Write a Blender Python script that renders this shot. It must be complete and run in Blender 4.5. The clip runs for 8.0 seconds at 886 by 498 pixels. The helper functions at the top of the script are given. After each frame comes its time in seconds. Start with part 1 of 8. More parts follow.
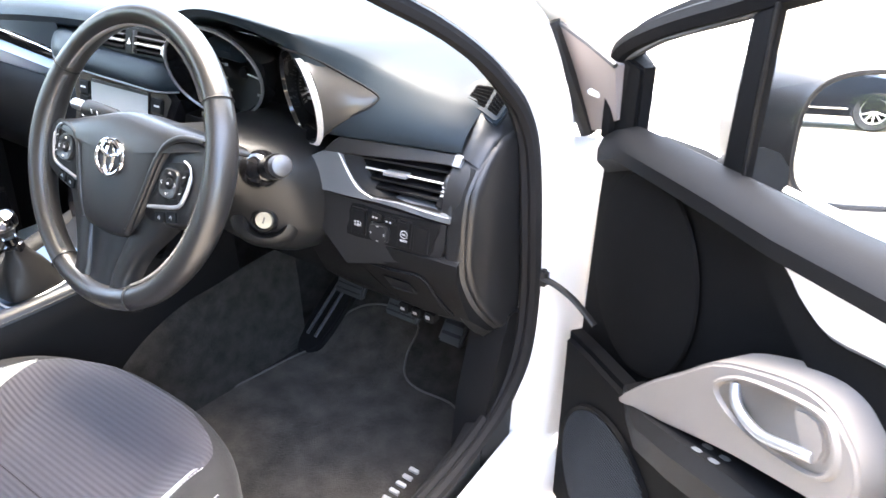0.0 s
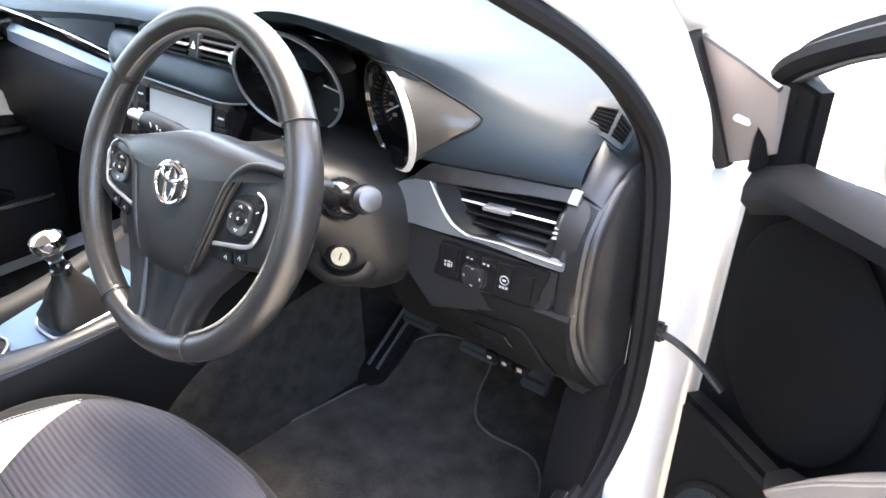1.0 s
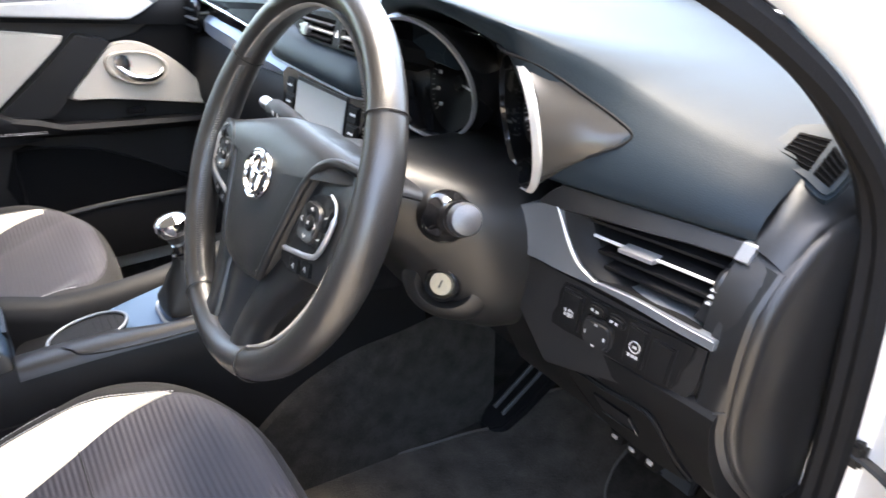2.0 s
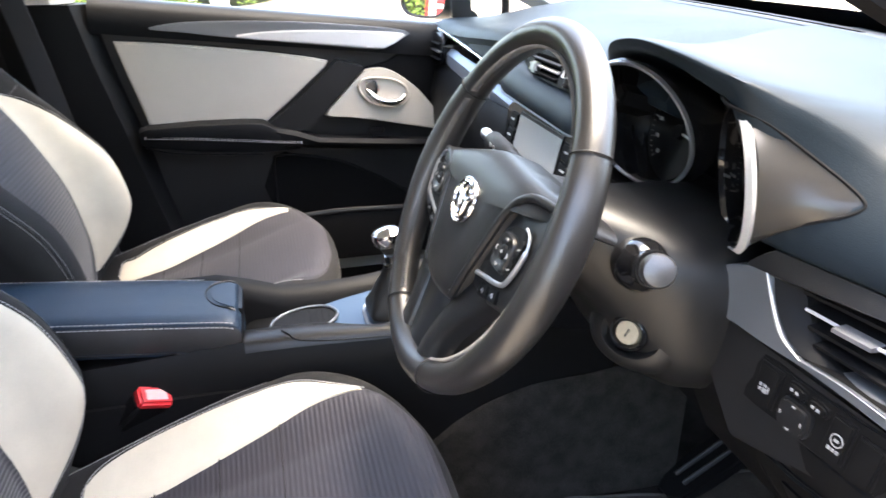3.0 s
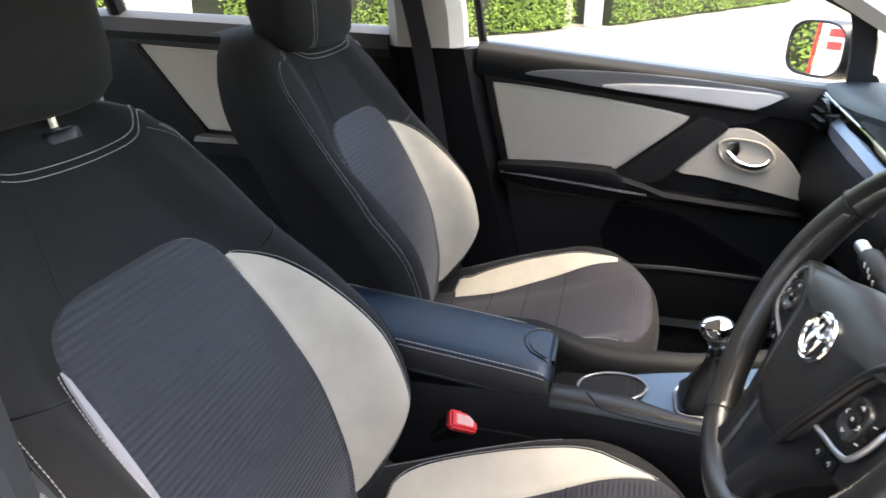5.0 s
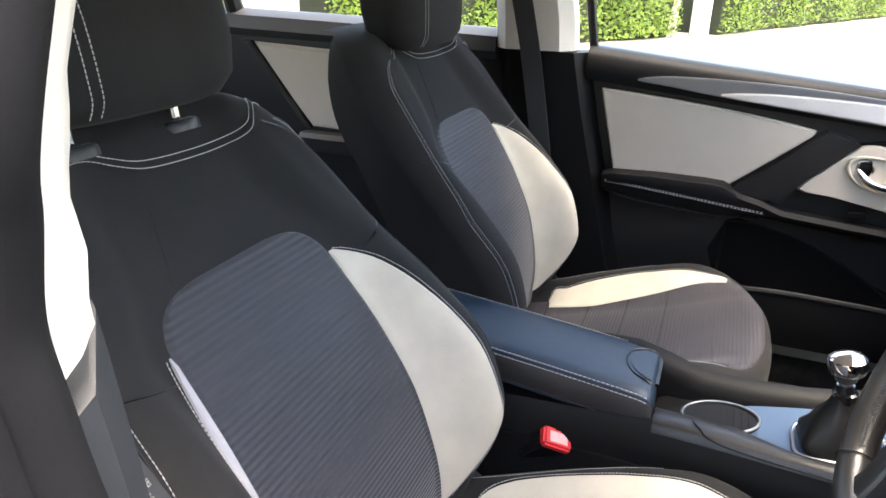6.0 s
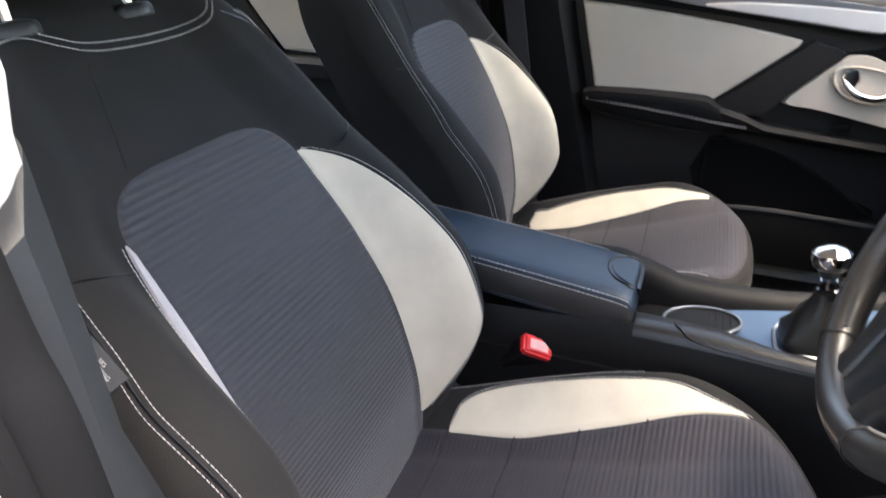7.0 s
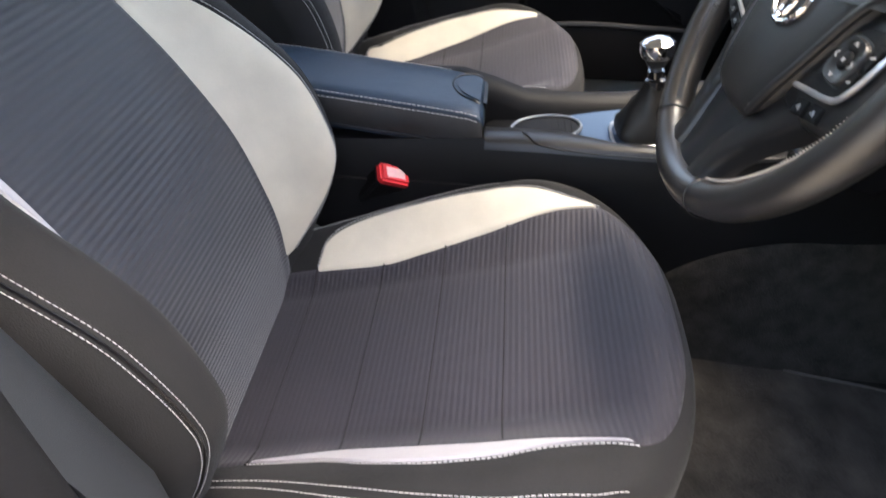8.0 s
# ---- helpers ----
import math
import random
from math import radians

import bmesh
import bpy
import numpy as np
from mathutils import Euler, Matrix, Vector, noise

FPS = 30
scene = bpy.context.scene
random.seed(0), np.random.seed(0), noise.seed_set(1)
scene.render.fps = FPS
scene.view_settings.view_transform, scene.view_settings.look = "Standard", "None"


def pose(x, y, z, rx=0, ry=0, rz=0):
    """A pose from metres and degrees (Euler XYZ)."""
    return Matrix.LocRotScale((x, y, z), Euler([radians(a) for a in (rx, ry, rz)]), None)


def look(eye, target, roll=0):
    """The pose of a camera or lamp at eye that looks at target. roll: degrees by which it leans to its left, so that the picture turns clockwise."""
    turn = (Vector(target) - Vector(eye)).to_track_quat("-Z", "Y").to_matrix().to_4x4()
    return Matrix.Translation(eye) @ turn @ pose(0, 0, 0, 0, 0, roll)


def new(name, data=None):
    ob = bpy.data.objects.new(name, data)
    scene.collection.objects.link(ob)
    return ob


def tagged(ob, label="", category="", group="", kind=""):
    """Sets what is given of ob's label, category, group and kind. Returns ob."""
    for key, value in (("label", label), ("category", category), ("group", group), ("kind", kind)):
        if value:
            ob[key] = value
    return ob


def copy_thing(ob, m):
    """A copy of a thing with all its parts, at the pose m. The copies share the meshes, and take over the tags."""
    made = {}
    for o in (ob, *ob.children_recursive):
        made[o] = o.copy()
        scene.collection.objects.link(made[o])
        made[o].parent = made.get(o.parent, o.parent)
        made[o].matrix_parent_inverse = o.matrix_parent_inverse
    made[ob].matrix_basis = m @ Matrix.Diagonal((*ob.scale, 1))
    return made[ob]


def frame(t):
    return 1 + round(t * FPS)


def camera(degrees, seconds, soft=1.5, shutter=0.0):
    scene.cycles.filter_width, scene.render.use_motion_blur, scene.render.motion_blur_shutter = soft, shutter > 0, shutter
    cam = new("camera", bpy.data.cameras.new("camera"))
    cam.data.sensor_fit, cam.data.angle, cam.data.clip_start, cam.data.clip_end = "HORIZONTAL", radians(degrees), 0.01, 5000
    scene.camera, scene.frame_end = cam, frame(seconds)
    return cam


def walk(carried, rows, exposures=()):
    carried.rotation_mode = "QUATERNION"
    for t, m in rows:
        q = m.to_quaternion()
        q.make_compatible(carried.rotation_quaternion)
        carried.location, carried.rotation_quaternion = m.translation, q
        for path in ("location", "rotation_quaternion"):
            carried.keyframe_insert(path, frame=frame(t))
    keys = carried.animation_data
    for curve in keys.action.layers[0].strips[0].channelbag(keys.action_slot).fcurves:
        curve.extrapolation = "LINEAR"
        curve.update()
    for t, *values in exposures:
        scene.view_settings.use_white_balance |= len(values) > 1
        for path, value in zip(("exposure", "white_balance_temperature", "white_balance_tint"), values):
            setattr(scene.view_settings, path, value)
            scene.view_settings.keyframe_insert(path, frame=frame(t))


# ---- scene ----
cam = camera(66.2, 8.0, shutter=0.3)
PATH = [
    (0, (1.165, -0.031, 1.212), (0.186, 1.42, 0.246), 0.1),
    (0.5, (1.066, 0.013, 1.204), (0.067, 1.448, 0.234), 0.2),
    (1, (1.012, 0.046, 1.193), (-0.057, 1.432, 0.226), 0.3),
    (1.2, (1.0, 0.081, 1.176), (-0.126, 1.428, 0.218), 0.2),
    (2.3, (0.972, 0.22, 1.124), (-0.618, 1.06, 0.249), -0.1),
    (2.5, (0.976, 0.217, 1.129), (-0.673, 0.958, 0.273), -0.1),
    (3, (0.993, 0.216, 1.135), (-0.774, 0.68, 0.322), 0.1),
    (3.5, (1.001, 0.213, 1.157), (-0.818, 0.439, 0.357), 0.3),
    (4, (1.001, 0.214, 1.175), (-0.833, 0.187, 0.379), 0.2),
    (4.5, (0.992, 0.212, 1.193), (-0.826, -0.04, 0.399), 0.3),
    (5, (0.972, 0.205, 1.212), (-0.815, -0.248, 0.435), 0.3),
    (5.2, (0.965, 0.198, 1.212), (-0.806, -0.318, 0.438), 0.4),
    (6.3, (0.946, 0.166, 1.188), (-0.75, -0.552, 0.409), 0.7),
    (6.5, (0.942, 0.169, 1.174), (-0.744, -0.553, 0.378), 0.7),
    (7, (0.945, 0.178, 1.124), (-0.734, -0.442, 0.23), 0.6),
    (7.5, (0.95, 0.174, 1.098), (-0.709, -0.179, 0.037), 0.6),
    (8, (0.963, 0.159, 1.073), (-0.614, 0.04, -0.151), 1.1),
]
walk(cam, [(t, look(eye, target, roll)) for t, eye, target, roll in PATH], [(0, 4.3, 7000, 10), (1, 4.22, 7100, 10), (2.5, 3.66, 7250, 10), (3.5, 3.6, 7300, 10), (4.5, 3.10, 7400, 10), (5, 2.97, 7400, 10), (6.5, 3.4, 7400, 10), (7, 3.1, 7400, 10), (7.5, 2.82, 7300, 10), (8, 3.12, 7300, 10)])

# ---- world, sun, exposure ----
world = bpy.data.worlds.new("sky")
scene.world = world
world.use_nodes = True
wt = world.node_tree
sky = wt.nodes.new("ShaderNodeTexSky")
sky.sky_type = "NISHITA"
sky.sun_disc = False
sky.sun_elevation = radians(75)
sky.sun_rotation = radians(13)
sky.dust_density = 3.0
wt.links.new(sky.outputs[0], wt.nodes["Background"].inputs[0])
wt.nodes["Background"].inputs[1].default_value = 0.17
sun = new("sun", bpy.data.lights.new("sun", "SUN"))
sun.data.energy = 0.9
sun.data.angle = radians(30)
sun.data.color = (1.0, 0.95, 0.87)
sun.matrix_world = look((-0.5, 1.0, 5.0), (0, 0, 0))

# ---- materials ----
MATS = {}


def material(name, color, rough=0.5, metal=0.0, grain=0.0, grain_size=0.002, var=0.15, var_size=0.15, coat=0.0, spec=0.5, emit=0.0, sheen=0.0, ribs=0.0, pitch=0.006, axis="Y", tint=None):
    """A procedural surface: colour varied at two scales, fine relief, optional cross ribs."""
    m = bpy.data.materials.new(name)
    m.use_nodes = True
    nt = m.node_tree
    nd, lk = nt.nodes, nt.links
    b = nd["Principled BSDF"]
    b.inputs["Roughness"].default_value = rough
    b.inputs["Metallic"].default_value = metal
    b.inputs["Coat Weight"].default_value = coat
    b.inputs["Specular IOR Level"].default_value = spec
    b.inputs["Sheen Weight"].default_value = sheen
    tc = nd.new("ShaderNodeTexCoord")
    big = nd.new("ShaderNodeTexNoise")
    big.inputs["Scale"].default_value = 1.0 / var_size
    big.inputs["Detail"].default_value = 4
    fine = nd.new("ShaderNodeTexNoise")
    fine.inputs["Scale"].default_value = 1.0 / grain_size
    fine.inputs["Detail"].default_value = 2
    for n in (big, fine):
        lk.new(tc.outputs["Object"], n.inputs["Vector"])
    ramp = nd.new("ShaderNodeValToRGB")
    c = Vector(color)
    t2 = Vector(tint) if tint else c
    ramp.color_ramp.elements[0].position = 0.3
    ramp.color_ramp.elements[1].position = 0.7
    ramp.color_ramp.elements[0].color = (*[max(0, v * (1 - var)) for v in c], 1)
    ramp.color_ramp.elements[1].color = (*[min(1, v * (1 + var)) for v in t2], 1)
    mixn = nd.new("ShaderNodeMath")
    mixn.operation = "MULTIPLY_ADD"
    mixn.inputs[1].default_value = 0.35
    lk.new(fine.outputs["Fac"], mixn.inputs[0])
    sub = nd.new("ShaderNodeMath")
    sub.operation = "MULTIPLY_ADD"
    sub.inputs[1].default_value = 0.65
    sub.inputs[2].default_value = 0.0
    lk.new(big.outputs["Fac"], sub.inputs[0])
    lk.new(sub.outputs[0], mixn.inputs[2])
    lk.new(mixn.outputs[0], ramp.inputs[0])
    lk.new(ramp.outputs[0], b.inputs["Base Color"])
    rr = nd.new("ShaderNodeMapRange")
    rr.inputs["To Min"].default_value = rough * 0.85
    rr.inputs["To Max"].default_value = min(1, rough * 1.15)
    lk.new(big.outputs["Fac"], rr.inputs["Value"])
    lk.new(rr.outputs[0], b.inputs["Roughness"])
    height = None
    if grain:
        bp = nd.new("ShaderNodeBump")
        bp.inputs["Strength"].default_value = grain
        bp.inputs["Distance"].default_value = grain_size * 0.5
        lk.new(fine.outputs["Fac"], bp.inputs["Height"])
        height = bp
    if ribs:
        w = nd.new("ShaderNodeTexWave")
        w.bands_direction = axis
        w.inputs["Scale"].default_value = 0.314 / pitch
        w.inputs["Distortion"].default_value = 0.0
        w.inputs["Detail"].default_value = 0
        lk.new(tc.outputs["Object"], w.inputs["Vector"])
        rb = nd.new("ShaderNodeBump")
        rb.inputs["Strength"].default_value = ribs
        rb.inputs["Distance"].default_value = pitch * 0.3
        lk.new(w.outputs["Fac"], rb.inputs["Height"])
        if height:
            lk.new(height.outputs[0], rb.inputs["Normal"])
        height = rb
        dk = nd.new("ShaderNodeMix")
        dk.data_type = "RGBA"
        dk.blend_type = "MULTIPLY"
        dk.inputs["Factor"].default_value = 0.7 * ribs
        wr = nd.new("ShaderNodeMapRange")
        wr.inputs["To Min"].default_value = 0.35
        lk.new(w.outputs["Fac"], wr.inputs["Value"])
        lk.new(ramp.outputs[0], dk.inputs["A"])
        lk.new(wr.outputs[0], dk.inputs["B"])
        lk.new(dk.outputs["Result"], b.inputs["Base Color"])
    if height:
        lk.new(height.outputs[0], b.inputs["Normal"])
    if emit:
        b.inputs["Emission Color"].default_value = (*color, 1)
        b.inputs["Emission Strength"].default_value = emit
    MATS[name] = m
    return m


def pane_material(name, color=(1, 1, 1), gloss=0.06):
    m = bpy.data.materials.new(name)
    m.use_nodes = True
    nt = m.node_tree
    out = nt.nodes["Material Output"]
    tr = nt.nodes.new("ShaderNodeBsdfTransparent")
    tr.inputs[0].default_value = (*color, 1)
    gl = nt.nodes.new("ShaderNodeBsdfGlossy")
    gl.inputs["Roughness"].default_value = 0.01
    mx = nt.nodes.new("ShaderNodeMixShader")
    mx.inputs[0].default_value = gloss
    nt.links.new(tr.outputs[0], mx.inputs[1])
    nt.links.new(gl.outputs[0], mx.inputs[2])
    nt.links.new(mx.outputs[0], out.inputs[0])
    return m


SOFT = material("soft_black_plastic", (0.0115, 0.0115, 0.0122), 0.38, grain=0.35, grain_size=0.0012, var=0.15, var_size=0.2, spec=0.5)
# near-black pad whose blue is reflected sky, put into the base colour
PADSKY = material("dash_pad_sky_tint", (0.0130, 0.0205, 0.0280), 0.46, grain=0.35, grain_size=0.0012, var=0.15, var_size=0.2, spec=0.17)
HARD = material("hard_black_plastic", (0.0075, 0.0075, 0.008), 0.52, grain=0.35, grain_size=0.001, var=0.15, var_size=0.2, spec=0.14)
GLOSS = material("piano_black", (0.008, 0.008, 0.009), 0.08, var=0.05, coat=0.5)
LEATHER = material("black_leather", (0.0160, 0.0150, 0.0146), 0.33, grain=0.3, grain_size=0.0014, var=0.22, var_size=0.05, spec=0.85)
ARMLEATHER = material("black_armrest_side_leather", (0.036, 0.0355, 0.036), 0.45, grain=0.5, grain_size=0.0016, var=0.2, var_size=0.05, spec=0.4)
# black lid leather with the blue of the reflected sky painted in
SKYLEATHER = material("black_leather_sky_blue", (0.016, 0.033, 0.057), 0.42, grain=0.6, grain_size=0.0015, var=0.12, var_size=0.06)
FABRIC = material("black_seat_fabric", (0.019, 0.0185, 0.0187), 0.8, grain=0.7, grain_size=0.0012, var=0.25, var_size=0.07, sheen=0.05, spec=0.15)
RIB = material("ribbed_grey_fabric", (0.0245, 0.0215, 0.0290), 0.65, grain=0.15, grain_size=0.0011, var=0.14, var_size=0.12, sheen=0.14, ribs=0.27, pitch=0.0070, axis="Y")
RIBBACK = material("ribbed_grey_fabric_back", (0.0200, 0.0205, 0.0285), 0.62, grain=0.15, grain_size=0.0011, var=0.14, var_size=0.12, sheen=0.3, ribs=0.42, pitch=0.0072, axis="Z")
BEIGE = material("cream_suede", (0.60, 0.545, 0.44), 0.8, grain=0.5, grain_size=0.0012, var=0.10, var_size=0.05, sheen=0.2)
# greyed copy of the cream suede: shade painted into the outer panels
SHADESUEDE = material("pale_silver_suede", (0.42, 0.405, 0.42), 0.7, grain=0.5, grain_size=0.0012, var=0.10, var_size=0.05, sheen=0.2)
THREAD = material("pale_thread", (0.48, 0.465, 0.45), 0.7, var=0.15, var_size=0.01)
DARKTHREAD = material("grey_thread", (0.34, 0.32, 0.31), 0.7, var=0.15, var_size=0.01)
RIMTHREAD = material("dark_grey_thread", (0.15, 0.143, 0.136), 0.7, var=0.15, var_size=0.01)
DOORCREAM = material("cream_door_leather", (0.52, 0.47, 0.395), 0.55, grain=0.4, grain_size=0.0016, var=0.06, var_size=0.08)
# darker copy of the door cream, with the open door's shade painted in
SHADECREAM = material("door_cream_shaded", (0.19, 0.172, 0.158), 0.5, grain=0.3, grain_size=0.0014, var=0.07, var_size=0.08)
DOORSOFT = material("dark_grey_door_roll", (0.0066, 0.0069, 0.0078), 0.55, grain=0.3, grain_size=0.0012, var=0.12, var_size=0.2, spec=0.14)
INLAY = material("satin_black_inlay", (0.014, 0.0155, 0.018), 0.3, var=0.1, spec=0.5)
DOORBLACK = material("matt_black_door_trim", (0.0045, 0.0046, 0.005), 0.7, grain=0.5, grain_size=0.0012, var=0.2, var_size=0.15, spec=0.08)
LOWTRIM = material("dark_grey_pillar_trim", (0.027, 0.030, 0.034), 0.5, grain=0.3, grain_size=0.001, spec=0.4)
SEALRUBBER = material("matt_black_seal", (0.010, 0.010, 0.011), 0.8, grain=0.2, grain_size=0.002, var=0.2, spec=0.15)
SILVER = material("satin_silver", (0.42, 0.43, 0.45), 0.30, metal=0.75, grain=0.08, grain_size=0.0008, var=0.05)
DARKSILVER = material("dark_satin_silver", (0.20, 0.215, 0.235), 0.35, metal=0.6, grain=0.08, grain_size=0.0008, var=0.06)
BRIGHTSATIN = material("bright_satin_silver", (0.72, 0.71, 0.69), 0.34, metal=0.3, var=0.04)
SHELLSATIN = material("black_satin_shell", (0.040, 0.037, 0.034), 0.27, var=0.05, spec=0.6)
PALESATIN = material("pale_blue_satin", (0.24, 0.28, 0.34), 0.34, metal=0.55, grain=0.08, grain_size=0.0008, var=0.06)
EDGING = material("mat_edging", (0.085, 0.08, 0.075), 0.8, grain=0.5, grain_size=0.001, var=0.2)
KEYMETAL = material("champagne_metal", (0.50, 0.45, 0.34), 0.42, metal=0.5, var=0.15, var_size=0.006)
COLUMN = material("column_plastic", (0.0105, 0.0105, 0.0108), 0.40, grain=0.4, grain_size=0.0012, var=0.15, var_size=0.1)
# gear plate colour carries the blue of the sky it reflects
SKYSATIN = material("silver_satin_sky_blue", (0.055, 0.095, 0.16), 0.45, metal=0.25, grain=0.08, grain_size=0.0008, var=0.06)
CHROME = material("chrome", (0.80, 0.80, 0.81), 0.07, metal=1.0, var=0.02)
CARPET = material("black_carpet", (0.026, 0.024, 0.022), 0.95, grain=1.0, grain_size=0.0022, var=0.6, var_size=0.03, sheen=0.08, spec=0.1)
MAT = material("floor_mat_pile", (0.040, 0.0355, 0.031), 0.95, grain=1.0, grain_size=0.0025, var=0.65, var_size=0.045, sheen=0.15, spec=0.1)
RUBBER = material("black_rubber", (0.010, 0.010, 0.0105), 0.55, grain=0.2, grain_size=0.002, var=0.15, spec=0.35)
WHITE = material("white_car_paint", (0.80, 0.80, 0.79), 0.25, coat=0.6, var=0.02)
PILLAR = material("pale_pillar_trim", (0.72, 0.69, 0.63), 0.7, grain=0.3, grain_size=0.001, var=0.06)
LINER = material("pale_headliner", (0.60, 0.58, 0.54), 0.9, grain=0.5, grain_size=0.0015, var=0.05)
GAITER = material("black_gaiter_leather", (0.0085, 0.008, 0.0078), 0.45, grain=0.5, grain_size=0.0016, var=0.2, var_size=0.03, spec=0.4)
PINKPRINT = material("worn_pink_print", (0.80, 0.48, 0.48), 0.5, var=0.1, var_size=0.01)
RED = material("red_button", (0.75, 0.03, 0.04), 0.35, var=0.06)
PALEPRINT = material("pale_print", (0.75, 0.75, 0.75), 0.5, var=0.05)
# dark display; the pale grey is its glare, put into the base colour
SCREENGLARE = material("screen_glare_grey", (0.42, 0.45, 0.45), 0.15, var=0.04, coat=0.4)
VOID = material("unlit_opening", (0.0025, 0.0025, 0.0027), 1.0, var=0.1, spec=0.02)
SWITCHPRINT = material("grey_switch_print", (0.36, 0.36, 0.36), 0.6, var=0.1)
DIAL = material("dial_black", (0.006, 0.006, 0.007), 0.3, var=0.1)
BELT = material("seat_belt_webbing", (0.035, 0.035, 0.038), 0.7, grain=0.5, grain_size=0.001, var=0.1)
STEEL = material("dark_steel", (0.12, 0.12, 0.125), 0.4, metal=0.8, var=0.2)
GREYPLASTIC = material("grey_plastic", (0.032, 0.034, 0.037), 0.5, grain=0.3, grain_size=0.001)
GROUND = material("pale_block_paving", (0.33, 0.285, 0.22), 0.85, grain=0.8, grain_size=0.02, var=0.18, var_size=0.7)
LEAF = material("laurel_leaf", (0.11, 0.20, 0.03), 0.45, var=0.5, var_size=0.25, tint=(0.22, 0.32, 0.04))
TWALL = material("shade_wall_brown", (0.10, 0.085, 0.07), 0.9, grain=0.6, grain_size=0.01, var=0.2, var_size=0.6)
TWIG = material("dark_twigs", (0.03, 0.035, 0.015), 0.9, var=0.4)
SAILGREY = material("grey_brown_plastic", (0.22, 0.19, 0.18), 0.5, grain=0.2, grain_size=0.001, var=0.06)
NAVY = material("dark_blue_car_paint", (0.006, 0.008, 0.012), 0.3, spec=0.12, var=0.05)
ALLOY = material("alloy_wheel", (0.55, 0.55, 0.56), 0.3, metal=0.9, var=0.05)
REDPAINT = material("red_paint", (0.65, 0.03, 0.03), 0.4, var=0.05)
MIRROR = material("mirror_glass", (0.92, 0.93, 0.94), 0.01, metal=1.0, var=0.0)
GLASS = pane_material("window_glass", (0.96, 0.98, 0.97), 0.05)

# ---- shape helpers ----


def spl(*pts):
    """A smooth function through (x, y) pairs."""
    xs = [p[0] for p in pts]
    ys = [p[1] for p in pts]
    n = len(xs)
    sl = [(ys[i + 1] - ys[i]) / (xs[i + 1] - xs[i]) for i in range(n - 1)]
    ms = [sl[0]] + [0 if sl[i - 1] * sl[i] <= 0 else 2 * sl[i - 1] * sl[i] / (sl[i - 1] + sl[i]) for i in range(1, n - 1)] + [sl[-1]]

    def f(x):
        x = min(max(x, xs[0]), xs[-1])
        i = max(k for k in range(n - 1) if xs[k] <= x) if x > xs[0] else 0
        h = xs[i + 1] - xs[i]
        t = (x - xs[i]) / h
        return ys[i] * (1 + 2 * t) * (1 - t) ** 2 + h * ms[i] * t * (1 - t) ** 2 + ys[i + 1] * t * t * (3 - 2 * t) + h * ms[i + 1] * t * t * (t - 1)

    return f


def step(t):
    t = min(max(t, 0), 1)
    return t * t * (3 - 2 * t)


def curve(pts, n=6, closed=False):
    """Points along a smooth line through pts."""
    P = [Vector(p) for p in pts]
    out = []
    m = len(P)
    for i in range(m if closed else m - 1):
        p1, p2 = P[i], P[(i + 1) % m]
        p0 = P[i - 1] if closed or i else p1 * 2 - p2
        p3 = P[(i + 2) % m] if closed or i + 2 < m else p2 * 2 - p1
        for k in range(n):
            t = k / n
            out.append(0.5 * (2 * p1 + (p2 - p0) * t + (2 * p0 - 5 * p1 + 4 * p2 - p3) * t * t + (3 * p1 - p0 - 3 * p2 + p3) * t ** 3))
    if not closed:
        out.append(P[-1])
    return out


def loft(rings, cap=True, ring_closed=True, loop=False):
    bm = bmesh.new()
    vs = [[bm.verts.new(p) for p in r] for r in rings]
    n = len(rings[0])
    for i in range(len(vs) if loop else len(vs) - 1):
        a, b = vs[i], vs[(i + 1) % len(vs)]
        for k in range(n if ring_closed else n - 1):
            q = (a[k], a[(k + 1) % n], b[(k + 1) % n], b[k])
            try:
                bm.faces.new(q)
            except ValueError:
                pass
    if cap and ring_closed and not loop:
        bm.faces.new(vs[0])
        bm.faces.new(list(reversed(vs[-1])))
    bmesh.ops.recalc_face_normals(bm, faces=bm.faces)
    return bm


def tube(pts, r, n=8, closed=False, flat=1.0, up=None):
    """A round bar along pts; r is one radius or one for each point; flat squeezes it along its second axis."""
    P = [Vector(p) for p in pts]
    m = len(P)
    T = []
    for i in range(m):
        a = P[i - 1] if i or closed else P[i]
        b = P[(i + 1) % m] if i + 1 < m or closed else P[i]
        T.append((b - a).normalized())
    nrm = Vector(up) if up else (Vector((0, 0, 1)) if abs(T[0].z) < 0.9 else Vector((1, 0, 0)))
    rings = []
    for i in range(m):
        nrm = (Vector(up) if up else nrm)
        nrm = (nrm - T[i] * nrm.dot(T[i])).normalized()
        bi = T[i].cross(nrm)
        rr = r[i] if isinstance(r, (list, tuple)) else r
        rings.append([P[i] + nrm * (math.cos(2 * math.pi * k / n) * rr * flat) + bi * (math.sin(2 * math.pi * k / n) * rr) for k in range(n)])
    return loft(rings, loop=closed)


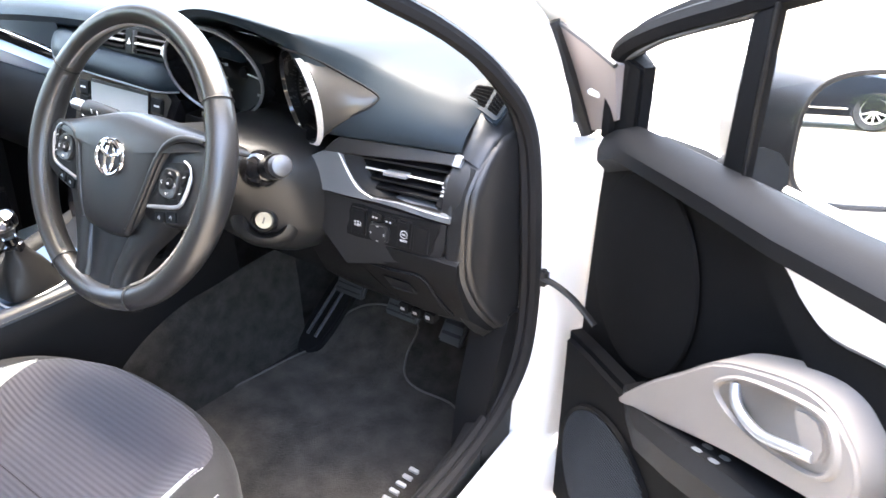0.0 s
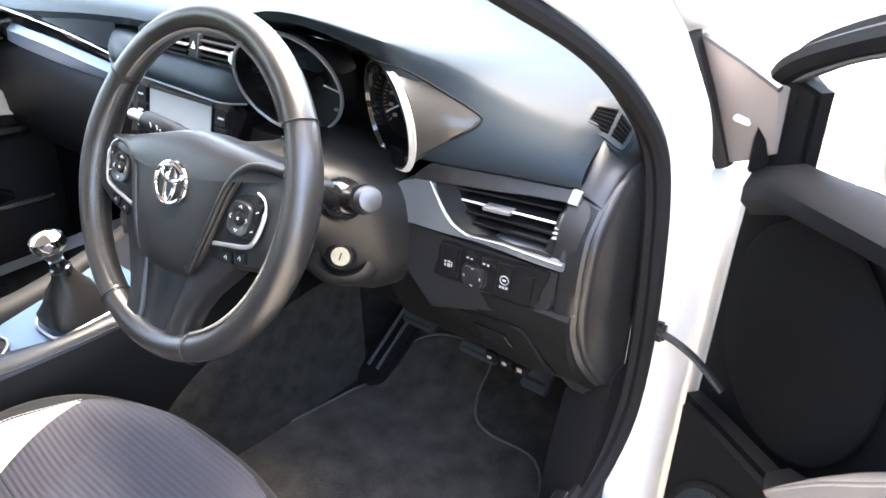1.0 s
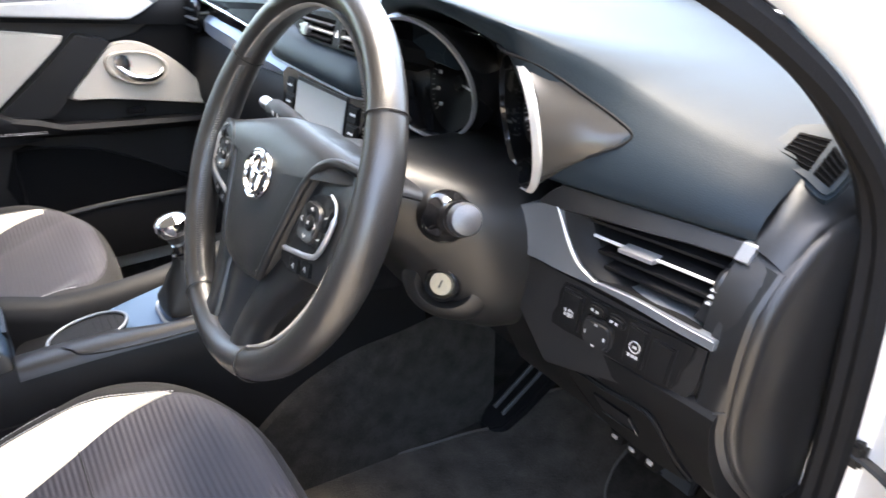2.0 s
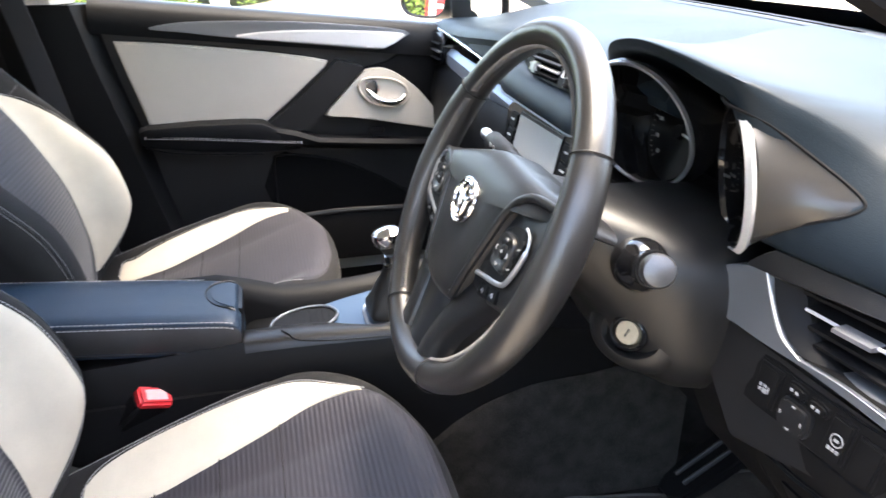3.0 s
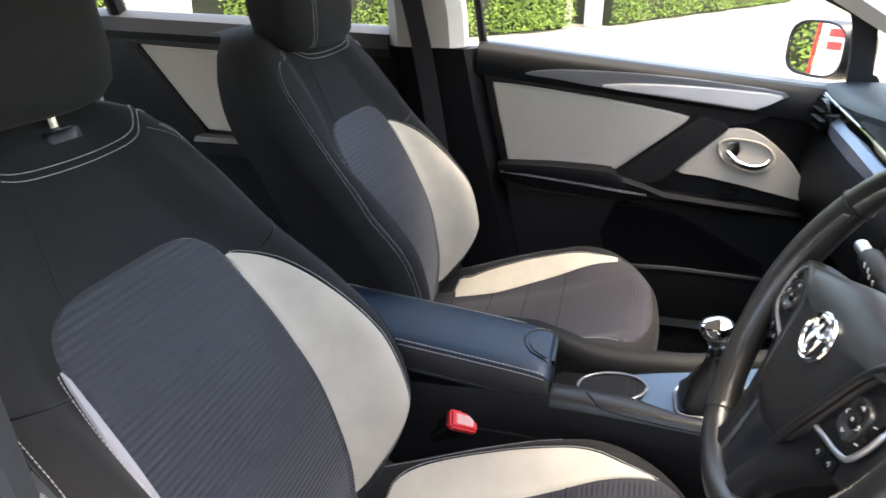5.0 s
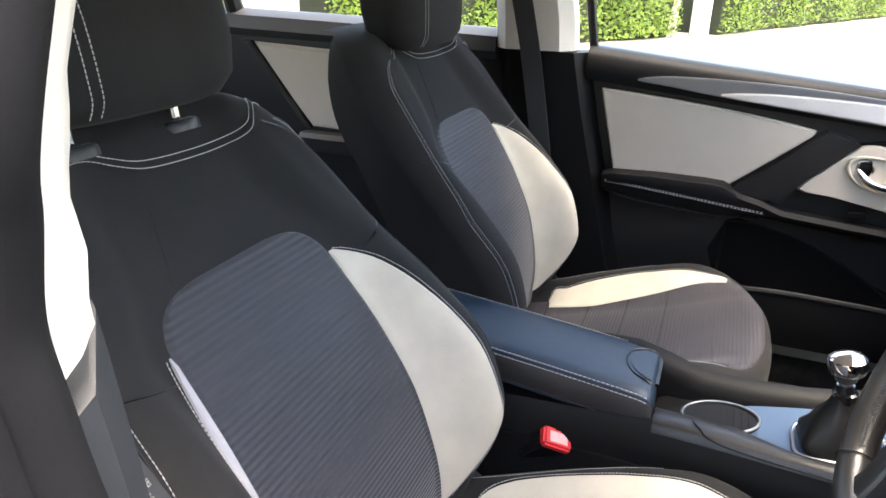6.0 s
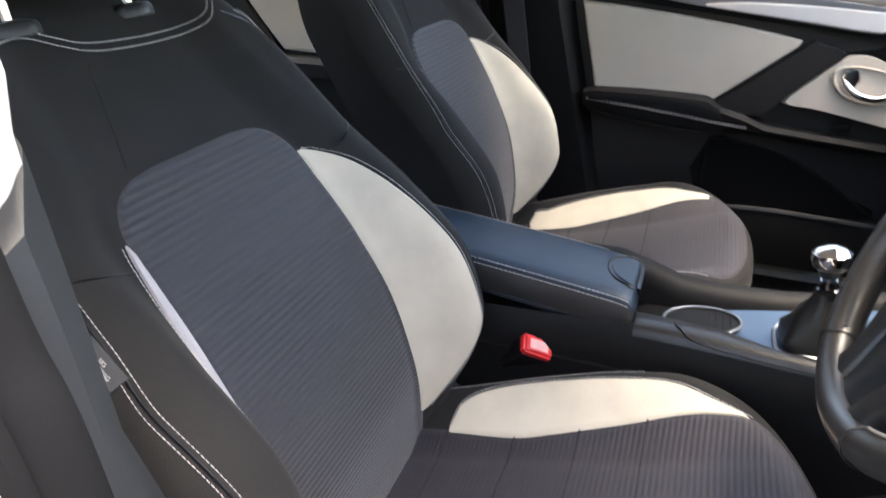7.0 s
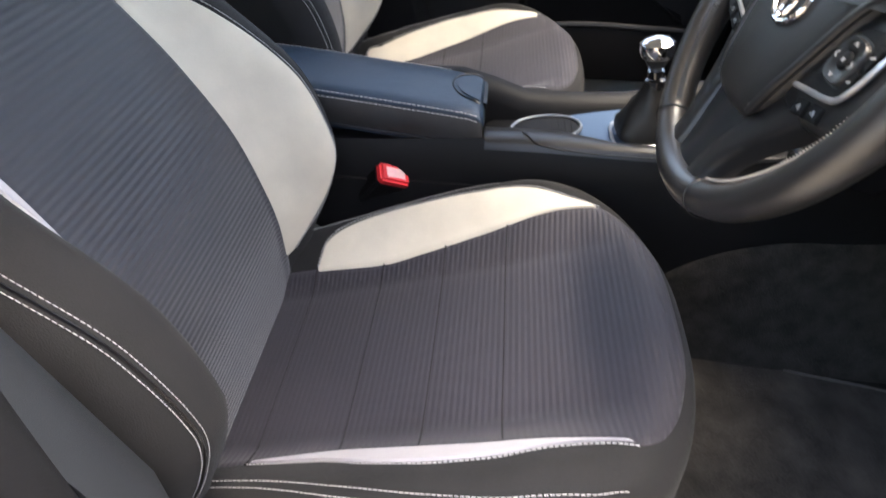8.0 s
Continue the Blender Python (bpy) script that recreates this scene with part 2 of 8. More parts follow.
def prism(outline, to, depth, bevel=0.0, seg=2):
    """A slab: outline is (a, b) pairs, to(a, b, c) gives the place with c from 0 (front) to depth (back)."""
    bm = bmesh.new()
    f = [bm.verts.new(to(a, b, 0)) for a, b in outline]
    g = [bm.verts.new(to(a, b, depth)) for a, b in outline]
    n = len(f)
    face = bm.faces.new(f)
    bm.faces.new(list(reversed(g)))
    for k in range(n):
        bm.faces.new((f[k], g[k], g[(k + 1) % n], f[(k + 1) % n]))
    bmesh.ops.recalc_face_normals(bm, faces=bm.faces)
    if bevel:
        bmesh.ops.bevel(bm, geom=list(face.edges), offset=bevel, segments=seg, affect="EDGES", clamp_overlap=True)
    return bm


def box(x0, x1, y0, y1, z0, z1, bevel=0.004, seg=2):
    bm = bmesh.new()
    bmesh.ops.create_cube(bm, size=1.0, matrix=Matrix.Translation(((x0 + x1) / 2, (y0 + y1) / 2, (z0 + z1) / 2)) @ Matrix.Diagonal((abs(x1 - x0), abs(y1 - y0), abs(z1 - z0), 1)))
    if bevel:
        bmesh.ops.bevel(bm, geom=list(bm.edges), offset=bevel, segments=seg, affect="EDGES", clamp_overlap=True)
    return bm


def turned(bm, m):
    bmesh.ops.transform(bm, matrix=m, verts=bm.verts)
    return bm


def revolve(profile, m, n=32, closed=False):
    """profile: (radius, height) pairs about the local z axis, placed by m."""
    rings = [[m @ Vector((r * math.cos(2 * math.pi * k / n), r * math.sin(2 * math.pi * k / n), h)) for k in range(n)] for r, h in profile]
    return loft(rings, cap=not closed, loop=closed)


def facing(p, normal, up=(0, 0, 1)):
    """A frame at p whose z axis is the normal and whose y axis points up."""
    z = Vector(normal).normalized()
    x = Vector(up).cross(z).normalized()
    y = z.cross(x)
    m = Matrix((x, y, z)).transposed().to_4x4()
    m.translation = Vector(p)
    return m


def merged(*bms):
    out = bmesh.new()
    for b in bms:
        me = bpy.data.meshes.new("tmp")
        b.to_mesh(me)
        out.from_mesh(me)
        bpy.data.meshes.remove(me)
        b.free()
    return out


def sheet(F, us, vs, lift=0.0, skirt=0.0, normal=None):
    """A surface F(u, v), with its rim bent back by skirt along normal."""
    bm = bmesh.new()
    nu, nv = len(us), len(vs)
    g = []
    for i, u in enumerate(us):
        row = []
        for j, v in enumerate(vs):
            p = Vector(F(u, v))
            if skirt and (i in (0, nu - 1) or j in (0, nv - 1)):
                p = p - Vector(normal) * skirt
            row.append(bm.verts.new(p))
        g.append(row)
    for i in range(nu - 1):
        for j in range(nv - 1):
            bm.faces.new((g[i][j], g[i + 1][j], g[i + 1][j + 1], g[i][j + 1]))
    bmesh.ops.recalc_face_normals(bm, faces=bm.faces)
    return bm


def lin(a, b, n):
    return [a + (b - a) * i / (n - 1) for i in range(n)]


def thing(name, loc, label, category, group="", kind=""):
    ob = new(name)
    ob.empty_display_size = 0.1
    ob.location = loc
    return tagged(ob, label, category, group, kind)


def part(name, bm, mat, parent=None, label="", smooth=True, angle=40):
    me = bpy.data.meshes.new(name)
    bm.to_mesh(me)
    bm.free()
    me.materials.append(mat)
    if smooth:
        me.shade_smooth()
        me.set_sharp_from_angle(angle=radians(angle))
    ob = new(name, me)
    if parent is not None:
        ob.parent = parent
        ob.matrix_parent_inverse = Matrix.Translation(parent.location).inverted() if parent.parent is None else Matrix.Identity(4)
    if label:
        ob["label"] = label
    return ob


def solid(name, bm, mat, label, category, group="", kind="", smooth=True):
    return tagged(part(name, bm, mat, None, "", smooth), label, category, group, kind)


def stitches(path, normal_lift, length=0.0038, gap=0.0015, r=0.0006):
    """Short thread dashes along a path, as one mesh."""
    P = [Vector(p) for p in path]
    bm = bmesh.new()
    acc, on = 0.0, True
    dist = [0.0]
    for a, b in zip(P, P[1:]):
        dist.append(dist[-1] + (b - a).length)

    def at(s):
        i = max(k for k in range(len(dist)) if dist[k] <= s + 1e-9)
        i = min(i, len(P) - 2)
        t = (s - dist[i]) / max(1e-9, dist[i + 1] - dist[i])
        return P[i].lerp(P[i + 1], t)

    s = 0.0
    while s + length < dist[-1]:
        a, b = at(s), at(s + length)
        d = (b - a).normalized()
        n1 = d.orthogonal().normalized()
        n2 = d.cross(n1)
        va = [bm.verts.new(a + (n1 * c + n2 * e) * r) for c, e in ((1, 0), (0, 1), (-1, 0), (0, -1))]
        vb = [bm.verts.new(b + (n1 * c + n2 * e) * r) for c, e in ((1, 0), (0, 1), (-1, 0), (0, -1))]
        for k in range(4):
            bm.faces.new((va[k], va[(k + 1) % 4], vb[(k + 1) % 4], vb[k]))
        bm.faces.new(va)
        bm.faces.new(list(reversed(vb)))
        s += length + gap
    bmesh.ops.recalc_face_normals(bm, faces=bm.faces)
    return bm

# ---- ground and car shell ----
ground = solid("ground", sheet(lambda u, v: (u, v, 0.0), [-400, -60, -20, -8, -3, 0, 3, 8, 20, 60, 400], [-400, -60, -20, -8, -3, 0, 3, 8, 20, 60, 400]), GROUND, "pale paved forecourt under the car", "ground", kind="structure")

# roof, floor, bulkhead: the closed shell of the white car
roof_rings = []
for y, z, h in ((0.44, 1.335, 0.60), (0.25, 1.40, 0.62), (0.0, 1.445, 0.63), (-0.4, 1.47, 0.63), (-0.9, 1.455, 0.62), (-1.4, 1.39, 0.58)):
    roof_rings.append([Vector((x * h, y, z + 0.03 * (1 - x * x))) for x in lin(-1, 1, 13)] + [Vector((x * h, y, z - 0.03 + 0.02 * (1 - x * x))) for x in lin(1, -1, 13)])
solid("roof", loft(roof_rings), LINER, "pale cloth headliner under the car's roof", "car roof", kind="structure")
roof_skin = [[p + Vector((0, 0, 0.012)) for p in r[:13]] + [p + Vector((0, 0, 0.004)) for p in reversed(r[:13])] for r in roof_rings]
solid("roof_skin", loft(roof_skin), WHITE, "white painted steel roof of the car", "car roof", kind="structure")

fl = spl((-1.6, 0.30), (-0.3, 0.25), (0.0, 0.25), (0.80, 0.245), (0.95, 0.29), (1.10, 0.45), (1.20, 0.70))
solid("floor", sheet(lambda x, y: (x, y, fl(y) + 0.004 * math.sin(9 * x) * math.sin(7 * y) + (0.06 * step((abs(x) - 0.70) / 0.05) if y < 0.9 else 0)), lin(-0.76, 0.76, 60), lin(-1.6, 1.2, 70)), CARPET, "black carpeted car floor", "car floor", kind="structure")
solid("bulkhead", box(-0.78, 0.78, 1.21, 1.24, 0.2, 0.93, 0.0), HARD, "black bulkhead behind the dashboard", "bulkhead", kind="structure")
solid("wall_rear", box(-0.72, 0.72, -1.62, -1.58, 0.2, 0.98, 0.0), HARD, "black panel behind the rear bench", "car panel", kind="structure")


def body_side(s):
    """Sill, pillars and lower body on one side; s is 1 for the driver's side."""
    side = "driver's" if s > 0 else "passenger's"
    sill = [[Vector((s * x, y, z)) for x, z in ((0.752, 0.24), (0.756, 0.325), (0.762, 0.345), (0.780, 0.345), (0.80, 0.32), (0.83, 0.31), (0.845, 0.28), (0.84, 0.17), (0.70, 0.16))] for y in (-0.85, -0.3, 0.0, 0.3, 0.6, 0.86)]
    solid("sill", loft(sill), WHITE, "white painted door sill on the " + side + " side", "car sill", kind="structure")
    # windscreen pillar
    pts = curve([(s * 0.770, 1.20, 0.93), (s * 0.735, 0.90, 1.06), (s * 0.685, 0.62, 1.21), (s * 0.60, 0.36, 1.345), (s * 0.575, 0.2, 1.405)], 5)
    rings = []
    for p in pts:
        c = Vector(p)
        w_ = 1.0 if s > 0 else 1.5
        rings.append([c + Vector((s * a, b * 0.5 * w_, b * w_)) for a, b in ((-0.035, -0.02), (0.0, -0.035), (0.035, -0.02), (0.04, 0.012), (0.01, 0.03), (-0.03, 0.025))])
    solid("windscreen_pillar", loft(rings), PILLAR, "windscreen pillar trim on the " + side + " side", "car pillar", kind="structure")
    # roof rail
    pts = [(s * 0.58, 0.3, 1.37), (s * 0.595, 0.0, 1.435), (s * 0.60, -0.4, 1.46), (s * 0.585, -0.9, 1.445), (s * 0.55, -1.4, 1.38)]
    solid("roof_rail", tube(curve(pts, 4), 0.035, 8), WHITE, "white roof rail above the doors", "roof rail", kind="structure")
    # rear quarter closing
    solid("rear_quarter", box(s * 0.72, s * 0.78, -1.62, -1.05, 0.2, 0.98, 0.01), WHITE, "white rear quarter panel of the car", "car panel", kind="structure")
    solid("rear_pillar", tube([(s * 0.74, -1.62, 0.95), (s * 0.68, -1.55, 1.15), (s * 0.56, -1.38, 1.40)], 0.07, 8), PILLAR, "pale rear pillar trim", "car pillar", kind="structure")


body_side(1)
body_side(-1)

# windscreen and rear window
wsF = lambda u, v: (u * (0.74 - 0.17 * v), 1.22 - 0.86 * v - 0.10 * u * u * (1 - v), 0.995 + 0.36 * v + 0.015 * math.sin(math.pi * v))
wsr = part("windscreen", sheet(wsF, lin(-1, 1, 12), lin(0, 1, 8)), GLASS)
tagged(wsr, "clear windscreen glass above the dashboard", "windscreen", kind="structure")
wsr.visible_shadow = False
wsb = lambda u, v: Vector(wsF(u, v)) - Vector((0, 0.002, 0.003))
solid("windscreen_border", merged(sheet(wsb, lin(-1, 1, 24), lin(0.0, 0.135, 5)), sheet(wsb, lin(-1.0, -0.991, 3), lin(0.13, 0.9, 8))), DIAL, "black printed border along the windscreen edge", "windscreen border", kind="structure")
rw = part("rear_window", sheet(lambda u, v: (u * (0.66 - 0.14 * v), -1.62 + 0.24 * v, 0.97 + 0.42 * v), lin(-1, 1, 6), lin(0, 1, 4)), GLASS)
tagged(rw, "clear rear window glass", "rear window", kind="structure")
rw.visible_shadow = False

# door frame jamb on the driver's side: white metal with rubber seal
jamb_y = lambda z: 0.80 + 0.02 * (z - 0.5)
jamb = []
for z in (0.17, 0.30, 0.45, 0.60, 0.80, 0.87):
    y = jamb_y(z)
    jamb.append([Vector(p) for p in ((0.755, y - 0.01, z), (0.80, y, z), (0.815, y + 0.03, z), (0.825, y + 0.13, z), (0.86, y + 0.15, z), (0.875, y + 0.30, z), (0.75, y + 0.30, z))])
solid("door_jamb", loft(jamb), WHITE, "white painted door jamb behind the hinge side", "door jamb", kind="structure")
fender = [[Vector((0.86 - 0.03 * (z > 0.9), y, z)) for z in (0.20, 0.4, 0.6, 0.8, 0.86)] + [Vector((0.82, y, 0.90)), Vector((0.79, y, 0.87)), Vector((0.79, y, 0.2))] for y in (1.08, 1.4, 1.9)]
solid("front_wing", loft(fender), WHITE, "white front wing of the car", "car wing", kind="structure")
solid("wiper", tube(curve([(-0.56, 1.225, 1.012), (-0.52, 1.22, 1.034), (-0.48, 1.215, 1.042), (-0.43, 1.215, 1.032), (-0.36, 1.22, 1.012)], 4), [0.006 + 0.006 * math.sin(math.pi * q / 16) for q in range(17)], 8), RUBBER, "black windscreen wiper arm below the glass", "wiper", kind="structure")
solid("bonnet", sheet(lambda x, y: (x, y, 0.97 - 0.10 * (y - 1.24) - 0.05 * x * x), lin(-0.80, 0.80, 10), lin(1.24, 2.1, 8)), WHITE, "white bonnet in front of the windscreen", "bonnet", kind="structure")

seal_pts = curve([(0.70, -0.20, 0.37), (0.735, 0.10, 0.372), (0.745, 0.45, 0.375), (0.758, 0.66, 0.40), (0.772, 0.765, 0.475), (0.778, 0.795, 0.58), (0.778, 0.785, 0.75), (0.765, 0.775, 0.90), (0.745, 0.72, 0.985), (0.722, 0.63, 1.055), (0.69, 0.50, 1.125), (0.63, 0.28, 1.25), (0.59, 0.05, 1.365), (0.595, -0.1, 1.40)], 6)
solid("door_seal", merged(tube(seal_pts, 0.011, 8), tube([p + Vector((-0.014, -0.004, 0.006)) for p in seal_pts], 0.008, 6)), SEALRUBBER, "black rubber weather seal round the door opening", "door seal", kind="structure")
skin = []
for p in seal_pts[22:]:
    k = step((p.z - 0.95) / 0.3)
    skin.append([p + Vector(q) for q in ((0.004, 0.010, 0.008), (0.026, 0.022, 0.016), (0.034 - 0.01 * k, 0.050, 0.040), (-0.012, 0.105, 0.085), (-0.03, 0.100, 0.080), (-0.022, 0.03, 0.03))])
solid("pillar_skin", loft(skin), WHITE, "white painted windscreen pillar outside the seal", "car pillar", kind="structure")
solid("sill_trim", loft([[Vector(p) for p in ((0.700, y, 0.25), (0.703, y, 0.325 + k), (0.716, y, 0.362 + k), (0.735, y, 0.373 + k), (0.752, y, 0.366 + k), (0.755, y, 0.33))] for y, k in ((-0.2, 0), (0.2, 0), (0.5, 0.004), (0.66, 0.02), (0.72, 0.05))]), SOFT, "black plastic sill trim inside the door opening", "sill trim", kind="structure")
solid("kick_panel", loft([[Vector(p) for p in ((0.690, y0, z), (0.755, y0 - 0.01, z), (0.762, y0 + 0.05, z), (0.735, y0 + 0.25, z), (0.69, y0 + 0.3, z))] for z, y0 in ((0.25, 0.70), (0.35, 0.70), (0.45, 0.715), (0.56, 0.755), (0.60, 0.775))]), HARD, "black kick panel beside the footwell", "kick panel", kind="structure")
solid("side_wall", box(0.74, 0.76, 0.82, 1.22, 0.2, 0.95, 0.0), HARD, "black side of the footwell", "car panel", kind="structure")
solid("side_wall_passenger", box(-0.80, -0.76, 0.68, 1.22, 0.2, 0.95, 0.0), HARD, "black side of the passenger footwell", "car panel", kind="structure")

# ---- seats ----
SB, SD, SN = Vector((0, -0.134, 0.445)), Vector((0, -0.358, 0.934)), Vector((0, 0.934, 0.358))
SX = 0.37
bc = spl((-0.08, -0.03), (0.0, 0.0), (0.1, 0.030), (0.2, 0.038), (0.3, 0.027), (0.43, -0.006), (0.52, -0.036), (0.60, -0.066), (0.70, -0.10))
bb = spl((-0.08, 0.01), (0.0, 0.036), (0.06, 0.070), (0.13, 0.096), (0.22, 0.092), (0.33, 0.062), (0.45, 0.030), (0.55, 0.024), (0.64, 0.018), (0.70, 0.010))
bs = spl((-0.08, 0.152), (0.43, 0.152), (0.50, 0.118), (0.60, 0.098), (0.70, 0.095))
ba = spl((-0.08, 0.235), (0.0, 0.262), (0.1, 0.283), (0.2, 0.288), (0.3, 0.286), (0.42, 0.279), (0.52, 0.271), (0.60, 0.257), (0.65, 0.228), (0.68, 0.188), (0.70, 0.12))
TOPW = 0.70


def back_off(u, w):
    a = ba(w)
    o = bc(w) + bb(w) * step((abs(u) - bs(w)) / 0.070)
    r = 0.055
    e = abs(u) - (a - r)
    if e > 0:
        o -= r - math.sqrt(max(0, r * r - min(e, r) ** 2))
    r = 0.06
    e = w - (TOPW - r)
    if e > 0:
        o -= r - math.sqrt(max(0, r * r - min(e, r) ** 2))
    return o


def back(u, w, lift=0.0):
    return SB + SD * w + SN * (back_off(u, w) + lift) + Vector((SX + u, 0, 0))


CYC, CL, CA = 0.12, 0.280, 0.302
cw = spl((-0.16, 0.25), (-0.05, 0.275), (0.05, 0.295), (0.12, 0.302))


def cush_rho(u, y):
    if y <= CYC:
        return abs(u) / cw(y)
    return (((y - CYC) / CL) ** 2.6 + (abs(u) / CA) ** 2.6) ** (1 / 2.6)


def cush_z(u, y):
    z = 0.546 + 0.295 * (y - 0.313) - 0.022
    z += 0.058 * step((abs(u) - 0.125) / 0.11) * (1 - 0.75 * step((y - 0.20) / 0.18))
    z += 0.012 * step((y - 0.15) / 0.2)
    rho = cush_rho(u, y)
    e = (rho - 0.80) / 0.20
    if e > 0:
        z -= 0.060 * (1 - math.sqrt(max(0, 1 - min(e, 1) ** 2)))
    return z


def cush(u, y, lift=0.0):
    return Vector((SX + u, y, cush_z(u, y) + lift))


co = spl((-0.086, 0.164), (-0.078, 0.196), (-0.055, 0.214), (-0.02, 0.226), (0.05, 0.238), (0.12, 0.243), (0.17, 0.240), (0.22, 0.226), (0.27, 0.206), (0.313, 0.192))
cj = spl((-0.086, 0.164), (0.02, 0.158), (0.075, 0.164), (0.178, 0.178), (0.27, 0.190), (0.313, 0.191))


def seat():
    s = thing("front_seat", (SX, 0.10, 0.25), "black fabric front seat with ribbed grey centre and cream suede bolsters", "car seat", "front seats")
    # backrest
    rings = []
    for w in lin(-0.08, 0.58, 34) + [0.61, 0.64, 0.655, 0.67, 0.68, 0.69, 0.697, 0.70]:
        a = ba(w)
        us = [a * math.sin(math.pi / 2 * k) for k in lin(-1, 1, 81)]
        front = [back(u, w) for u in us]
        ob_ = bc(w) - 0.115 + (0.05 * step((w - 0.5) / 0.2))
        if w > 0.64:
            ob_ = min(ob_, back_off(0, w) - 0.012)
        rear = [SB + SD * w + SN * (ob_ - 0.02 * math.cos(math.pi / 2 * u / a) * (w < 0.6)) + Vector((SX + u * 0.93, 0, 0)) for u in [a * k for k in lin(1, -1, 15)]]
        rings.append(front + rear)
    bk = part("backrest", loft(rings), FABRIC, s, "black woven fabric backrest")
    # ribbed centre of the backrest
    iw = spl((-0.06, 0.174), (0.0, 0.172), (0.1, 0.164), (0.2, 0.162), (0.3, 0.158), (0.40, 0.151), (0.435, 0.146), (0.458, 0.133), (0.471, 0.116), (0.479, 0.090), (0.483, 0.05))
    F = lambda k, w: back(k * iw(w), w, 0.0028)
    part("centre_panel", sheet(F, lin(-1, 1, 61), lin(-0.06, 0.40, 56) + lin(0.406, 0.482, 24), skirt=0.003, normal=SN), RIBBACK, bk, "ribbed grey fabric centre panel")
    # cream panels on both bolsters
    o1 = spl((0.0, 0.178), (0.03, 0.200), (0.08, 0.218), (0.13, 0.224), (0.20, 0.225), (0.28, 0.221), (0.34, 0.211), (0.39, 0.196), (0.425, 0.165), (0.43, 0.152))
    i1 = spl((0.0, 0.166), (0.1, 0.158), (0.2, 0.156), (0.3, 0.154), (0.40, 0.150), (0.43, 0.148))
    o1d = spl((0.0, 0.174), (0.05, 0.182), (0.10, 0.186), (0.14, 0.190), (0.18, 0.192), (0.28, 0.184), (0.34, 0.171), (0.39, 0.160), (0.425, 0.152), (0.43, 0.150))
    o2 = spl((-0.04, 0.232), (0.05, 0.250), (0.09, 0.254), (0.144, 0.257), (0.22, 0.261), (0.31, 0.262), (0.38, 0.250), (0.43, 0.241), (0.56, 0.226), (0.60, 0.205), (0.625, 0.165))
    for sg, oo in ((1, o1d), (-1, o1)):
        G = lambda k, w: back(sg * (i1(w) + (oo(w) - i1(w)) * k), w, 0.0046)
        part("cream_panel", sheet(G, lin(0, 1, 14), lin(0.002, 0.428, 44), skirt=0.004, normal=SN), BEIGE if sg < 0 else SHADESUEDE, bk, "cream suede bolster panel" if sg < 0 else "cream bolster panel greyed as if in shade")
        part("bolster_stitching", stitches([back(sg * (oo(w) + 0.0045), w, 0.0016) for w in lin(0.002, 0.43, 90)], 0, r=0.0006), THREAD, bk, "pale contrast stitching")
        # double seam down the outer bolster, and the cross seam above the cream panel
        for off in (0.0, 0.0085):
            part("side_stitching", stitches([back(sg * min(o2(w) + off + (0.0 if sg > 0 else 0.028), ba(w) - 0.0005), w, 0.001 + 0.0016 * (off > 0)) for w in lin(-0.04, 0.62, 150)], 0, r=0.00048), THREAD, bk, "pale double stitching")
        part("side_seam", tube([back(sg * min(o2(w) + 0.0042, ba(w) - 0.001), w, 0.0008) for w in lin(-0.04, 0.62, 90)], 0.0012, 5), DIAL, bk, "dark seam")
        part("cross_seam", tube([back(sg * lerp_, 0.400 + 0.34 * (lerp_ - 0.150), 0.0006) for lerp_ in lin(0.150, 0.262, 14)], 0.0011, 5), DIAL, bk, "dark seam")
    for pts in ([(0.040, 0.600), (0.056, 0.565), (0.072, 0.530), (0.092, 0.488)],):
        part("pressed_seam", tube(curve([back(u, w, 0.0002) for u, w in pts], 5), 0.0006, 5), FABRIC, bk, "faint pressed seam")
    # yoke seam under the headrest
    yk = curve([(-0.256, 0.618, 0), (-0.244, 0.632, 0), (-0.210, 0.645, 0), (-0.190, 0.646, 0), (-0.172, 0.630, 0), (-0.150, 0.613, 0), (-0.115, 0.606, 0), (-0.05, 0.604, 0), (0.02, 0.608, 0), (0.055, 0.620, 0), (0.084, 0.634, 0), (0.110, 0.634, 0), (0.140, 0.624, 0), (0.165, 0.618, 0)], 8)
    for off in (0.0, 0.0095):
        part("yoke_stitching", stitches([back(p.x, p.y + off, 0.001) for p in yk], 0, r=0.0007), THREAD, bk, "pale double stitching")
    # airbag tag sewn into the side seam
    tO, tA, tC = Vector((0.641, -0.2405, 0.8155)), Vector((-0.813, 0.43, 0.383)), Vector((0.092, 0.739, -0.67))
    tg = lambda a, c, h=0.0: tO + tA * a + tC * c + Vector((0.571, 0.51, 0.641)) * (0.003 + h)
    def tag_piece(a0, a1, c0, c1, h):
        bm = bmesh.new()
        lo = [bm.verts.new(tg(a, c, h)) for a, c in ((a0, c0), (a1, c0), (a1, c1), (a0, c1))]
        hi = [bm.verts.new(tg(a, c, h + 0.0012)) for a, c in ((a0, c0), (a1, c0), (a1, c1), (a0, c1))]
        bm.faces.new(lo)
        bm.faces.new(hi)
        for q in range(4):
            bm.faces.new((lo[q], lo[(q + 1) % 4], hi[(q + 1) % 4], hi[q]))
        bmesh.ops.recalc_face_normals(bm, faces=bm.faces)
        return bm
    tag = part("fabric_tag", tag_piece(0.0, 0.021, 0.0, 0.044, 0.0), LOWTRIM, bk, "dark grey woven tag")
    tx = bpy.data.curves.new("tag_lettering", "FONT")
    tx.body = "SRS\nSIDE AIRBAG"
    tx.size = 0.0049
    tx.space_line = 0.9
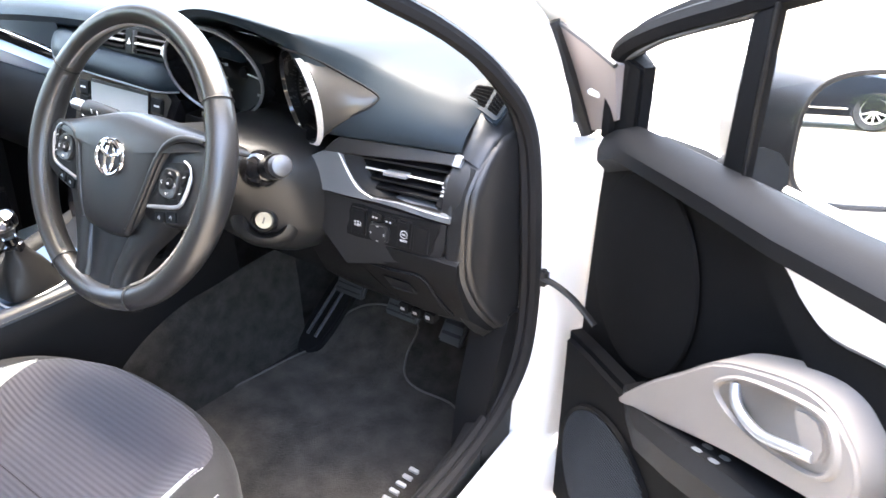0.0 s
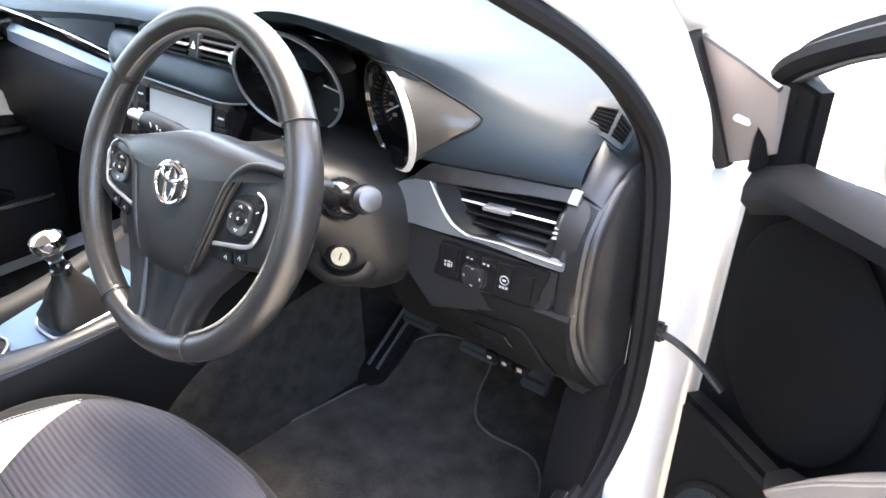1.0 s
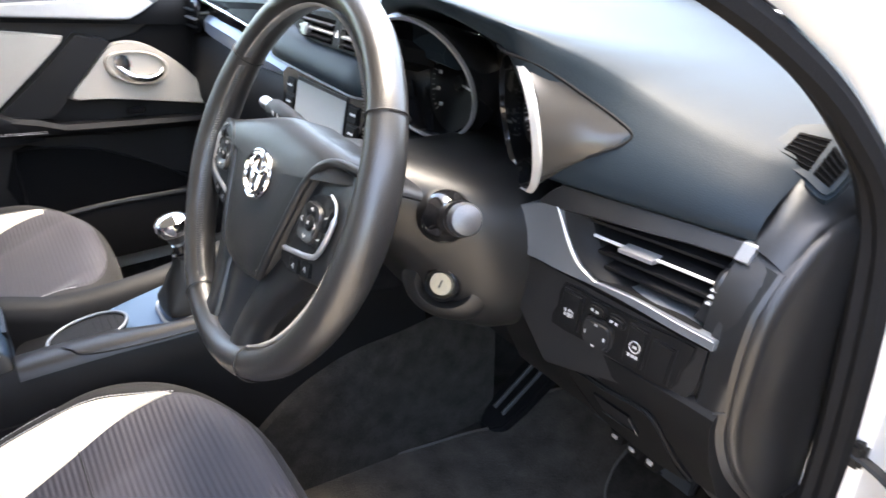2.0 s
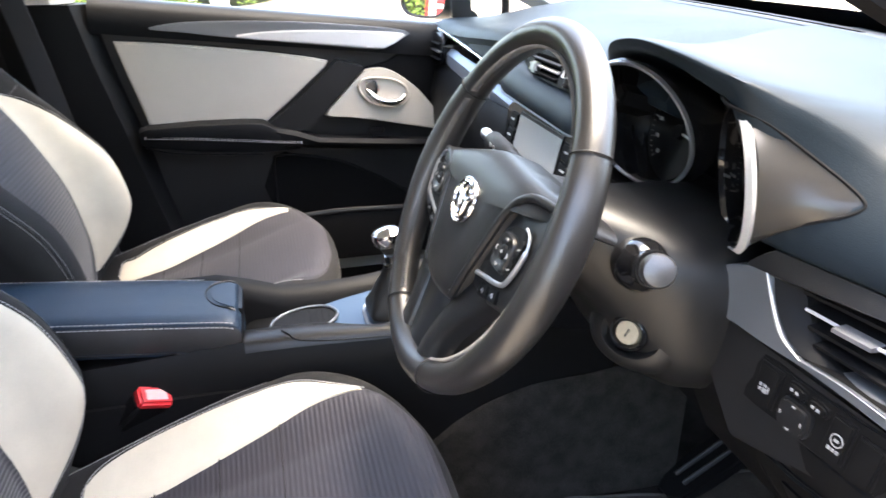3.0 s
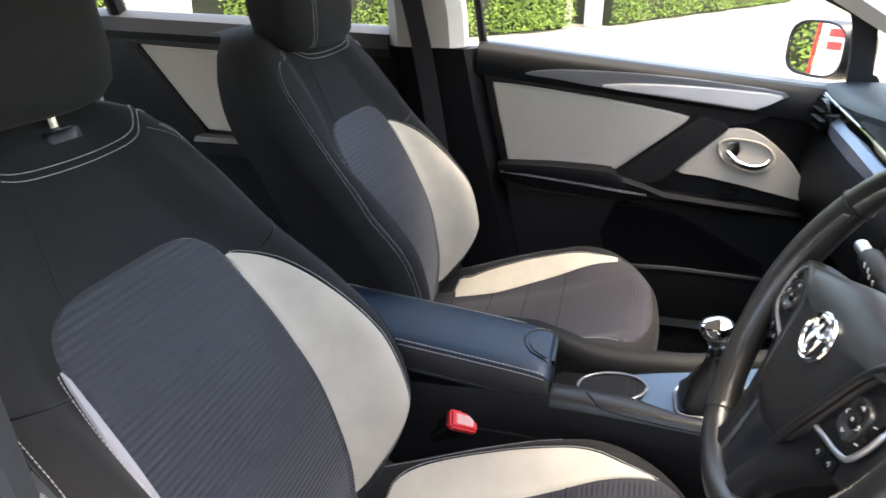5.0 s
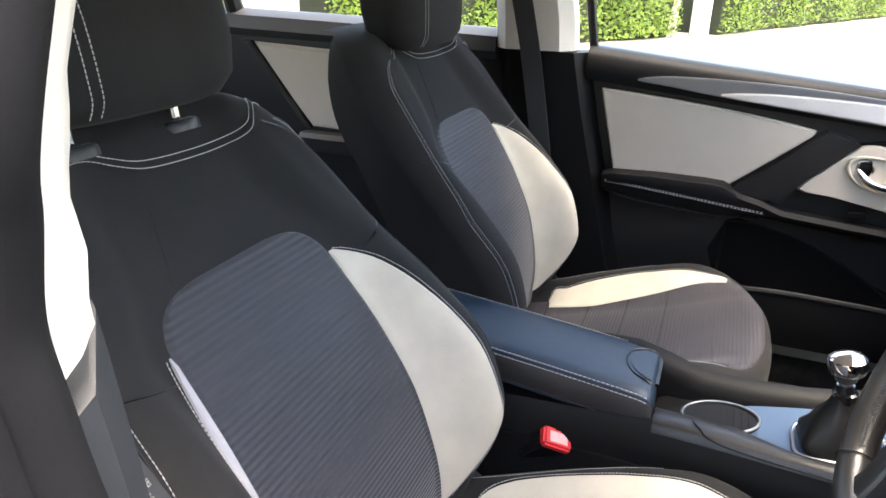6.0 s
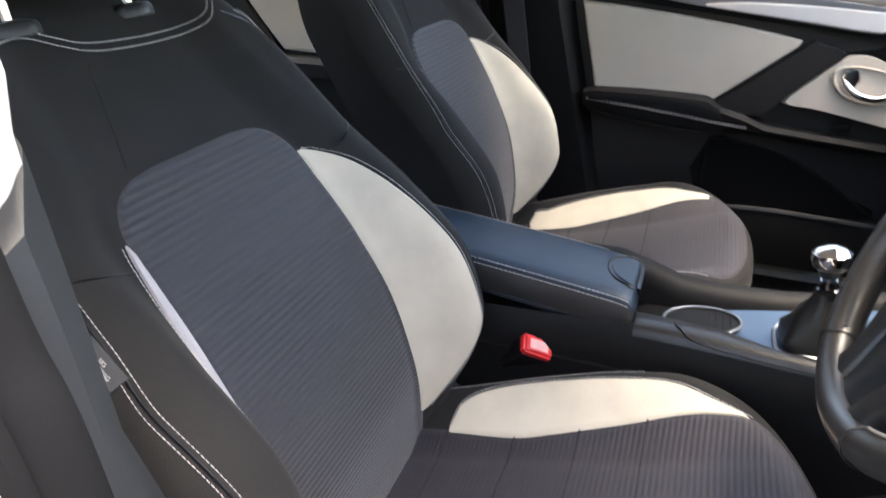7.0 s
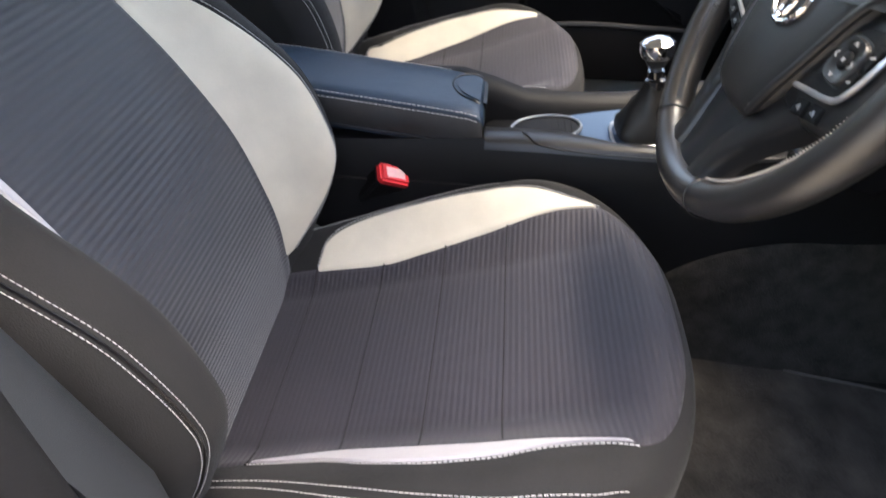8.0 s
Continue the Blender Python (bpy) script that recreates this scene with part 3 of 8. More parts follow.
    tx.extrude = 0.0002
    tx.align_x = "CENTER"
    to = new("tag_lettering", tx)
    to.data.materials.append(THREAD)
    to.parent = bk
    ax_, ay_, az_ = tC.normalized(), tA.normalized(), tC.cross(tA).normalized()
    mt_ = Matrix((ax_, ay_, az_)).transposed().to_4x4()
    mt_.translation = tg(0.0125, 0.022, 0.0016)
    to.matrix_parent_inverse = Matrix.Identity(4)
    to.matrix_basis = mt_
    # cushion: rings from the centre out, then down the sides
    nphi = 128

    def edge(phi, rho):
        """The plan place at an angle, rho times the way to the outline."""
        cx, sy = math.cos(phi), math.sin(phi)
        if sy >= 0:
            k = rho / ((abs(cx) / CA) ** 2.6 + (sy / CL) ** 2.6) ** (1 / 2.6)
            return k * cx, CYC + k * sy
        kx = 0.285 / max(abs(cx), 1e-6)
        ky = 0.28 / max(abs(sy), 1e-6)
        k = rho * min(kx, ky)
        return k * cx, CYC + k * sy

    rings = []
    for rho in [0.02] + lin(0.06, 0.82, 32) + [0.84, 0.86, 0.88, 0.9, 0.92, 0.94, 0.955, 0.97, 0.98, 0.99, 0.996, 1.0]:
        rings.append([cush(*edge(2 * math.pi * k / nphi, rho)) for k in range(nphi)])
    for dz, sc in ((0.03, 1.0), (0.07, 0.985), (0.11, 0.95), (0.13, 0.90)):
        ring = []
        for k in range(nphi):
            u, y = edge(2 * math.pi * k / nphi, sc)
            u1, y1 = edge(2 * math.pi * k / nphi, 1.0)
            ring.append(Vector((SX + u, y, cush_z(u1, y1) - dz)))
        rings.append(ring)
    cs = part("cushion", loft(rings), FABRIC, s, "black woven fabric seat cushion")
    ci = spl((-0.15, 0.172), (-0.08, 0.170), (0.02, 0.164), (0.075, 0.170), (0.178, 0.184), (0.27, 0.195), (0.31, 0.196), (0.335, 0.185), (0.36, 0.150), (0.376, 0.10), (0.384, 0.05))
    part("centre_panel", sheet(lambda k, y: cush(k * ci(y), y, 0.0026), lin(-1, 1, 61), lin(-0.15, 0.383, 90), skirt=0.003, normal=(0, 0, 1)), RIB, cs, "ribbed grey fabric centre panel")
    for y0 in (-0.09, 0.012, 0.10, 0.185):
        hw = ci(y0)
        part("cross_seam", tube([cush(u, y0 + 0.006 * math.cos(3 * u), 0.0016) for u in lin(-hw, hw, 24)], 0.0014, 6), FABRIC, cs, "dark seam pressed into the cushion")
    cod = spl((-0.086, 0.165), (-0.06, 0.170), (0.0, 0.177), (0.026, 0.184), (0.053, 0.194), (0.133, 0.207), (0.18, 0.208), (0.24, 0.198), (0.29, 0.1925), (0.313, 0.192))
    for sg, cq in ((1, cod), (-1, co)):
        part("cream_panel", sheet(lambda k, y: cush(sg * (cj(y) + (cq(y) - cj(y)) * k), y, 0.0044), lin(0, 1, 18), lin(-0.085, 0.312, 44), skirt=0.004, normal=(0, 0, 1)), BEIGE if sg < 0 else SHADESUEDE, cs, "cream suede bolster panel" if sg < 0 else "cream bolster panel greyed as if in shade")
        part("bolster_stitching", stitches([cush(sg * (cq(y) + 0.004), y, 0.0014) for y in lin(-0.085, 0.318, 90)], 0, r=0.0007), THREAD, cs, "pale contrast stitching")
        se = spl((-0.12, 0.204), (-0.059, 0.212), (0.038, 0.232), (0.135, 0.250), (0.20, 0.257), (0.26, 0.252), (0.30, 0.240))
        for off in (0.0, 0.011) if sg > 0 else (0.022,):
            part("side_stitching", stitches([cush(sg * (se(y) + off), y, 0.001) for y in lin(-0.12, 0.30, 100)], 0, r=0.00055), THREAD, cs, "pale double stitching")
    # plinth and rails
    part("side_valance", loft([[Vector((SX + sx, y, z)) for sx, z in ((-0.25, 0.27), (-0.262, 0.31 + k), (-0.255, 0.345 + k), (0.255, 0.345 + k), (0.262, 0.31 + k), (0.25, 0.27))] for y, k in ((-0.20, 0.0), (0.0, 0.02), (0.25, 0.08))]), HARD, s, "black plastic seat base cover")
    for sx in (-0.2, 0.2):
        part("rail", box(SX + sx - 0.02, SX + sx + 0.02, -0.25, 0.32, 0.245, 0.275, 0.004), STEEL, s, "dark steel seat rail")
    # recliner knuckles
    for sg in (1, -1):
        part("hinge_cover", loft([[Vector((SX + sg * x, -0.135 + 0.055 * math.cos(t) * k, 0.395 + 0.05 * math.sin(t) * k)) for t in lin(0, 2 * math.pi, 17)[:-1]] for x, k in ((0.225, 0.6), (0.24, 1.0), (0.268, 1.0), (0.276, 0.85))]), GREYPLASTIC, s, "grey plastic recliner cover")
    part("bracket_cover", turned(box(-0.013, 0.013, -0.028, 0.028, -0.022, 0.022, 0.006, 2), pose(0.070, -0.108, 0.408, 25, 0, -8)), LOWTRIM, s, "dark grey bracket cover")
    # headrest
    hr = []
    hc = Vector((SX, -0.448, 1.046))
    for zz, hw, f, b in ((0.0, 0.110, 0.028, 0.033), (0.008, 0.135, 0.048, 0.044), (0.030, 0.158, 0.063, 0.052), (0.07, 0.169, 0.068, 0.055), (0.12, 0.170, 0.067, 0.055), (0.16, 0.160, 0.060, 0.051), (0.19, 0.14, 0.050, 0.045), (0.21, 0.10, 0.028, 0.030)):
        ring = []
        for k in range(40):
            t = 2 * math.pi * k / 40
            cx, sy = math.cos(t), math.sin(t)
            px = hw * math.copysign(abs(cx) ** 0.62, cx)
            py = (f if sy > 0 else b) * math.copysign(abs(sy) ** 0.6, sy) - 0.12 * (px * px) / 0.15 * 0.3
            ring.append(hc + Vector((px, py - 0.18 * zz, zz)))
        hr.append(ring)
    h = part("headrest", loft(hr), FABRIC, s, "black padded headrest with stitched centre seams")
    hf = spl((0.0, 0.030), (0.010, 0.050), (0.035, 0.064), (0.10, 0.068), (0.15, 0.062), (0.19, 0.050))
    for u in (-0.006, 0.008):
        part("headrest_stitching", stitches([hc + Vector((0.090 + u, hf(zz) - 0.0012 - 0.18 * zz, zz)) for zz in lin(0.012, 0.155, 40)], 0), THREAD, h, "pale stitching")
    for u in (-0.071, 0.085):
        part("headrest_post", tube([hc + Vector((u, -0.012, 0.03)), hc + Vector((u, -0.004, -0.034))], 0.0078, 14), CHROME, s, "chrome headrest post")
        part("post_guide", revolve([(0.008, -0.008), (0.016, -0.006), (0.022, -0.008), (0.0245, -0.012), (0.0245, -0.022), (0.008, -0.022)], Matrix.Translation(hc + Vector((u, -0.004, -0.017))) @ Matrix.Diagonal((1.25, 0.85, 1, 1)) @ pose(0, 0, 0, 14), 24), SOFT, s, "black plastic post guide")
    return s


driver = seat()
driver["label"] = "black fabric driver's seat with ribbed grey centre and cream suede bolsters"
passenger = copy_thing(driver, pose(SX - 0.744, 0.10 - 0.063, 0.262))
upright = Matrix.Translation(SB) @ Matrix.Rotation(radians(-6.6), 4, "X") @ Matrix.Translation(-SB)
for ch in passenger.children:
    if ch.name.startswith(("backrest", "headrest", "post_guide")):
        ch.matrix_basis = upright @ Matrix.Translation((0, 0.018, -0.035)) if ch.name.startswith("headrest") else upright
for ch in list(passenger.children_recursive):
    if ch.name.startswith(("fabric_tag", "tag_lettering")) or (ch.type == "MESH" and ch.data.name in ("cream_panel", "cream_panel.002")):
        bpy.data.objects.remove(ch)
# the passenger's outer bolster panel is slimmer
copx, cjpx = (lambda y: co(y) - 0.024 * step((y + 0.09) / 0.05) * step((0.34 - y) / 0.2)), (lambda y: cj(y) - 0.012)
for ch in passenger.children_recursive:
    if ch.type == "MESH" and ch.data.name in ("cream_panel.003", "bolster_stitching.003"):
        if ch.data.name.startswith("cream"):
            slim = part("cream_panel", sheet(lambda k, y: cush(-(cjpx(y) + (copx(y) - cjpx(y)) * k), y, 0.0044), lin(0, 1, 18), lin(-0.085, 0.312, 44), skirt=0.004, normal=(0, 0, 1)), BEIGE)
        else:
            slim = part("bolster_stitching", stitches([cush(-(copx(y) + 0.004), y, 0.0014) for y in lin(-0.085, 0.318, 90)], 0, r=0.0007), THREAD)
        ch.data = slim.data
        bpy.data.objects.remove(slim)
passenger["label"] = "black fabric passenger seat with ribbed grey centre and cream suede bolsters"

# rear bench, plain and dark behind the front seats
bench = thing("rear_bench", (0, -1.1, 0.3), "black fabric rear bench seat", "rear seat")
part("cushion", box(-0.62, 0.62, -1.35, -0.72, 0.30, 0.50, 0.05, 4), FABRIC, bench)
part("backrest", turned(box(-0.62, 0.62, -0.08, 0.08, 0.0, 0.60, 0.05, 4), pose(0, -1.36, 0.45, 20)), FABRIC, bench)

# ---- steering wheel ----
WC, WT, WR = Vector((0.360, 0.4228, 0.891)), radians(24.94), 0.1834
wx, wy, wz = Vector((1, 0, 0)), Vector((0, math.sin(WT), math.cos(WT))), Vector((0, -math.cos(WT), math.sin(WT)))
WM = Matrix((wx, wy, wz)).transposed().to_4x4()
WM.translation = WC


def on_wheel(a, b, c=0.0):
    return WM @ Vector((a, b, c))


wheel = thing("steering_wheel", tuple(WC), "black leather steering wheel with silver switch surrounds and chrome badge", "steering wheel")
rr = []
for k in range(120):
    t = 2 * math.pi * k / 120
    thick = 0.0155 + 0.0025 * max(0, math.cos(2 * t - 0.0)) ** 2
    c, s_ = math.cos(t), math.sin(t)
    ring = []
    for j in range(16):
        q = 2 * math.pi * j / 16
        ring.append(on_wheel((WR + thick * math.cos(q)) * c, (WR + thick * math.cos(q)) * s_, thick * 1.12 * math.sin(q)))
    rr.append(ring)
rim = part("rim", loft(rr, loop=True), LEATHER, wheel, "black leather wheel rim")
for t in (32, 148, 243, 294):
    t = radians(t)
    th = 0.0172
    c, s_ = math.cos(t), math.sin(t)
    part("rim_seam", tube([on_wheel((WR + th * math.cos(q)) * c, (WR + th * math.cos(q)) * s_, th * 1.1 * math.sin(q)) for q in lin(0, 2 * math.pi, 25)[:-1]], 0.0009, 5, closed=True), RUBBER, rim, "dark leather seam")
for a0, a1 in ((34, 146), (150, 241), (296, 390)):
    pts = []
    for k in range((a1 - a0) * 2):
        t = radians(a0 + k / 2)
        th = 0.0172
        q = radians(166)
        pts.append(on_wheel((WR + th * math.cos(q)) * math.cos(t), (WR + th * math.cos(q)) * math.sin(t), th * 1.1 * math.sin(q) + (0.0065 if k % 2 else 0.0)))
    part("rim_stitching", tube(pts, 0.0012, 4), RIMTHREAD, rim, "grey zigzag stitching inside the rim")
# hub pad


def smooth2(pts, n=4):
    return [(p.x, p.y) for p in curve([(a, b, 0) for a, b in pts], n, closed=True)]


def dome(outline, top, base, to, levels=((1.0, 0.0), (0.985, 0.45), (0.95, 0.75), (0.85, 0.93), (0.6, 1.0), (0.25, 1.02))):
    """A padded shape over an outline about its middle, rising from base to top."""
    cx = sum(p[0] for p in outline) / len(outline)
    cy = sum(p[1] for p in outline) / len(outline)
    return loft([[to(cx + (a - cx) * k, cy + (b - cy) * k, base + (top - base) * h) for a, b in outline] for k, h in levels])


half = [(0.0, 0.0605), (0.030, 0.0600), (0.065, 0.0585), (0.10, 0.057), (0.135, 0.0545), (0.165, 0.050), (0.170, 0.041), (0.138, 0.0415), (0.115, 0.038), (0.099, 0.026), (0.089, 0.006), (0.080, -0.018), (0.066, -0.056), (0.052, -0.086), (0.039, -0.098), (0.018, -0.102)]
left_top = [(-0.098, 0.004), (-0.112, 0.015), (-0.138, 0.016), (-0.168, 0.014), (-0.165, 0.021), (-0.140, 0.0255), (-0.115, 0.0305), (-0.090, 0.037), (-0.067, 0.0435), (-0.042, 0.051), (-0.020, 0.0575)]
hub = smooth2(half + [(0.0, -0.103)] + [(-a, b) for a, b in reversed(half[10:])] + left_top)
PADLV = ((1.0, 0.0), (1.0, 0.45), (0.988, 0.68), (0.96, 0.83), (0.90, 0.91), (0.75, 0.965), (0.5, 0.99), (0.2, 1.0))
pad = part("hub_pad", dome(hub, 0.017, -0.03, lambda a, b, c: on_wheel(a, b, c - 0.013 * (max(0, abs(a) - 0.075) / 0.09) ** 1.5 - 0.010 * (max(0, b - 0.02) / 0.04) ** 2), PADLV), SOFT, wheel, "black airbag pad", angle=60)
for sg in (1, -1):
    part("pad_stitching", stitches(curve([on_wheel(sg * a, b, c) for a, b, c in ((0.0735, 0.018, 0.0125), (0.071, 0.0, 0.0128), (0.061, -0.035, 0.0125), (0.050, -0.068, 0.012), (0.0425, -0.089, 0.0105))], 6), 0, 0.003, 0.002, 0.0006), DARKTHREAD, pad, "grey stitching")
for sg in (1, -1):
    ridge = ([(0.150, 0.0475, 0.0035), (0.130, 0.0475, 0.008), (0.112, 0.044, 0.0115), (0.096, 0.033, 0.0138), (0.0855, 0.016, 0.0148)] if sg > 0 else [(0.150, 0.0195, 0.0035), (0.130, 0.0205, 0.008), (0.112, 0.0200, 0.0115), (0.096, 0.015, 0.0138), (0.0865, 0.007, 0.0148)]) + [ (0.079, -0.002, 0.0148), (0.069, -0.033, 0.0142), (0.058, -0.064, 0.0132), (0.047, -0.090, 0.0095)]
    part("pad_ridge", tube(curve([on_wheel(sg * a, b, c - 0.0022) for a, b, c in ridge], 6), 0.0042, 10), SOFT, pad, "black raised ridge beside the stitching")
BC = 0.019
badge = part("badge", tube([on_wheel(0.0275 * math.cos(t), -0.002 + 0.0225 * math.sin(t), BC) for t in lin(0, 2 * math.pi, 41)[:-1]], 0.0025, 8, closed=True), CHROME, wheel, "chrome oval badge")
part("badge_shape", tube([on_wheel(0.0085 * math.cos(t), -0.003 + 0.0200 * math.sin(t), BC) for t in lin(0, 2 * math.pi, 33)[:-1]], 0.0024, 8, closed=True), CHROME, badge, "chrome oval")
part("badge_shape", tube([on_wheel(0.0190 * math.cos(t), 0.008 + 0.0085 * math.sin(t), BC + 0.0006) for t in lin(0, 2 * math.pi, 33)[:-1]], 0.0024, 8, closed=True), CHROME, badge, "chrome oval")
part("badge_plate", dome([(0.026 * math.cos(t), -0.002 + 0.021 * math.sin(t)) for t in lin(0, 2 * math.pi, 33)[:-1]], BC - 0.001, 0.012, on_wheel), INLAY, badge, "dark badge plate")
# spokes with switches
for sg in (1, -1):
    wt = 0.0 if sg > 0 else 0.027
    spk = smooth2([(sg * 0.045, 0.052 - wt), (sg * 0.10, 0.057 - wt), (sg * 0.150, 0.053 - wt), (sg * 0.178, 0.040 - wt), (sg * 0.180, -0.030), (sg * 0.160, -0.052), (sg * 0.115, -0.066), (sg * 0.060, -0.070), (sg * 0.040, -0.03)], 3)
    sp = part("spoke", dome(spk, 0.004, -0.024, on_wheel), SOFT, wheel, "black side spoke")
    bez = [(sg * a, b) for a, b in ((0.078, -0.0465), (0.100, -0.042), (0.124, -0.037), (0.136, -0.0305), (0.143, -0.012), (0.1445, 0.006), (0.139, 0.016), (0.128, 0.0205))]
    part("switch_surround", tube(curve([on_wheel(a, b, 0.0085) for a, b in bez], 5), [0.0026 - 0.0012 * (q > 24) for q in range(36)], 8), SILVER, sp, "satin silver switch surround")
    pnl = smooth2([(sg * 0.098, 0.010), (sg * 0.130, 0.018), (sg * 0.1415, 0.006), (sg * 0.140, -0.013), (sg * 0.133, -0.0285), (sg * 0.122, -0.035), (sg * 0.080, -0.044), (sg * 0.086, -0.02)], 3)
    part("switch_panel", dome(pnl, 0.0085, 0.0, on_wheel, ((1.0, 0.0), (1.0, 0.9), (0.97, 1.0), (0.5, 1.0))), HARD, sp, "black switch panel")
    dc = (sg * 0.1115, -0.0105)
    padc = [(dc[0] + 0.0170 * math.copysign(abs(math.cos(t)) ** 0.6, math.cos(t)), dc[1] + 0.0175 * math.copysign(abs(math.sin(t)) ** 0.6, math.sin(t))) for t in lin(0, 2 * math.pi, 33)[:-1]]
    part("pad_gap", dome([(dc[0] + (a - dc[0]) * 1.08, dc[1] + (b - dc[1]) * 1.08) for a, b in padc], 0.0089, 0.006, on_wheel, ((1.0, 0.0), (1.0, 1.0), (0.5, 1.0))), DIAL, sp, "dark gap round the pad")
    part("direction_pad", dome(padc, 0.0125, 0.006, on_wheel, ((1.0, 0.0), (1.0, 0.7), (0.94, 1.0), (0.62, 0.95), (0.5, 0.7), (0.2, 0.7))), SOFT, sp, "black four-way button")
    part("button", dome([(dc[0] + 0.0075 * math.cos(t), dc[1] + 0.0075 * math.sin(t)) for t in lin(0, 2 * math.pi, 17)[:-1]], 0.0125, 0.008, on_wheel), HARD, sp)
    for dx, dy in ((0.0125, 0), (-0.0125, 0), (0, 0.0125), (0, -0.0125)):
        part("button_mark", merged(*[turned(box(-0.0018, 0.0018, -0.00045, 0.00045, 0, 0.0006, 0), WM @ pose(dc[0] + dx, dc[1] + dy, 0.0124, 0, 0, math.degrees(math.atan2(dy, dx))) @ pose(0, e * 0.0012, 0, 0, 0, 90 + e * 50)) for e in (1, -1)]), SWITCHPRINT, sp)
    part("button_mark", turned(box(-0.0014, 0.0014, -0.0014, 0.0014, 0, 0.0006, 0), WM @ pose(*dc, 0.0127)), SWITCHPRINT, sp)
    for bx, by in ((0.1355, 0.002), (0.1330, -0.0185)):
        part("button", turned(box(-0.0042, 0.0042, -0.0085, 0.0085, -0.004, 0.0022, 0.001), WM @ pose(sg * bx, by, 0.0085, 0, 0, -sg * 8)), HARD, sp)
        part("button_mark", turned(box(-0.0022, 0.0022, -0.0007, 0.0007, 0, 0.0006, 0), WM @ pose(sg * bx, by, 0.0106, 0, 0, 25)), SWITCHPRINT, sp)
    for bx, by in ((0.0975, -0.0555), (0.1185, -0.0505)):
        part("button", turned(box(-0.009, 0.009, -0.0065, 0.0065, -0.004, 0.0022, 0.001), WM @ pose(sg * bx, by, 0.003, 0, 0, sg * 12)), HARD, sp)
        part("button_mark", turned(box(-0.0022, 0.0022, -0.0006, 0.0006, 0, 0.0006, 0), WM @ pose(sg * bx - 0.001, by, 0.0052, 0, 0, 55)), SWITCHPRINT, sp)
        part("button_mark", turned(box(-0.0016, 0.0016, -0.0005, 0.0005, 0, 0.0006, 0), WM @ pose(sg * bx + 0.0015, by - 0.001, 0.0052, 0, 0, 100)), SWITCHPRINT, sp)
# lower spoke: two legs with a satin inlay between
for sg in (1, -1):
    part("lower_spoke", loft([[on_wheel(sg * a, b, c + h) for a, h in ((a0, -0.022), (a0 + 0.001, 0.0), (a0 + 0.006, 0.004), (a1 - 0.008, 0.004), (a1 - 0.001, -0.002), (a1, -0.022))] for b, a0, a1, c in ((-0.062, 0.038, 0.110, -0.004), (-0.085, 0.040, 0.092, -0.002), (-0.105, 0.036, 0.076, 0.001), (-0.128, 0.030, 0.063, 0.003), (-0.150, 0.025, 0.056, 0.004), (-0.172, 0.024, 0.060, 0.004))]), SOFT, wheel, "black leg of the lower spoke", angle=60)
part("lower_spoke_inlay", loft([[on_wheel(a * k, b, c) for k, c in ((-1, 0.000), (-0.8, 0.0035), (0, 0.0045), (0.8, 0.0035), (1, 0.000), (1, -0.015), (-1, -0.015))] for b, a in ((-0.090, 0.042), (-0.115, 0.036), (-0.140, 0.029), (-0.160, 0.025), (-0.172, 0.025))]), INLAY, wheel, "satin black spoke inlay")

# ---- steering column and stalks ----
col = thing("steering_column", (0.36, 0.56, 0.80), "black plastic steering column shroud with key barrel", "steering column")
rings = []
for y, cx, cz, hx, hz in ((0.470, 0.36, 0.872, 0.042, 0.038), (0.495, 0.36, 0.860, 0.064, 0.052), (0.525, 0.364, 0.842, 0.080, 0.066), (0.550, 0.372, 0.816, 0.093, 0.087), (0.575, 0.380, 0.798, 0.112, 0.100), (0.60, 0.383, 0.790, 0.122, 0.104), (0.63, 0.384, 0.786, 0.126, 0.106), (0.69, 0.384, 0.784, 0.126, 0.106)):
    ring = []
    for k in range(36):
        t = 2 * math.pi * k / 36
        c, s_ = math.cos(t), math.sin(t)
        ring.append(Vector((cx + hx * math.copysign(abs(c) ** 0.75, c), y - 0.12 * (hz * math.copysign(abs(s_) ** 0.75, s_)), cz + hz * math.copysign(abs(s_) ** 0.75, s_))))
    rings.append(ring)
part("shroud", loft(rings), COLUMN, col, "black grained plastic shroud")
IG = facing((0.458, 0.556, 0.774), (0.58, -0.76, 0.28)) @ Matrix.Diagonal((0.84, 0.84, 1, 1))
bar = part("key_barrel", revolve([(0.001, 0.004), (0.0140, 0.004), (0.0155, 0.0), (0.014, -0.03), (0.001, -0.03)], IG @ pose(0, 0, 0.006), 28), KEYMETAL, col, "bright metal key barrel")
part("barrel_ring", revolve([(0.0160, 0.004), (0.0190, 0.007), (0.0230, 0.004), (0.0245, -0.004), (0.0260, -0.02), (0.0160, -0.02)], IG @ pose(0, 0, 0.004), 32, closed=True), GLOSS, col, "black ring round the key barrel")
part("key_surround", revolve([(0.026, -0.020), (0.027, -0.006), (0.032, -0.001), (0.040, -0.003), (0.049, -0.011), (0.056, -0.026)], IG @ pose(0, -0.004, 0) @ Matrix.Diagonal((1.2, 0.95, 1, 1)), 40, closed=True), COLUMN, col, "black raised lip round the key barrel")
part("key_slot", turned(box(-0.0055, 0.0055, -0.0012, 0.0012, 0, 0.0008, 0), IG @ pose(0, 0, 0.0098, 0, 0, 70)), DIAL, bar, "dark key slot")
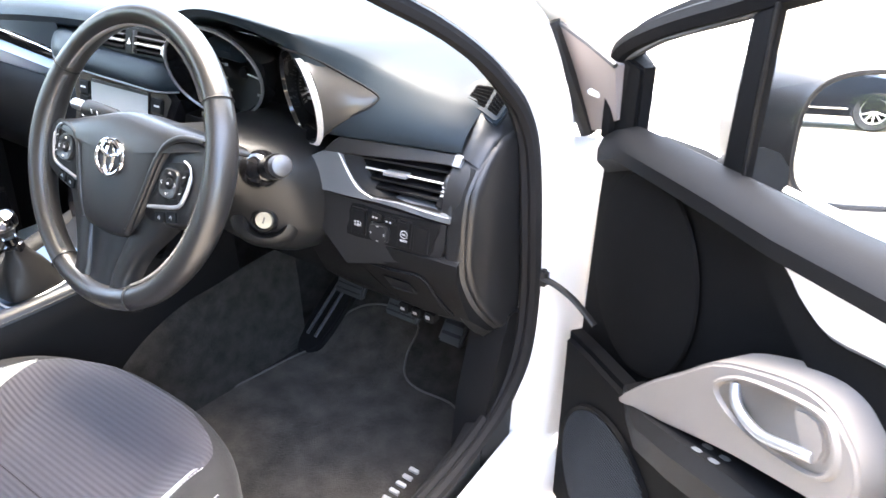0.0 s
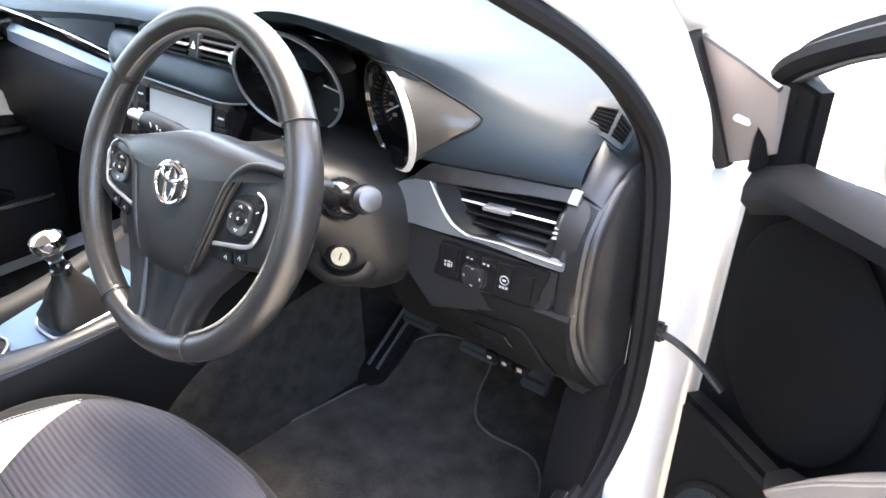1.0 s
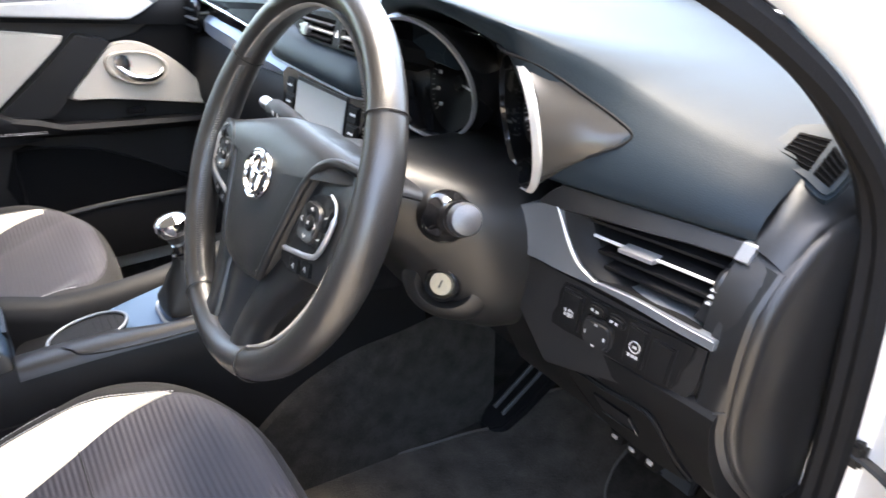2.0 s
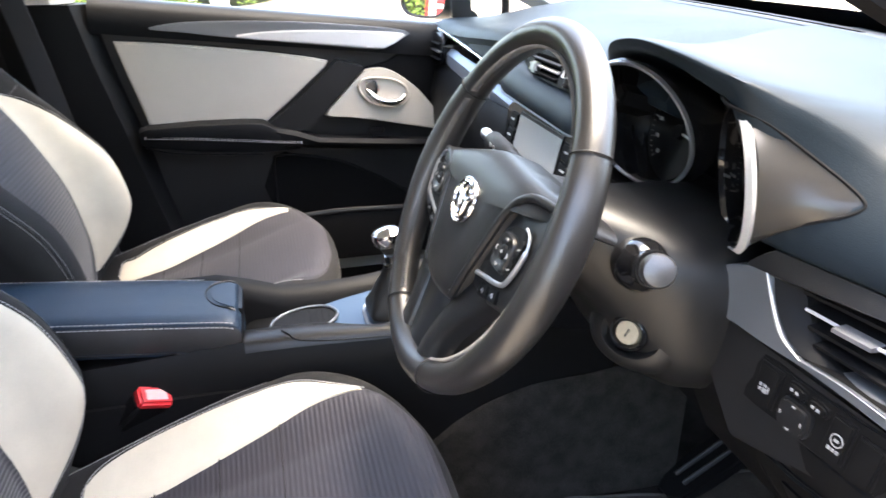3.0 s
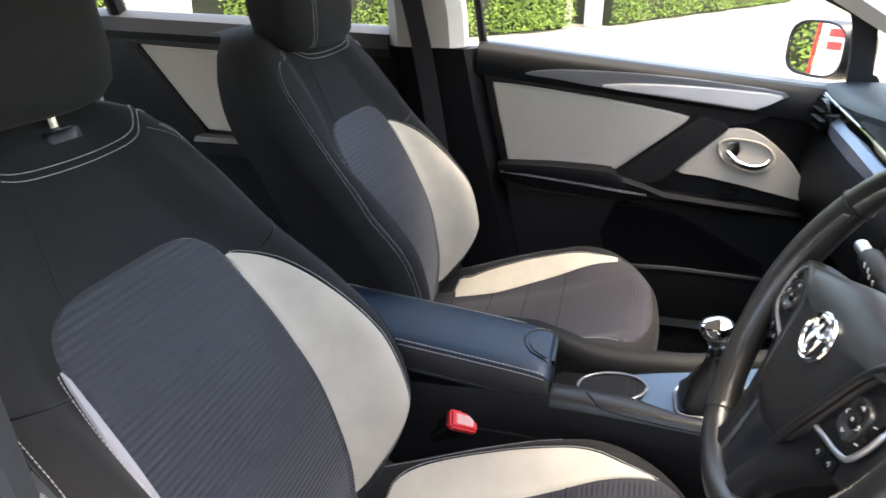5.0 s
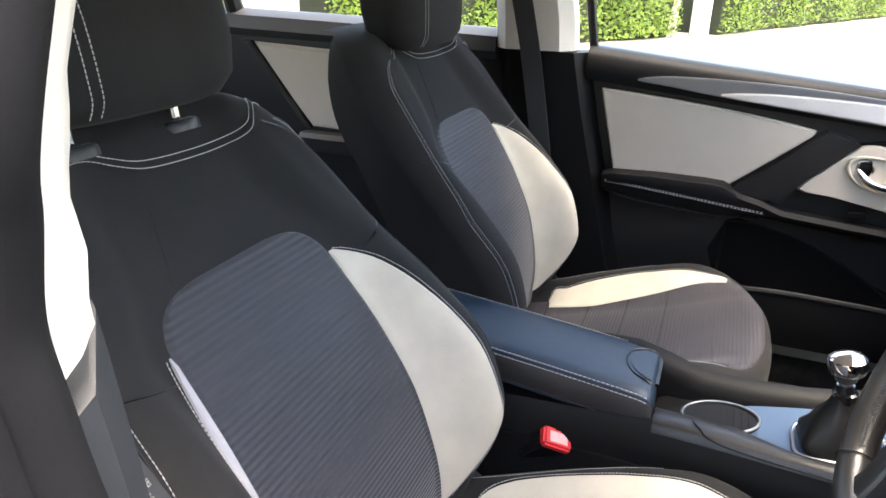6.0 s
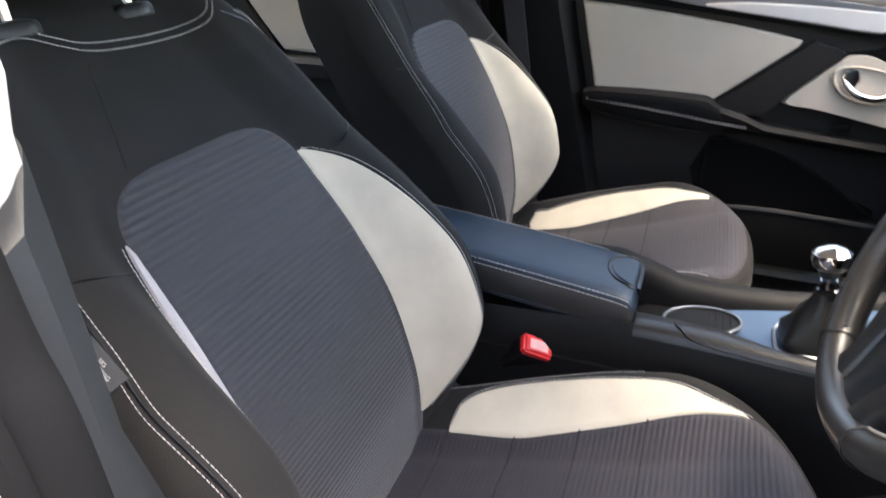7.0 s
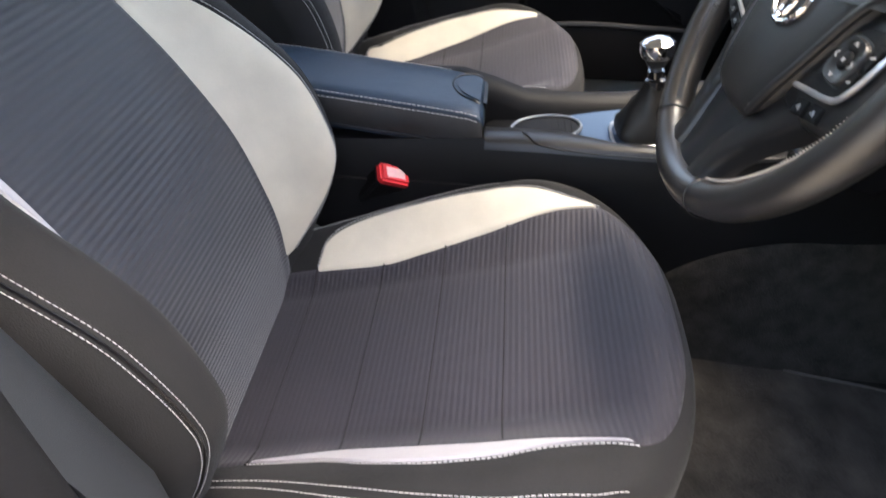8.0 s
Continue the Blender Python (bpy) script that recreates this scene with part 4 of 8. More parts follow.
for sg in (1, -1):
    base = Vector((0.486, 0.541, 0.864)) if sg > 0 else Vector((0.288, 0.500, 0.895))
    tip = Vector((0.556, 0.514, 0.893)) if sg > 0 else Vector((0.100, 0.512, 0.896))
    d = (tip - base).normalized()
    if sg > 0:
        st = part("stalk", tube([base - d * 0.02, base, base + d * 0.012, base + d * 0.018, base + d * 0.028, base + d * 0.032, tip - d * 0.022], [0.027, 0.026, 0.022, 0.014, 0.013, 0.0165, 0.0165], 20), GLOSS, col, "black control stalk")
        part("stalk_end", tube([tip - d * 0.014, tip - d * 0.006, tip - d * 0.002, tip], [0.0150, 0.0148, 0.013, 0.006], 20), STEEL, st, "satin silver stalk end")
    else:
        st = part("stalk", tube([base - d * 0.02, base, base + d * 0.060, base + d * 0.066, base + d * 0.070, base + d * 0.108, tip - d * 0.046, tip - d * 0.042], [0.012, 0.012, 0.0115, 0.0115, 0.0130, 0.0138, 0.0138, 0.011], 20), HARD, col, "black control stalk")
        part("stalk_end", tube([tip - d * 0.044, tip - d * 0.020, tip - d * 0.016, tip - d * 0.003, tip], [0.0075, 0.0075, 0.0085, 0.0085, 0.005], 20), SILVER, st, "satin silver stalk end")
    for k in ((0.020, 0.025, 0.038) if sg > 0 else (0.068, 0.084, 0.092, 0.108)):
        part("stalk_mark", turned(box(-0.0012, 0.0012, -0.003, 0.003, 0, 0.0006, 0), Matrix.Translation(base + d * k + Vector((0, -0.0118 if sg > 0 else -0.0142, 0.002 + 0.004 * (k > 0.09)))) @ pose(0, 0, 0, 90)), PALEPRINT, st)
# ---- dashboard ----
dash = thing("dashboard", (0.0, 0.8, 0.6), "black soft-touch dashboard with satin silver trim", "dashboard")
# upper pad: profiles across the car
lipz = spl((-0.76, 0.955), (-0.5, 0.965), (-0.2, 0.988), (0.0, 0.996), (0.13, 0.994), (0.22, 0.990), (0.45, 0.945), (0.56, 0.910), (0.65, 0.895), (0.76, 0.885))
lipy = spl((-0.76, 0.650), (-0.4, 0.635), (-0.1, 0.640), (0.05, 0.632), (0.20, 0.632), (0.27, 0.655), (0.4, 0.680), (0.60, 0.680), (0.70, 0.690), (0.745, 0.72), (0.76, 0.76))
topz = spl((-0.76, 0.984), (-0.66, 1.000), (-0.56, 1.024), (-0.46, 1.036), (-0.3, 1.034), (-0.1, 1.030), (0.2, 1.020), (0.35, 1.010), (0.55, 0.984), (0.66, 0.968), (0.76, 0.950))
# passenger and middle part of the pad
rings = []
for x in lin(-0.76, 0.30, 50):
    ly, lz, tz = lipy(x), lipz(x), topz(x) - 0.004 * step((x - 0.05) / 0.1)
    prof = [(1.22, tz - 0.026), (1.13, tz - 0.006), (1.05, tz), (0.98, tz - 0.001), (0.92, lz + (tz - lz) * 0.93), (0.84, lz + (tz - lz) * 0.76), (0.77, lz + (tz - lz) * 0.55), (ly + 0.06, lz + min(0.018, 0.4 * (tz - lz) + 0.004)), (ly + 0.025, lz + 0.012), (ly + 0.006, lz + 0.003), (ly, lz - 0.008), (ly + 0.004, lz - 0.020), (ly + 0.02, lz - 0.028), (0.9, lz - 0.04), (1.22, lz - 0.04)]
    rings.append([Vector((x, y, z)) for y, z in prof])
part("upper_pad", loft(rings), PADSKY, dash, "black soft upper pad")
# instrument hood: a thick edge from above the main dial to a point beside the outer dial,
# whose crest runs on as a crease to the side demister
lip = curve([(0.190, 0.680, 0.950), (0.215, 0.640, 0.992), (0.250, 0.615, 1.020), (0.290, 0.602, 1.035), (0.350, 0.595, 1.043), (0.42, 0.594, 1.037), (0.482, 0.608, 1.018), (0.517, 0.650, 0.994), (0.542, 0.692, 0.965), (0.558, 0.718, 0.938)] + [(x, lipy(x), lipz(x) - 0.006) for x in (0.579, 0.606, 0.634, 0.660, 0.70, 0.757)], 8)
crest = curve([(0.190, 0.676, 0.956), (0.215, 0.636, 1.000), (0.250, 0.611, 1.028), (0.290, 0.598, 1.042), (0.350, 0.591, 1.050), (0.42, 0.590, 1.047), (0.490, 0.603, 1.034), (0.518, 0.632, 1.018), (0.538, 0.664, 1.001), (0.560, 0.687, 0.984), (0.585, 0.699, 0.971), (0.610, 0.707, 0.960), (0.636, 0.715, 0.950), (0.662, 0.724, 0.941), (0.70, 0.740, 0.931), (0.757, 0.775, 0.914)], 8)
farx = spl((0.190, 0.10), (0.29, 0.26), (0.42, 0.42), (0.518, 0.53), (0.555, 0.59), (0.606, 0.65), (0.66, 0.69), (0.757, 0.757))
cresty = spl(*[(c.x, c.y) for c in crest[::8]])
crestz = spl(*[(c.x, c.z) for c in crest[::8]])
bary = spl((0.49, 0.632), (0.54, 0.641), (0.62, 0.665), (0.708, 0.694), (0.75, 0.712))
barz = spl((0.49, 0.893), (0.54, 0.892), (0.708, 0.884), (0.75, 0.880))


def pad_front(x, s, lift=0.0):
    """The soft front of the pad, from the bar above the vent (s = 0) to the crest (s = 1)."""
    y = bary(x) + (cresty(x) - bary(x)) * s - 0.012 * math.sin(math.pi * s)
    return Vector((x, y - lift, barz(x) + (crestz(x) - barz(x)) * s))


rings = []
for k, (p, c) in enumerate(zip(lip, crest)):
    if c.x > 0.7095:
        break
    fx = farx(c.x)
    t = step((c.x - 0.488) / 0.03)
    front = [p + Vector((0, 0.09, -0.022)), p + Vector((0, 0.03, -0.014)), p + Vector((0, 0.004, -0.007)), p + Vector((0, -0.0015, -0.002))]
    front += [p.lerp(c, q) + Vector((0, -0.003, 0.002)) * math.sin(math.pi * q) for q in (0.15, 0.4, 0.65, 0.85)]
    soft = [pad_front(c.x, 0) + Vector((0, 0.03, -0.010)), pad_front(c.x, 0) + Vector((0, 0.003, -0.002))] + [pad_front(c.x, q) for q in (0.03, 0.22, 0.42, 0.62, 0.80, 0.92)]
    front = [a.lerp(b, t) for a, b in zip(front, soft)]
    back_ = []
    for q in (0.0, 0.012, 0.03, 0.06, 0.10, 0.15, 0.22, 0.30, 0.40, 0.52, 0.65, 0.80, 1.0):
        x, y = c.x + (fx - c.x) * min(1, 1.6 * q), c.y + (1.22 - c.y) * q
        e = 1 - (1 - min(1, q / 0.55)) ** 2
        z = c.z + (topz(x) - 0.026 * step((q - 0.72) / 0.28) - c.z) * e + 0.004 * (1 - math.exp(-q / 0.02))
        back_.append(Vector((x, y, z)))
    rings.append(front + back_)
part("instrument_hood", loft(rings, cap=False, ring_closed=False), PADSKY, dash, "black instrument hood and driver's side pad", angle=75)
# corner beyond the pad, down to the oval end cap
cl_ = [Vector(p) for p in ((0.7035, 0.692, 0.880), (0.7035, 0.702, 0.893), (0.7035, 0.722, 0.912), (0.7035, 0.742, 0.928), (0.705, 0.80, 0.952), (0.71, 0.95, 0.955), (0.72, 1.2, 0.92))]
cr_ = [Vector(p) for p in ((0.741, 0.688, 0.868), (0.742, 0.703, 0.884), (0.743, 0.722, 0.897), (0.743, 0.755, 0.903), (0.744, 0.80, 0.905), (0.75, 0.95, 0.915), (0.757, 1.2, 0.90))]
part("pad_corner", loft([[a + Vector((-0.01, 0.006, -0.01)), a, a.lerp(b, 0.08) + Vector((0.0, -0.0015, 0.002)), a.lerp(b, 0.45) + Vector((0.001, -0.003, 0.004)), a.lerp(b, 0.85) + Vector((0.001, -0.002, 0.003)), b, b + Vector((0.0, 0.01, -0.02))] for a, b in zip(cl_, cr_)], cap=False, ring_closed=False), SOFT, dash, "black corner piece of the dashboard", angle=60)
# instrument recess
part("instrument_recess", box(0.17, 0.55, 0.745, 0.76, 0.84, 0.968, 0.0), DIAL, dash, "black instrument recess")
shelf = [[Vector((x, y, z)) for y, z in ((0.632, 0.866), (0.66, 0.870), (0.76, 0.874), (0.76, 0.84), (0.632, 0.83))] for x in lin(0.19, 0.475, 9)]
part("recess_floor", loft(shelf), SOFT, dash, "black lower instrument ledge")


def gauge(name, c, n, r, fc, fr, needle):
    """A round dial: slanted chrome rim, tapering tube, face with marks as bars, needle."""
    M, F = facing(c, n), facing(fc, (0.05, -0.97, 0.22))
    N = 64

    def rim_pt(k, rad, h):
        return M @ Vector((rad * math.cos(2 * math.pi * k / N), rad * math.sin(2 * math.pi * k / N), h))

    def face_pt(k, rad, h):
        return F @ Vector((rad * math.cos(2 * math.pi * k / N), rad * math.sin(2 * math.pi * k / N), h))

    g = part(name, loft([[rim_pt(k, r - 0.002, 0.001) for k in range(N)], [rim_pt(k, r - 0.004, -0.004) for k in range(N)], [rim_pt(k, r - 0.004, -0.004).lerp(face_pt(k, fr, 0), 0.6) for k in range(N)], [face_pt(k, fr, 0.001) for k in range(N)], [face_pt(k, fr, -0.006) for k in range(N)], [rim_pt(k, r + 0.002, -0.008) for k in range(N)]], loop=True), GLOSS, dash, "black dial tube")
    rw_ = 1.0 if name == "speed_dial" else 0.35
    part("dial_ring", loft([[rim_pt(k, r + a * rw_, h * rw_) for k in range(N)] for a, h in ((-0.0025, 0.0), (-0.001, 0.0025), (0.0018, 0.002), (0.0025, -0.002), (0.0, -0.004))], loop=True), SILVER if rw_ == 1.0 else HARD, g, "dial ring")
    part("dial_face", loft([[face_pt(k, q, 0.0005) for k in range(N)] for q in (fr, 0.002)]), DIAL, g, "black dial face")
    bms = []
    for k in range(41):
        a = radians(-135 + 270 * k / 40)
        ln = 0.006 if k % 4 == 0 else 0.003
        bms.append(turned(box(-0.0005, 0.0005, -ln, 0, 0, 0.0006, 0), F @ pose(0, 0, 0.0008, 0, 0, -math.degrees(a)) @ pose(0, fr - 0.006, 0)))
    for k in range(11):
        a = radians(-135 + 27 * k)
        bms.append(turned(box(-0.0035, 0.0035, -0.0022, 0.0022, 0, 0.0006, 0.0), F @ pose(math.sin(a) * (fr - 0.018), math.cos(a) * (fr - 0.018), 0.0008)))
    part("dial_marks", merged(*bms), SWITCHPRINT, g, "grey dial marks")
    part("needle", turned(box(-0.0011, 0.0011, -0.008, fr - 0.010, 0, 0.0015, 0.0), F @ pose(0, 0, 0.004, 0, 0, needle)), PALEPRINT, g, "pale needle")
    part("needle_cap", revolve([(0.0005, 0.006), (0.008, 0.005), (0.010, 0.0), (0.0005, 0.0)], F @ pose(0, 0, 0.002), 20), HARD, g)
    return g


gauge("speed_dial", (0.303, 0.626, 0.9464), (0.297, -0.893, -0.337), 0.0777, (0.300, 0.690, 0.935), 0.062, -100)
RC, RN = Vector((0.4717, 0.633, 0.9376)), Vector((-0.428, -0.896, -0.119))
gauge("rev_dial", RC, RN, 0.066, (0.450, 0.705, 0.935), 0.050, 120)
cres = []
for k in lin(-82, 82, 41):
    a = radians(k)
    wd = 0.0105 * math.cos(a) ** 0.9 + 0.0004
    M_ = facing(RC, RN)
    cres.append([M_ @ Vector(((0.0665 + e) * math.cos(a), (0.0665 + e) * math.sin(a), h)) for e, h in ((0.0, 0.0), (wd * 0.3, 0.0025), (wd, -0.002), (wd * 0.5, -0.006))])
part("dial_crescent", loft(cres), BRIGHTSATIN, dash, "bright silver crescent round the outer dial")
# flared shell that runs back from the outer dial to a point on the dashboard
G0 = facing(RC, RN)
outl = curve([(0.466, 0.612, 1.012), (0.489, 0.6035, 1.010), (0.511, 0.621, 1.001), (0.527, 0.638, 0.988), (0.546, 0.657, 0.971), (0.566, 0.670, 0.957), (0.583, 0.674, 0.9455), (0.579, 0.665, 0.936), (0.565, 0.653, 0.927), (0.547, 0.641, 0.917), (0.529, 0.634, 0.902), (0.505, 0.628, 0.886)], 5)
nn = len(outl)
rows_ = []
for k, q in enumerate(outl):
    f0 = k / (nn - 1)
    a = radians(95 - 190 * f0)
    e0 = G0 @ Vector((0.0655 * math.cos(a), 0.0655 * math.sin(a), -0.006))
    e1 = G0 @ Vector((0.0690 * math.cos(a), 0.0690 * math.sin(a), -0.001))
    sag = 0.005 * math.sin(math.pi * f0) ** 2
    rows_.append([e0, e1] + [e1.lerp(q, f) + Vector((-0.3, 0.9, 0.0)) * (sag * math.sin(math.pi * f)) for f in (0.1, 0.22, 0.36, 0.5, 0.64, 0.8, 1.0)] + [q + Vector((-0.02, 0.02, -0.004))])
part("dial_shell", loft(rows_, cap=False, ring_closed=False), SHELLSATIN, dash, "black flared dial shell")

# dark tube stands in for the shade where the pad overhangs the shell
part("shell_edge", tube([p + Vector((0.0, 0.0006, 0.0)) for p in outl], 0.0018, 6), SEALRUBBER, dash, "dark tube for the shaded groove round the dial shell")
# driver's vent and trim: the face is upright beside the column and leans forward towards the door


def FYX(x, z):
    if z > 0.81:
        return 0.651 - 0.10 * (0.718 - x) + (z - 0.81) * spl((0.46, 0.05), (0.54, 0.15), (0.71, 0.60), (0.76, 0.62))(x)
    return 0.651 - 0.10 * (0.718 - x) - 0.10 * (0.81 - z)


def face(a, b, c):
    return Vector((a, FYX(a, b) + c, b))


part("vent_trim", prism(smooth2([(0.478, 0.842), (0.492, 0.857), (0.514, 0.866), (0.536, 0.869), (0.547, 0.851), (0.559, 0.834), (0.573, 0.821), (0.595, 0.813), (0.640, 0.814), (0.680, 0.812), (0.712, 0.8112), (0.7172, 0.811), (0.7178, 0.806), (0.7172, 0.8012), (0.712, 0.8012), (0.681, 0.8025), (0.641, 0.806), (0.600, 0.808), (0.557, 0.807), (0.520, 0.808), (0.486, 0.810)], 3), lambda a, b, c: face(a, b, c - 0.004), 0.03, 0.002), DARKSILVER, dash, "dark satin silver vent trim")
part("vent_trim_edge", tube(curve([face(a, b, -0.0045) for a, b in ((0.536, 0.868), (0.547, 0.851), (0.559, 0.834), (0.573, 0.821), (0.595, 0.8125))], 6), [0.0007 + 0.0010 * math.sin(math.pi * q / 24) for q in range(25)], 8), BRIGHTSATIN, dash, "bright silver edge")
part("vent_trim_edge", tube(curve([face(a, b, -0.0045) for a, b in ((0.600, 0.8125), (0.640, 0.8135), (0.680, 0.811), (0.7165, 0.8095))], 6), 0.0008, 6), DARKSILVER, dash, "thin silver edge")
bar_ = []
for x, zt, zb in ((0.514, 0.872, 0.866), (0.524, 0.882, 0.8655), (0.536, 0.8905, 0.866), (0.60, 0.888, 0.868), (0.66, 0.885, 0.869), (0.700, 0.883, 0.869)):
    bar_.append([Vector((x, FYX(x, zt) + 0.035, zt - 0.002)), Vector((x, FYX(x, zt) + 0.002, zt)), Vector((x, FYX(x, zt) - 0.0025, zt - 0.0015)), Vector((x, FYX(x, zb) - 0.004, zb + 0.002)), Vector((x, FYX(x, zb) - 0.0025, zb)), Vector((x, FYX(x, zb) + 0.035, zb))])
part("vent_top_bar", loft(bar_), SOFT, dash, "black bar above the vent", angle=30)
part("vent_bar_end", loft([[Vector((x, p.y - 0.0008, p.z + (0.0006 if p.z > 0.876 else -0.0006))) for p in bar_[-1]] for x in (0.6995, 0.7115)]), SILVER, dash, "bright silver end of the bar", angle=30)
vent = part("air_vent", loft([[face(0.55, 0.80, 0.050), face(0.55, 0.88, 0.050), face(0.55, 0.88, 0.06), face(0.55, 0.80, 0.06)], [face(0.72, 0.80, 0.050), face(0.72, 0.88, 0.050), face(0.72, 0.88, 0.06), face(0.72, 0.80, 0.06)]]), DIAL, dash, "black air vent")
part("vent_cheek", loft([[face(a, b, -0.001), face(a + 0.006, b + 0.001, 0.002), face(a + 0.024, b, 0.010), face(a + 0.028, b, 0.045)] for a, b in ((0.536, 0.867), (0.547, 0.850), (0.560, 0.833), (0.575, 0.821), (0.597, 0.813))], cap=False, ring_closed=False), HARD, vent, "black curved side of the vent")
part("vent_floor", loft([[face(a, b, -0.001), face(a, b - 0.001, 0.012), face(a, b - 0.004, 0.048)] for a, b in ((0.585, 0.8145), (0.64, 0.8145), (0.70, 0.812))], cap=False, ring_closed=False), HARD, vent, "black lower lip of the vent")
for z0, z1, x0 in ((0.8615, 0.8575, 0.566), (0.849, 0.844, 0.573), (0.836, 0.8325, 0.581), (0.8245, 0.8225, 0.592)):
    part("slat", loft([[Vector((x, FYX(x, z) + 0.006 + dy, z + dz)) for dy, dz in ((0, 0.0014), (0.030, 0.0045), (0.030, 0.0020), (0, -0.0014))] for x, z in ((x0, z0), ((x0 + 0.692) / 2, (z0 + z1) / 2), (0.692, z1))]), HARD, vent, "black vent slat")
part("slat_accent", tube([face(0.574, 0.8495, 0.005), face(0.691, 0.8445, 0.005)], 0.0016, 8), BRIGHTSATIN, vent, "silver slat edge")
part("vent_tab", loft([[Vector((x, FYX(x, 0.847) + dy, 0.8472 - 0.04 * (x - 0.62) + dz)) for dy, dz in ((-0.004, 0.0015), (-0.004, -0.0022), (0.010, -0.0035), (0.010, 0.003))] for x in (0.606, 0.611, 0.634, 0.639)]), SILVER, vent, "silver vent tab")
for k in range(7):
    part("upright_vane", prism([(0.590 + 0.016 * k, 0.818), (0.592 + 0.016 * k, 0.818), (0.592 + 0.016 * k, 0.866), (0.590 + 0.016 * k, 0.866)], lambda a, b, c: face(a, b, c + 0.026), 0.02), HARD, vent)
part("thumbwheel_surround", prism([(0.688, 0.816), (0.703, 0.814), (0.707, 0.867), (0.695, 0.867)], lambda a, b, c: face(a, b, c + 0.003), 0.04, 0.002), HARD, vent)
tw = part("thumbwheel", revolve([(0.0005, 0.004), (0.016, 0.004), (0.018, 0.0), (0.016, -0.004), (0.0005, -0.004)], Matrix.Translation(face(0.698, 0.842, 0.014)) @ pose(0, 0, 0, 0, 90), 24), SOFT, vent, "black vent thumbwheel")
for k in range(5):
    part("thumbwheel_mark", prism([(0.694, 0.8315 + 0.0055 * k), (0.7015, 0.8315 + 0.0055 * k), (0.702, 0.8332 + 0.0055 * k), (0.6945, 0.8332 + 0.0055 * k)], lambda a, b, c: face(a, b, c - 0.0042 + 0.0010 * abs(k - 2)), 0.004), SWITCHPRINT, tw)
part("vent_end_edge", prism([(0.7065, 0.868), (0.7125, 0.869), (0.718, 0.811), (0.711, 0.811)], lambda a, b, c: face(a, b, c - 0.002), 0.04, 0.0015), SOFT, dash, "black end of the vent")
# switch panel
part("switch_panel", prism([(0.484, 0.812), (0.56, 0.809), (0.718, 0.803), (0.716, 0.757), (0.706, 0.735), (0.66, 0.722), (0.545, 0.695), (0.50, 0.74)], lambda a, b, c: face(a, b, c), 0.05, 0.006, 3), SOFT, dash, "black switch panel")
part("switch_recess", prism(smooth2([(0.559, 0.797), (0.60, 0.796), (0.66, 0.796), (0.703, 0.797), (0.696, 0.770), (0.688, 0.745), (0.64, 0.7445), (0.59, 0.747), (0.550, 0.748), (0.554, 0.77)], 2), lambda a, b, c: face(a, b, c - 0.0022), 0.01, 0.0015), HARD, dash, "black switch plate")
for a0, a1, b0, b1 in ((0.5600, 0.5835, 0.754, 0.7925), (0.6385, 0.658, 0.7515, 0.790), (0.6635, 0.6855, 0.7495, 0.7865)):
    part("switch_gap", prism([(a0 - 0.0012, b0 - 0.001), (a1 + 0.0012, b0 - 0.001), (a1 + 0.0032, b1 + 0.001), (a0 + 0.0008, b1 + 0.001)], lambda a, b, c: face(a, b, c - 0.0028), 0.004), DIAL, dash, "dark gap round a switch")
    q = part("switch", prism([(a0, b0), (a1, b0), (a1 + 0.002, b1), (a0 + 0.002, b1)], lambda a, b, c: face(a, b, c - 0.0055), 0.008, 0.0015), HARD, dash, "black switch")
    if a0 < 0.60:
        for u0, u1, v0, v1 in ((0.007, 0.0095, 0.017, 0.020), (0.007, 0.0095, 0.0125, 0.0155), (0.011, 0.0155, 0.012, 0.0165), (0.0115, 0.015, 0.018, 0.0205), (0.0165, 0.018, 0.013, 0.0195)):
            part("switch_mark", prism([(a0 + u0, b0 + v0), (a0 + u1, b0 + v0), (a0 + u1, b0 + v1), (a0 + u0, b0 + v1)], lambda a, b, c: face(a, b, c - 0.0059), 0.002), SWITCHPRINT, q)
    elif a0 < 0.65:
        part("switch_mark", tube([face(a0 + 0.0115 + 0.0055 * math.cos(t), b0 + 0.0195 + 0.0055 * math.sin(t), -0.0057) for t in lin(0, 2 * math.pi, 17)[:-1]], 0.0006, 5, closed=True), SWITCHPRINT, q)
        for u0, u1, v0, v1 in ((0.009, 0.0135, 0.018, 0.0205), (0.0055, 0.0085, 0.0085, 0.0115), (0.0095, 0.0125, 0.0085, 0.0115), (0.0135, 0.0165, 0.0085, 0.0115)):
            part("switch_mark", prism([(a0 + u0, b0 + v0), (a0 + u1, b0 + v0), (a0 + u1, b0 + v1), (a0 + u0, b0 + v1)], lambda a, b, c: face(a, b, c - 0.0059), 0.002), SWITCHPRINT, q)
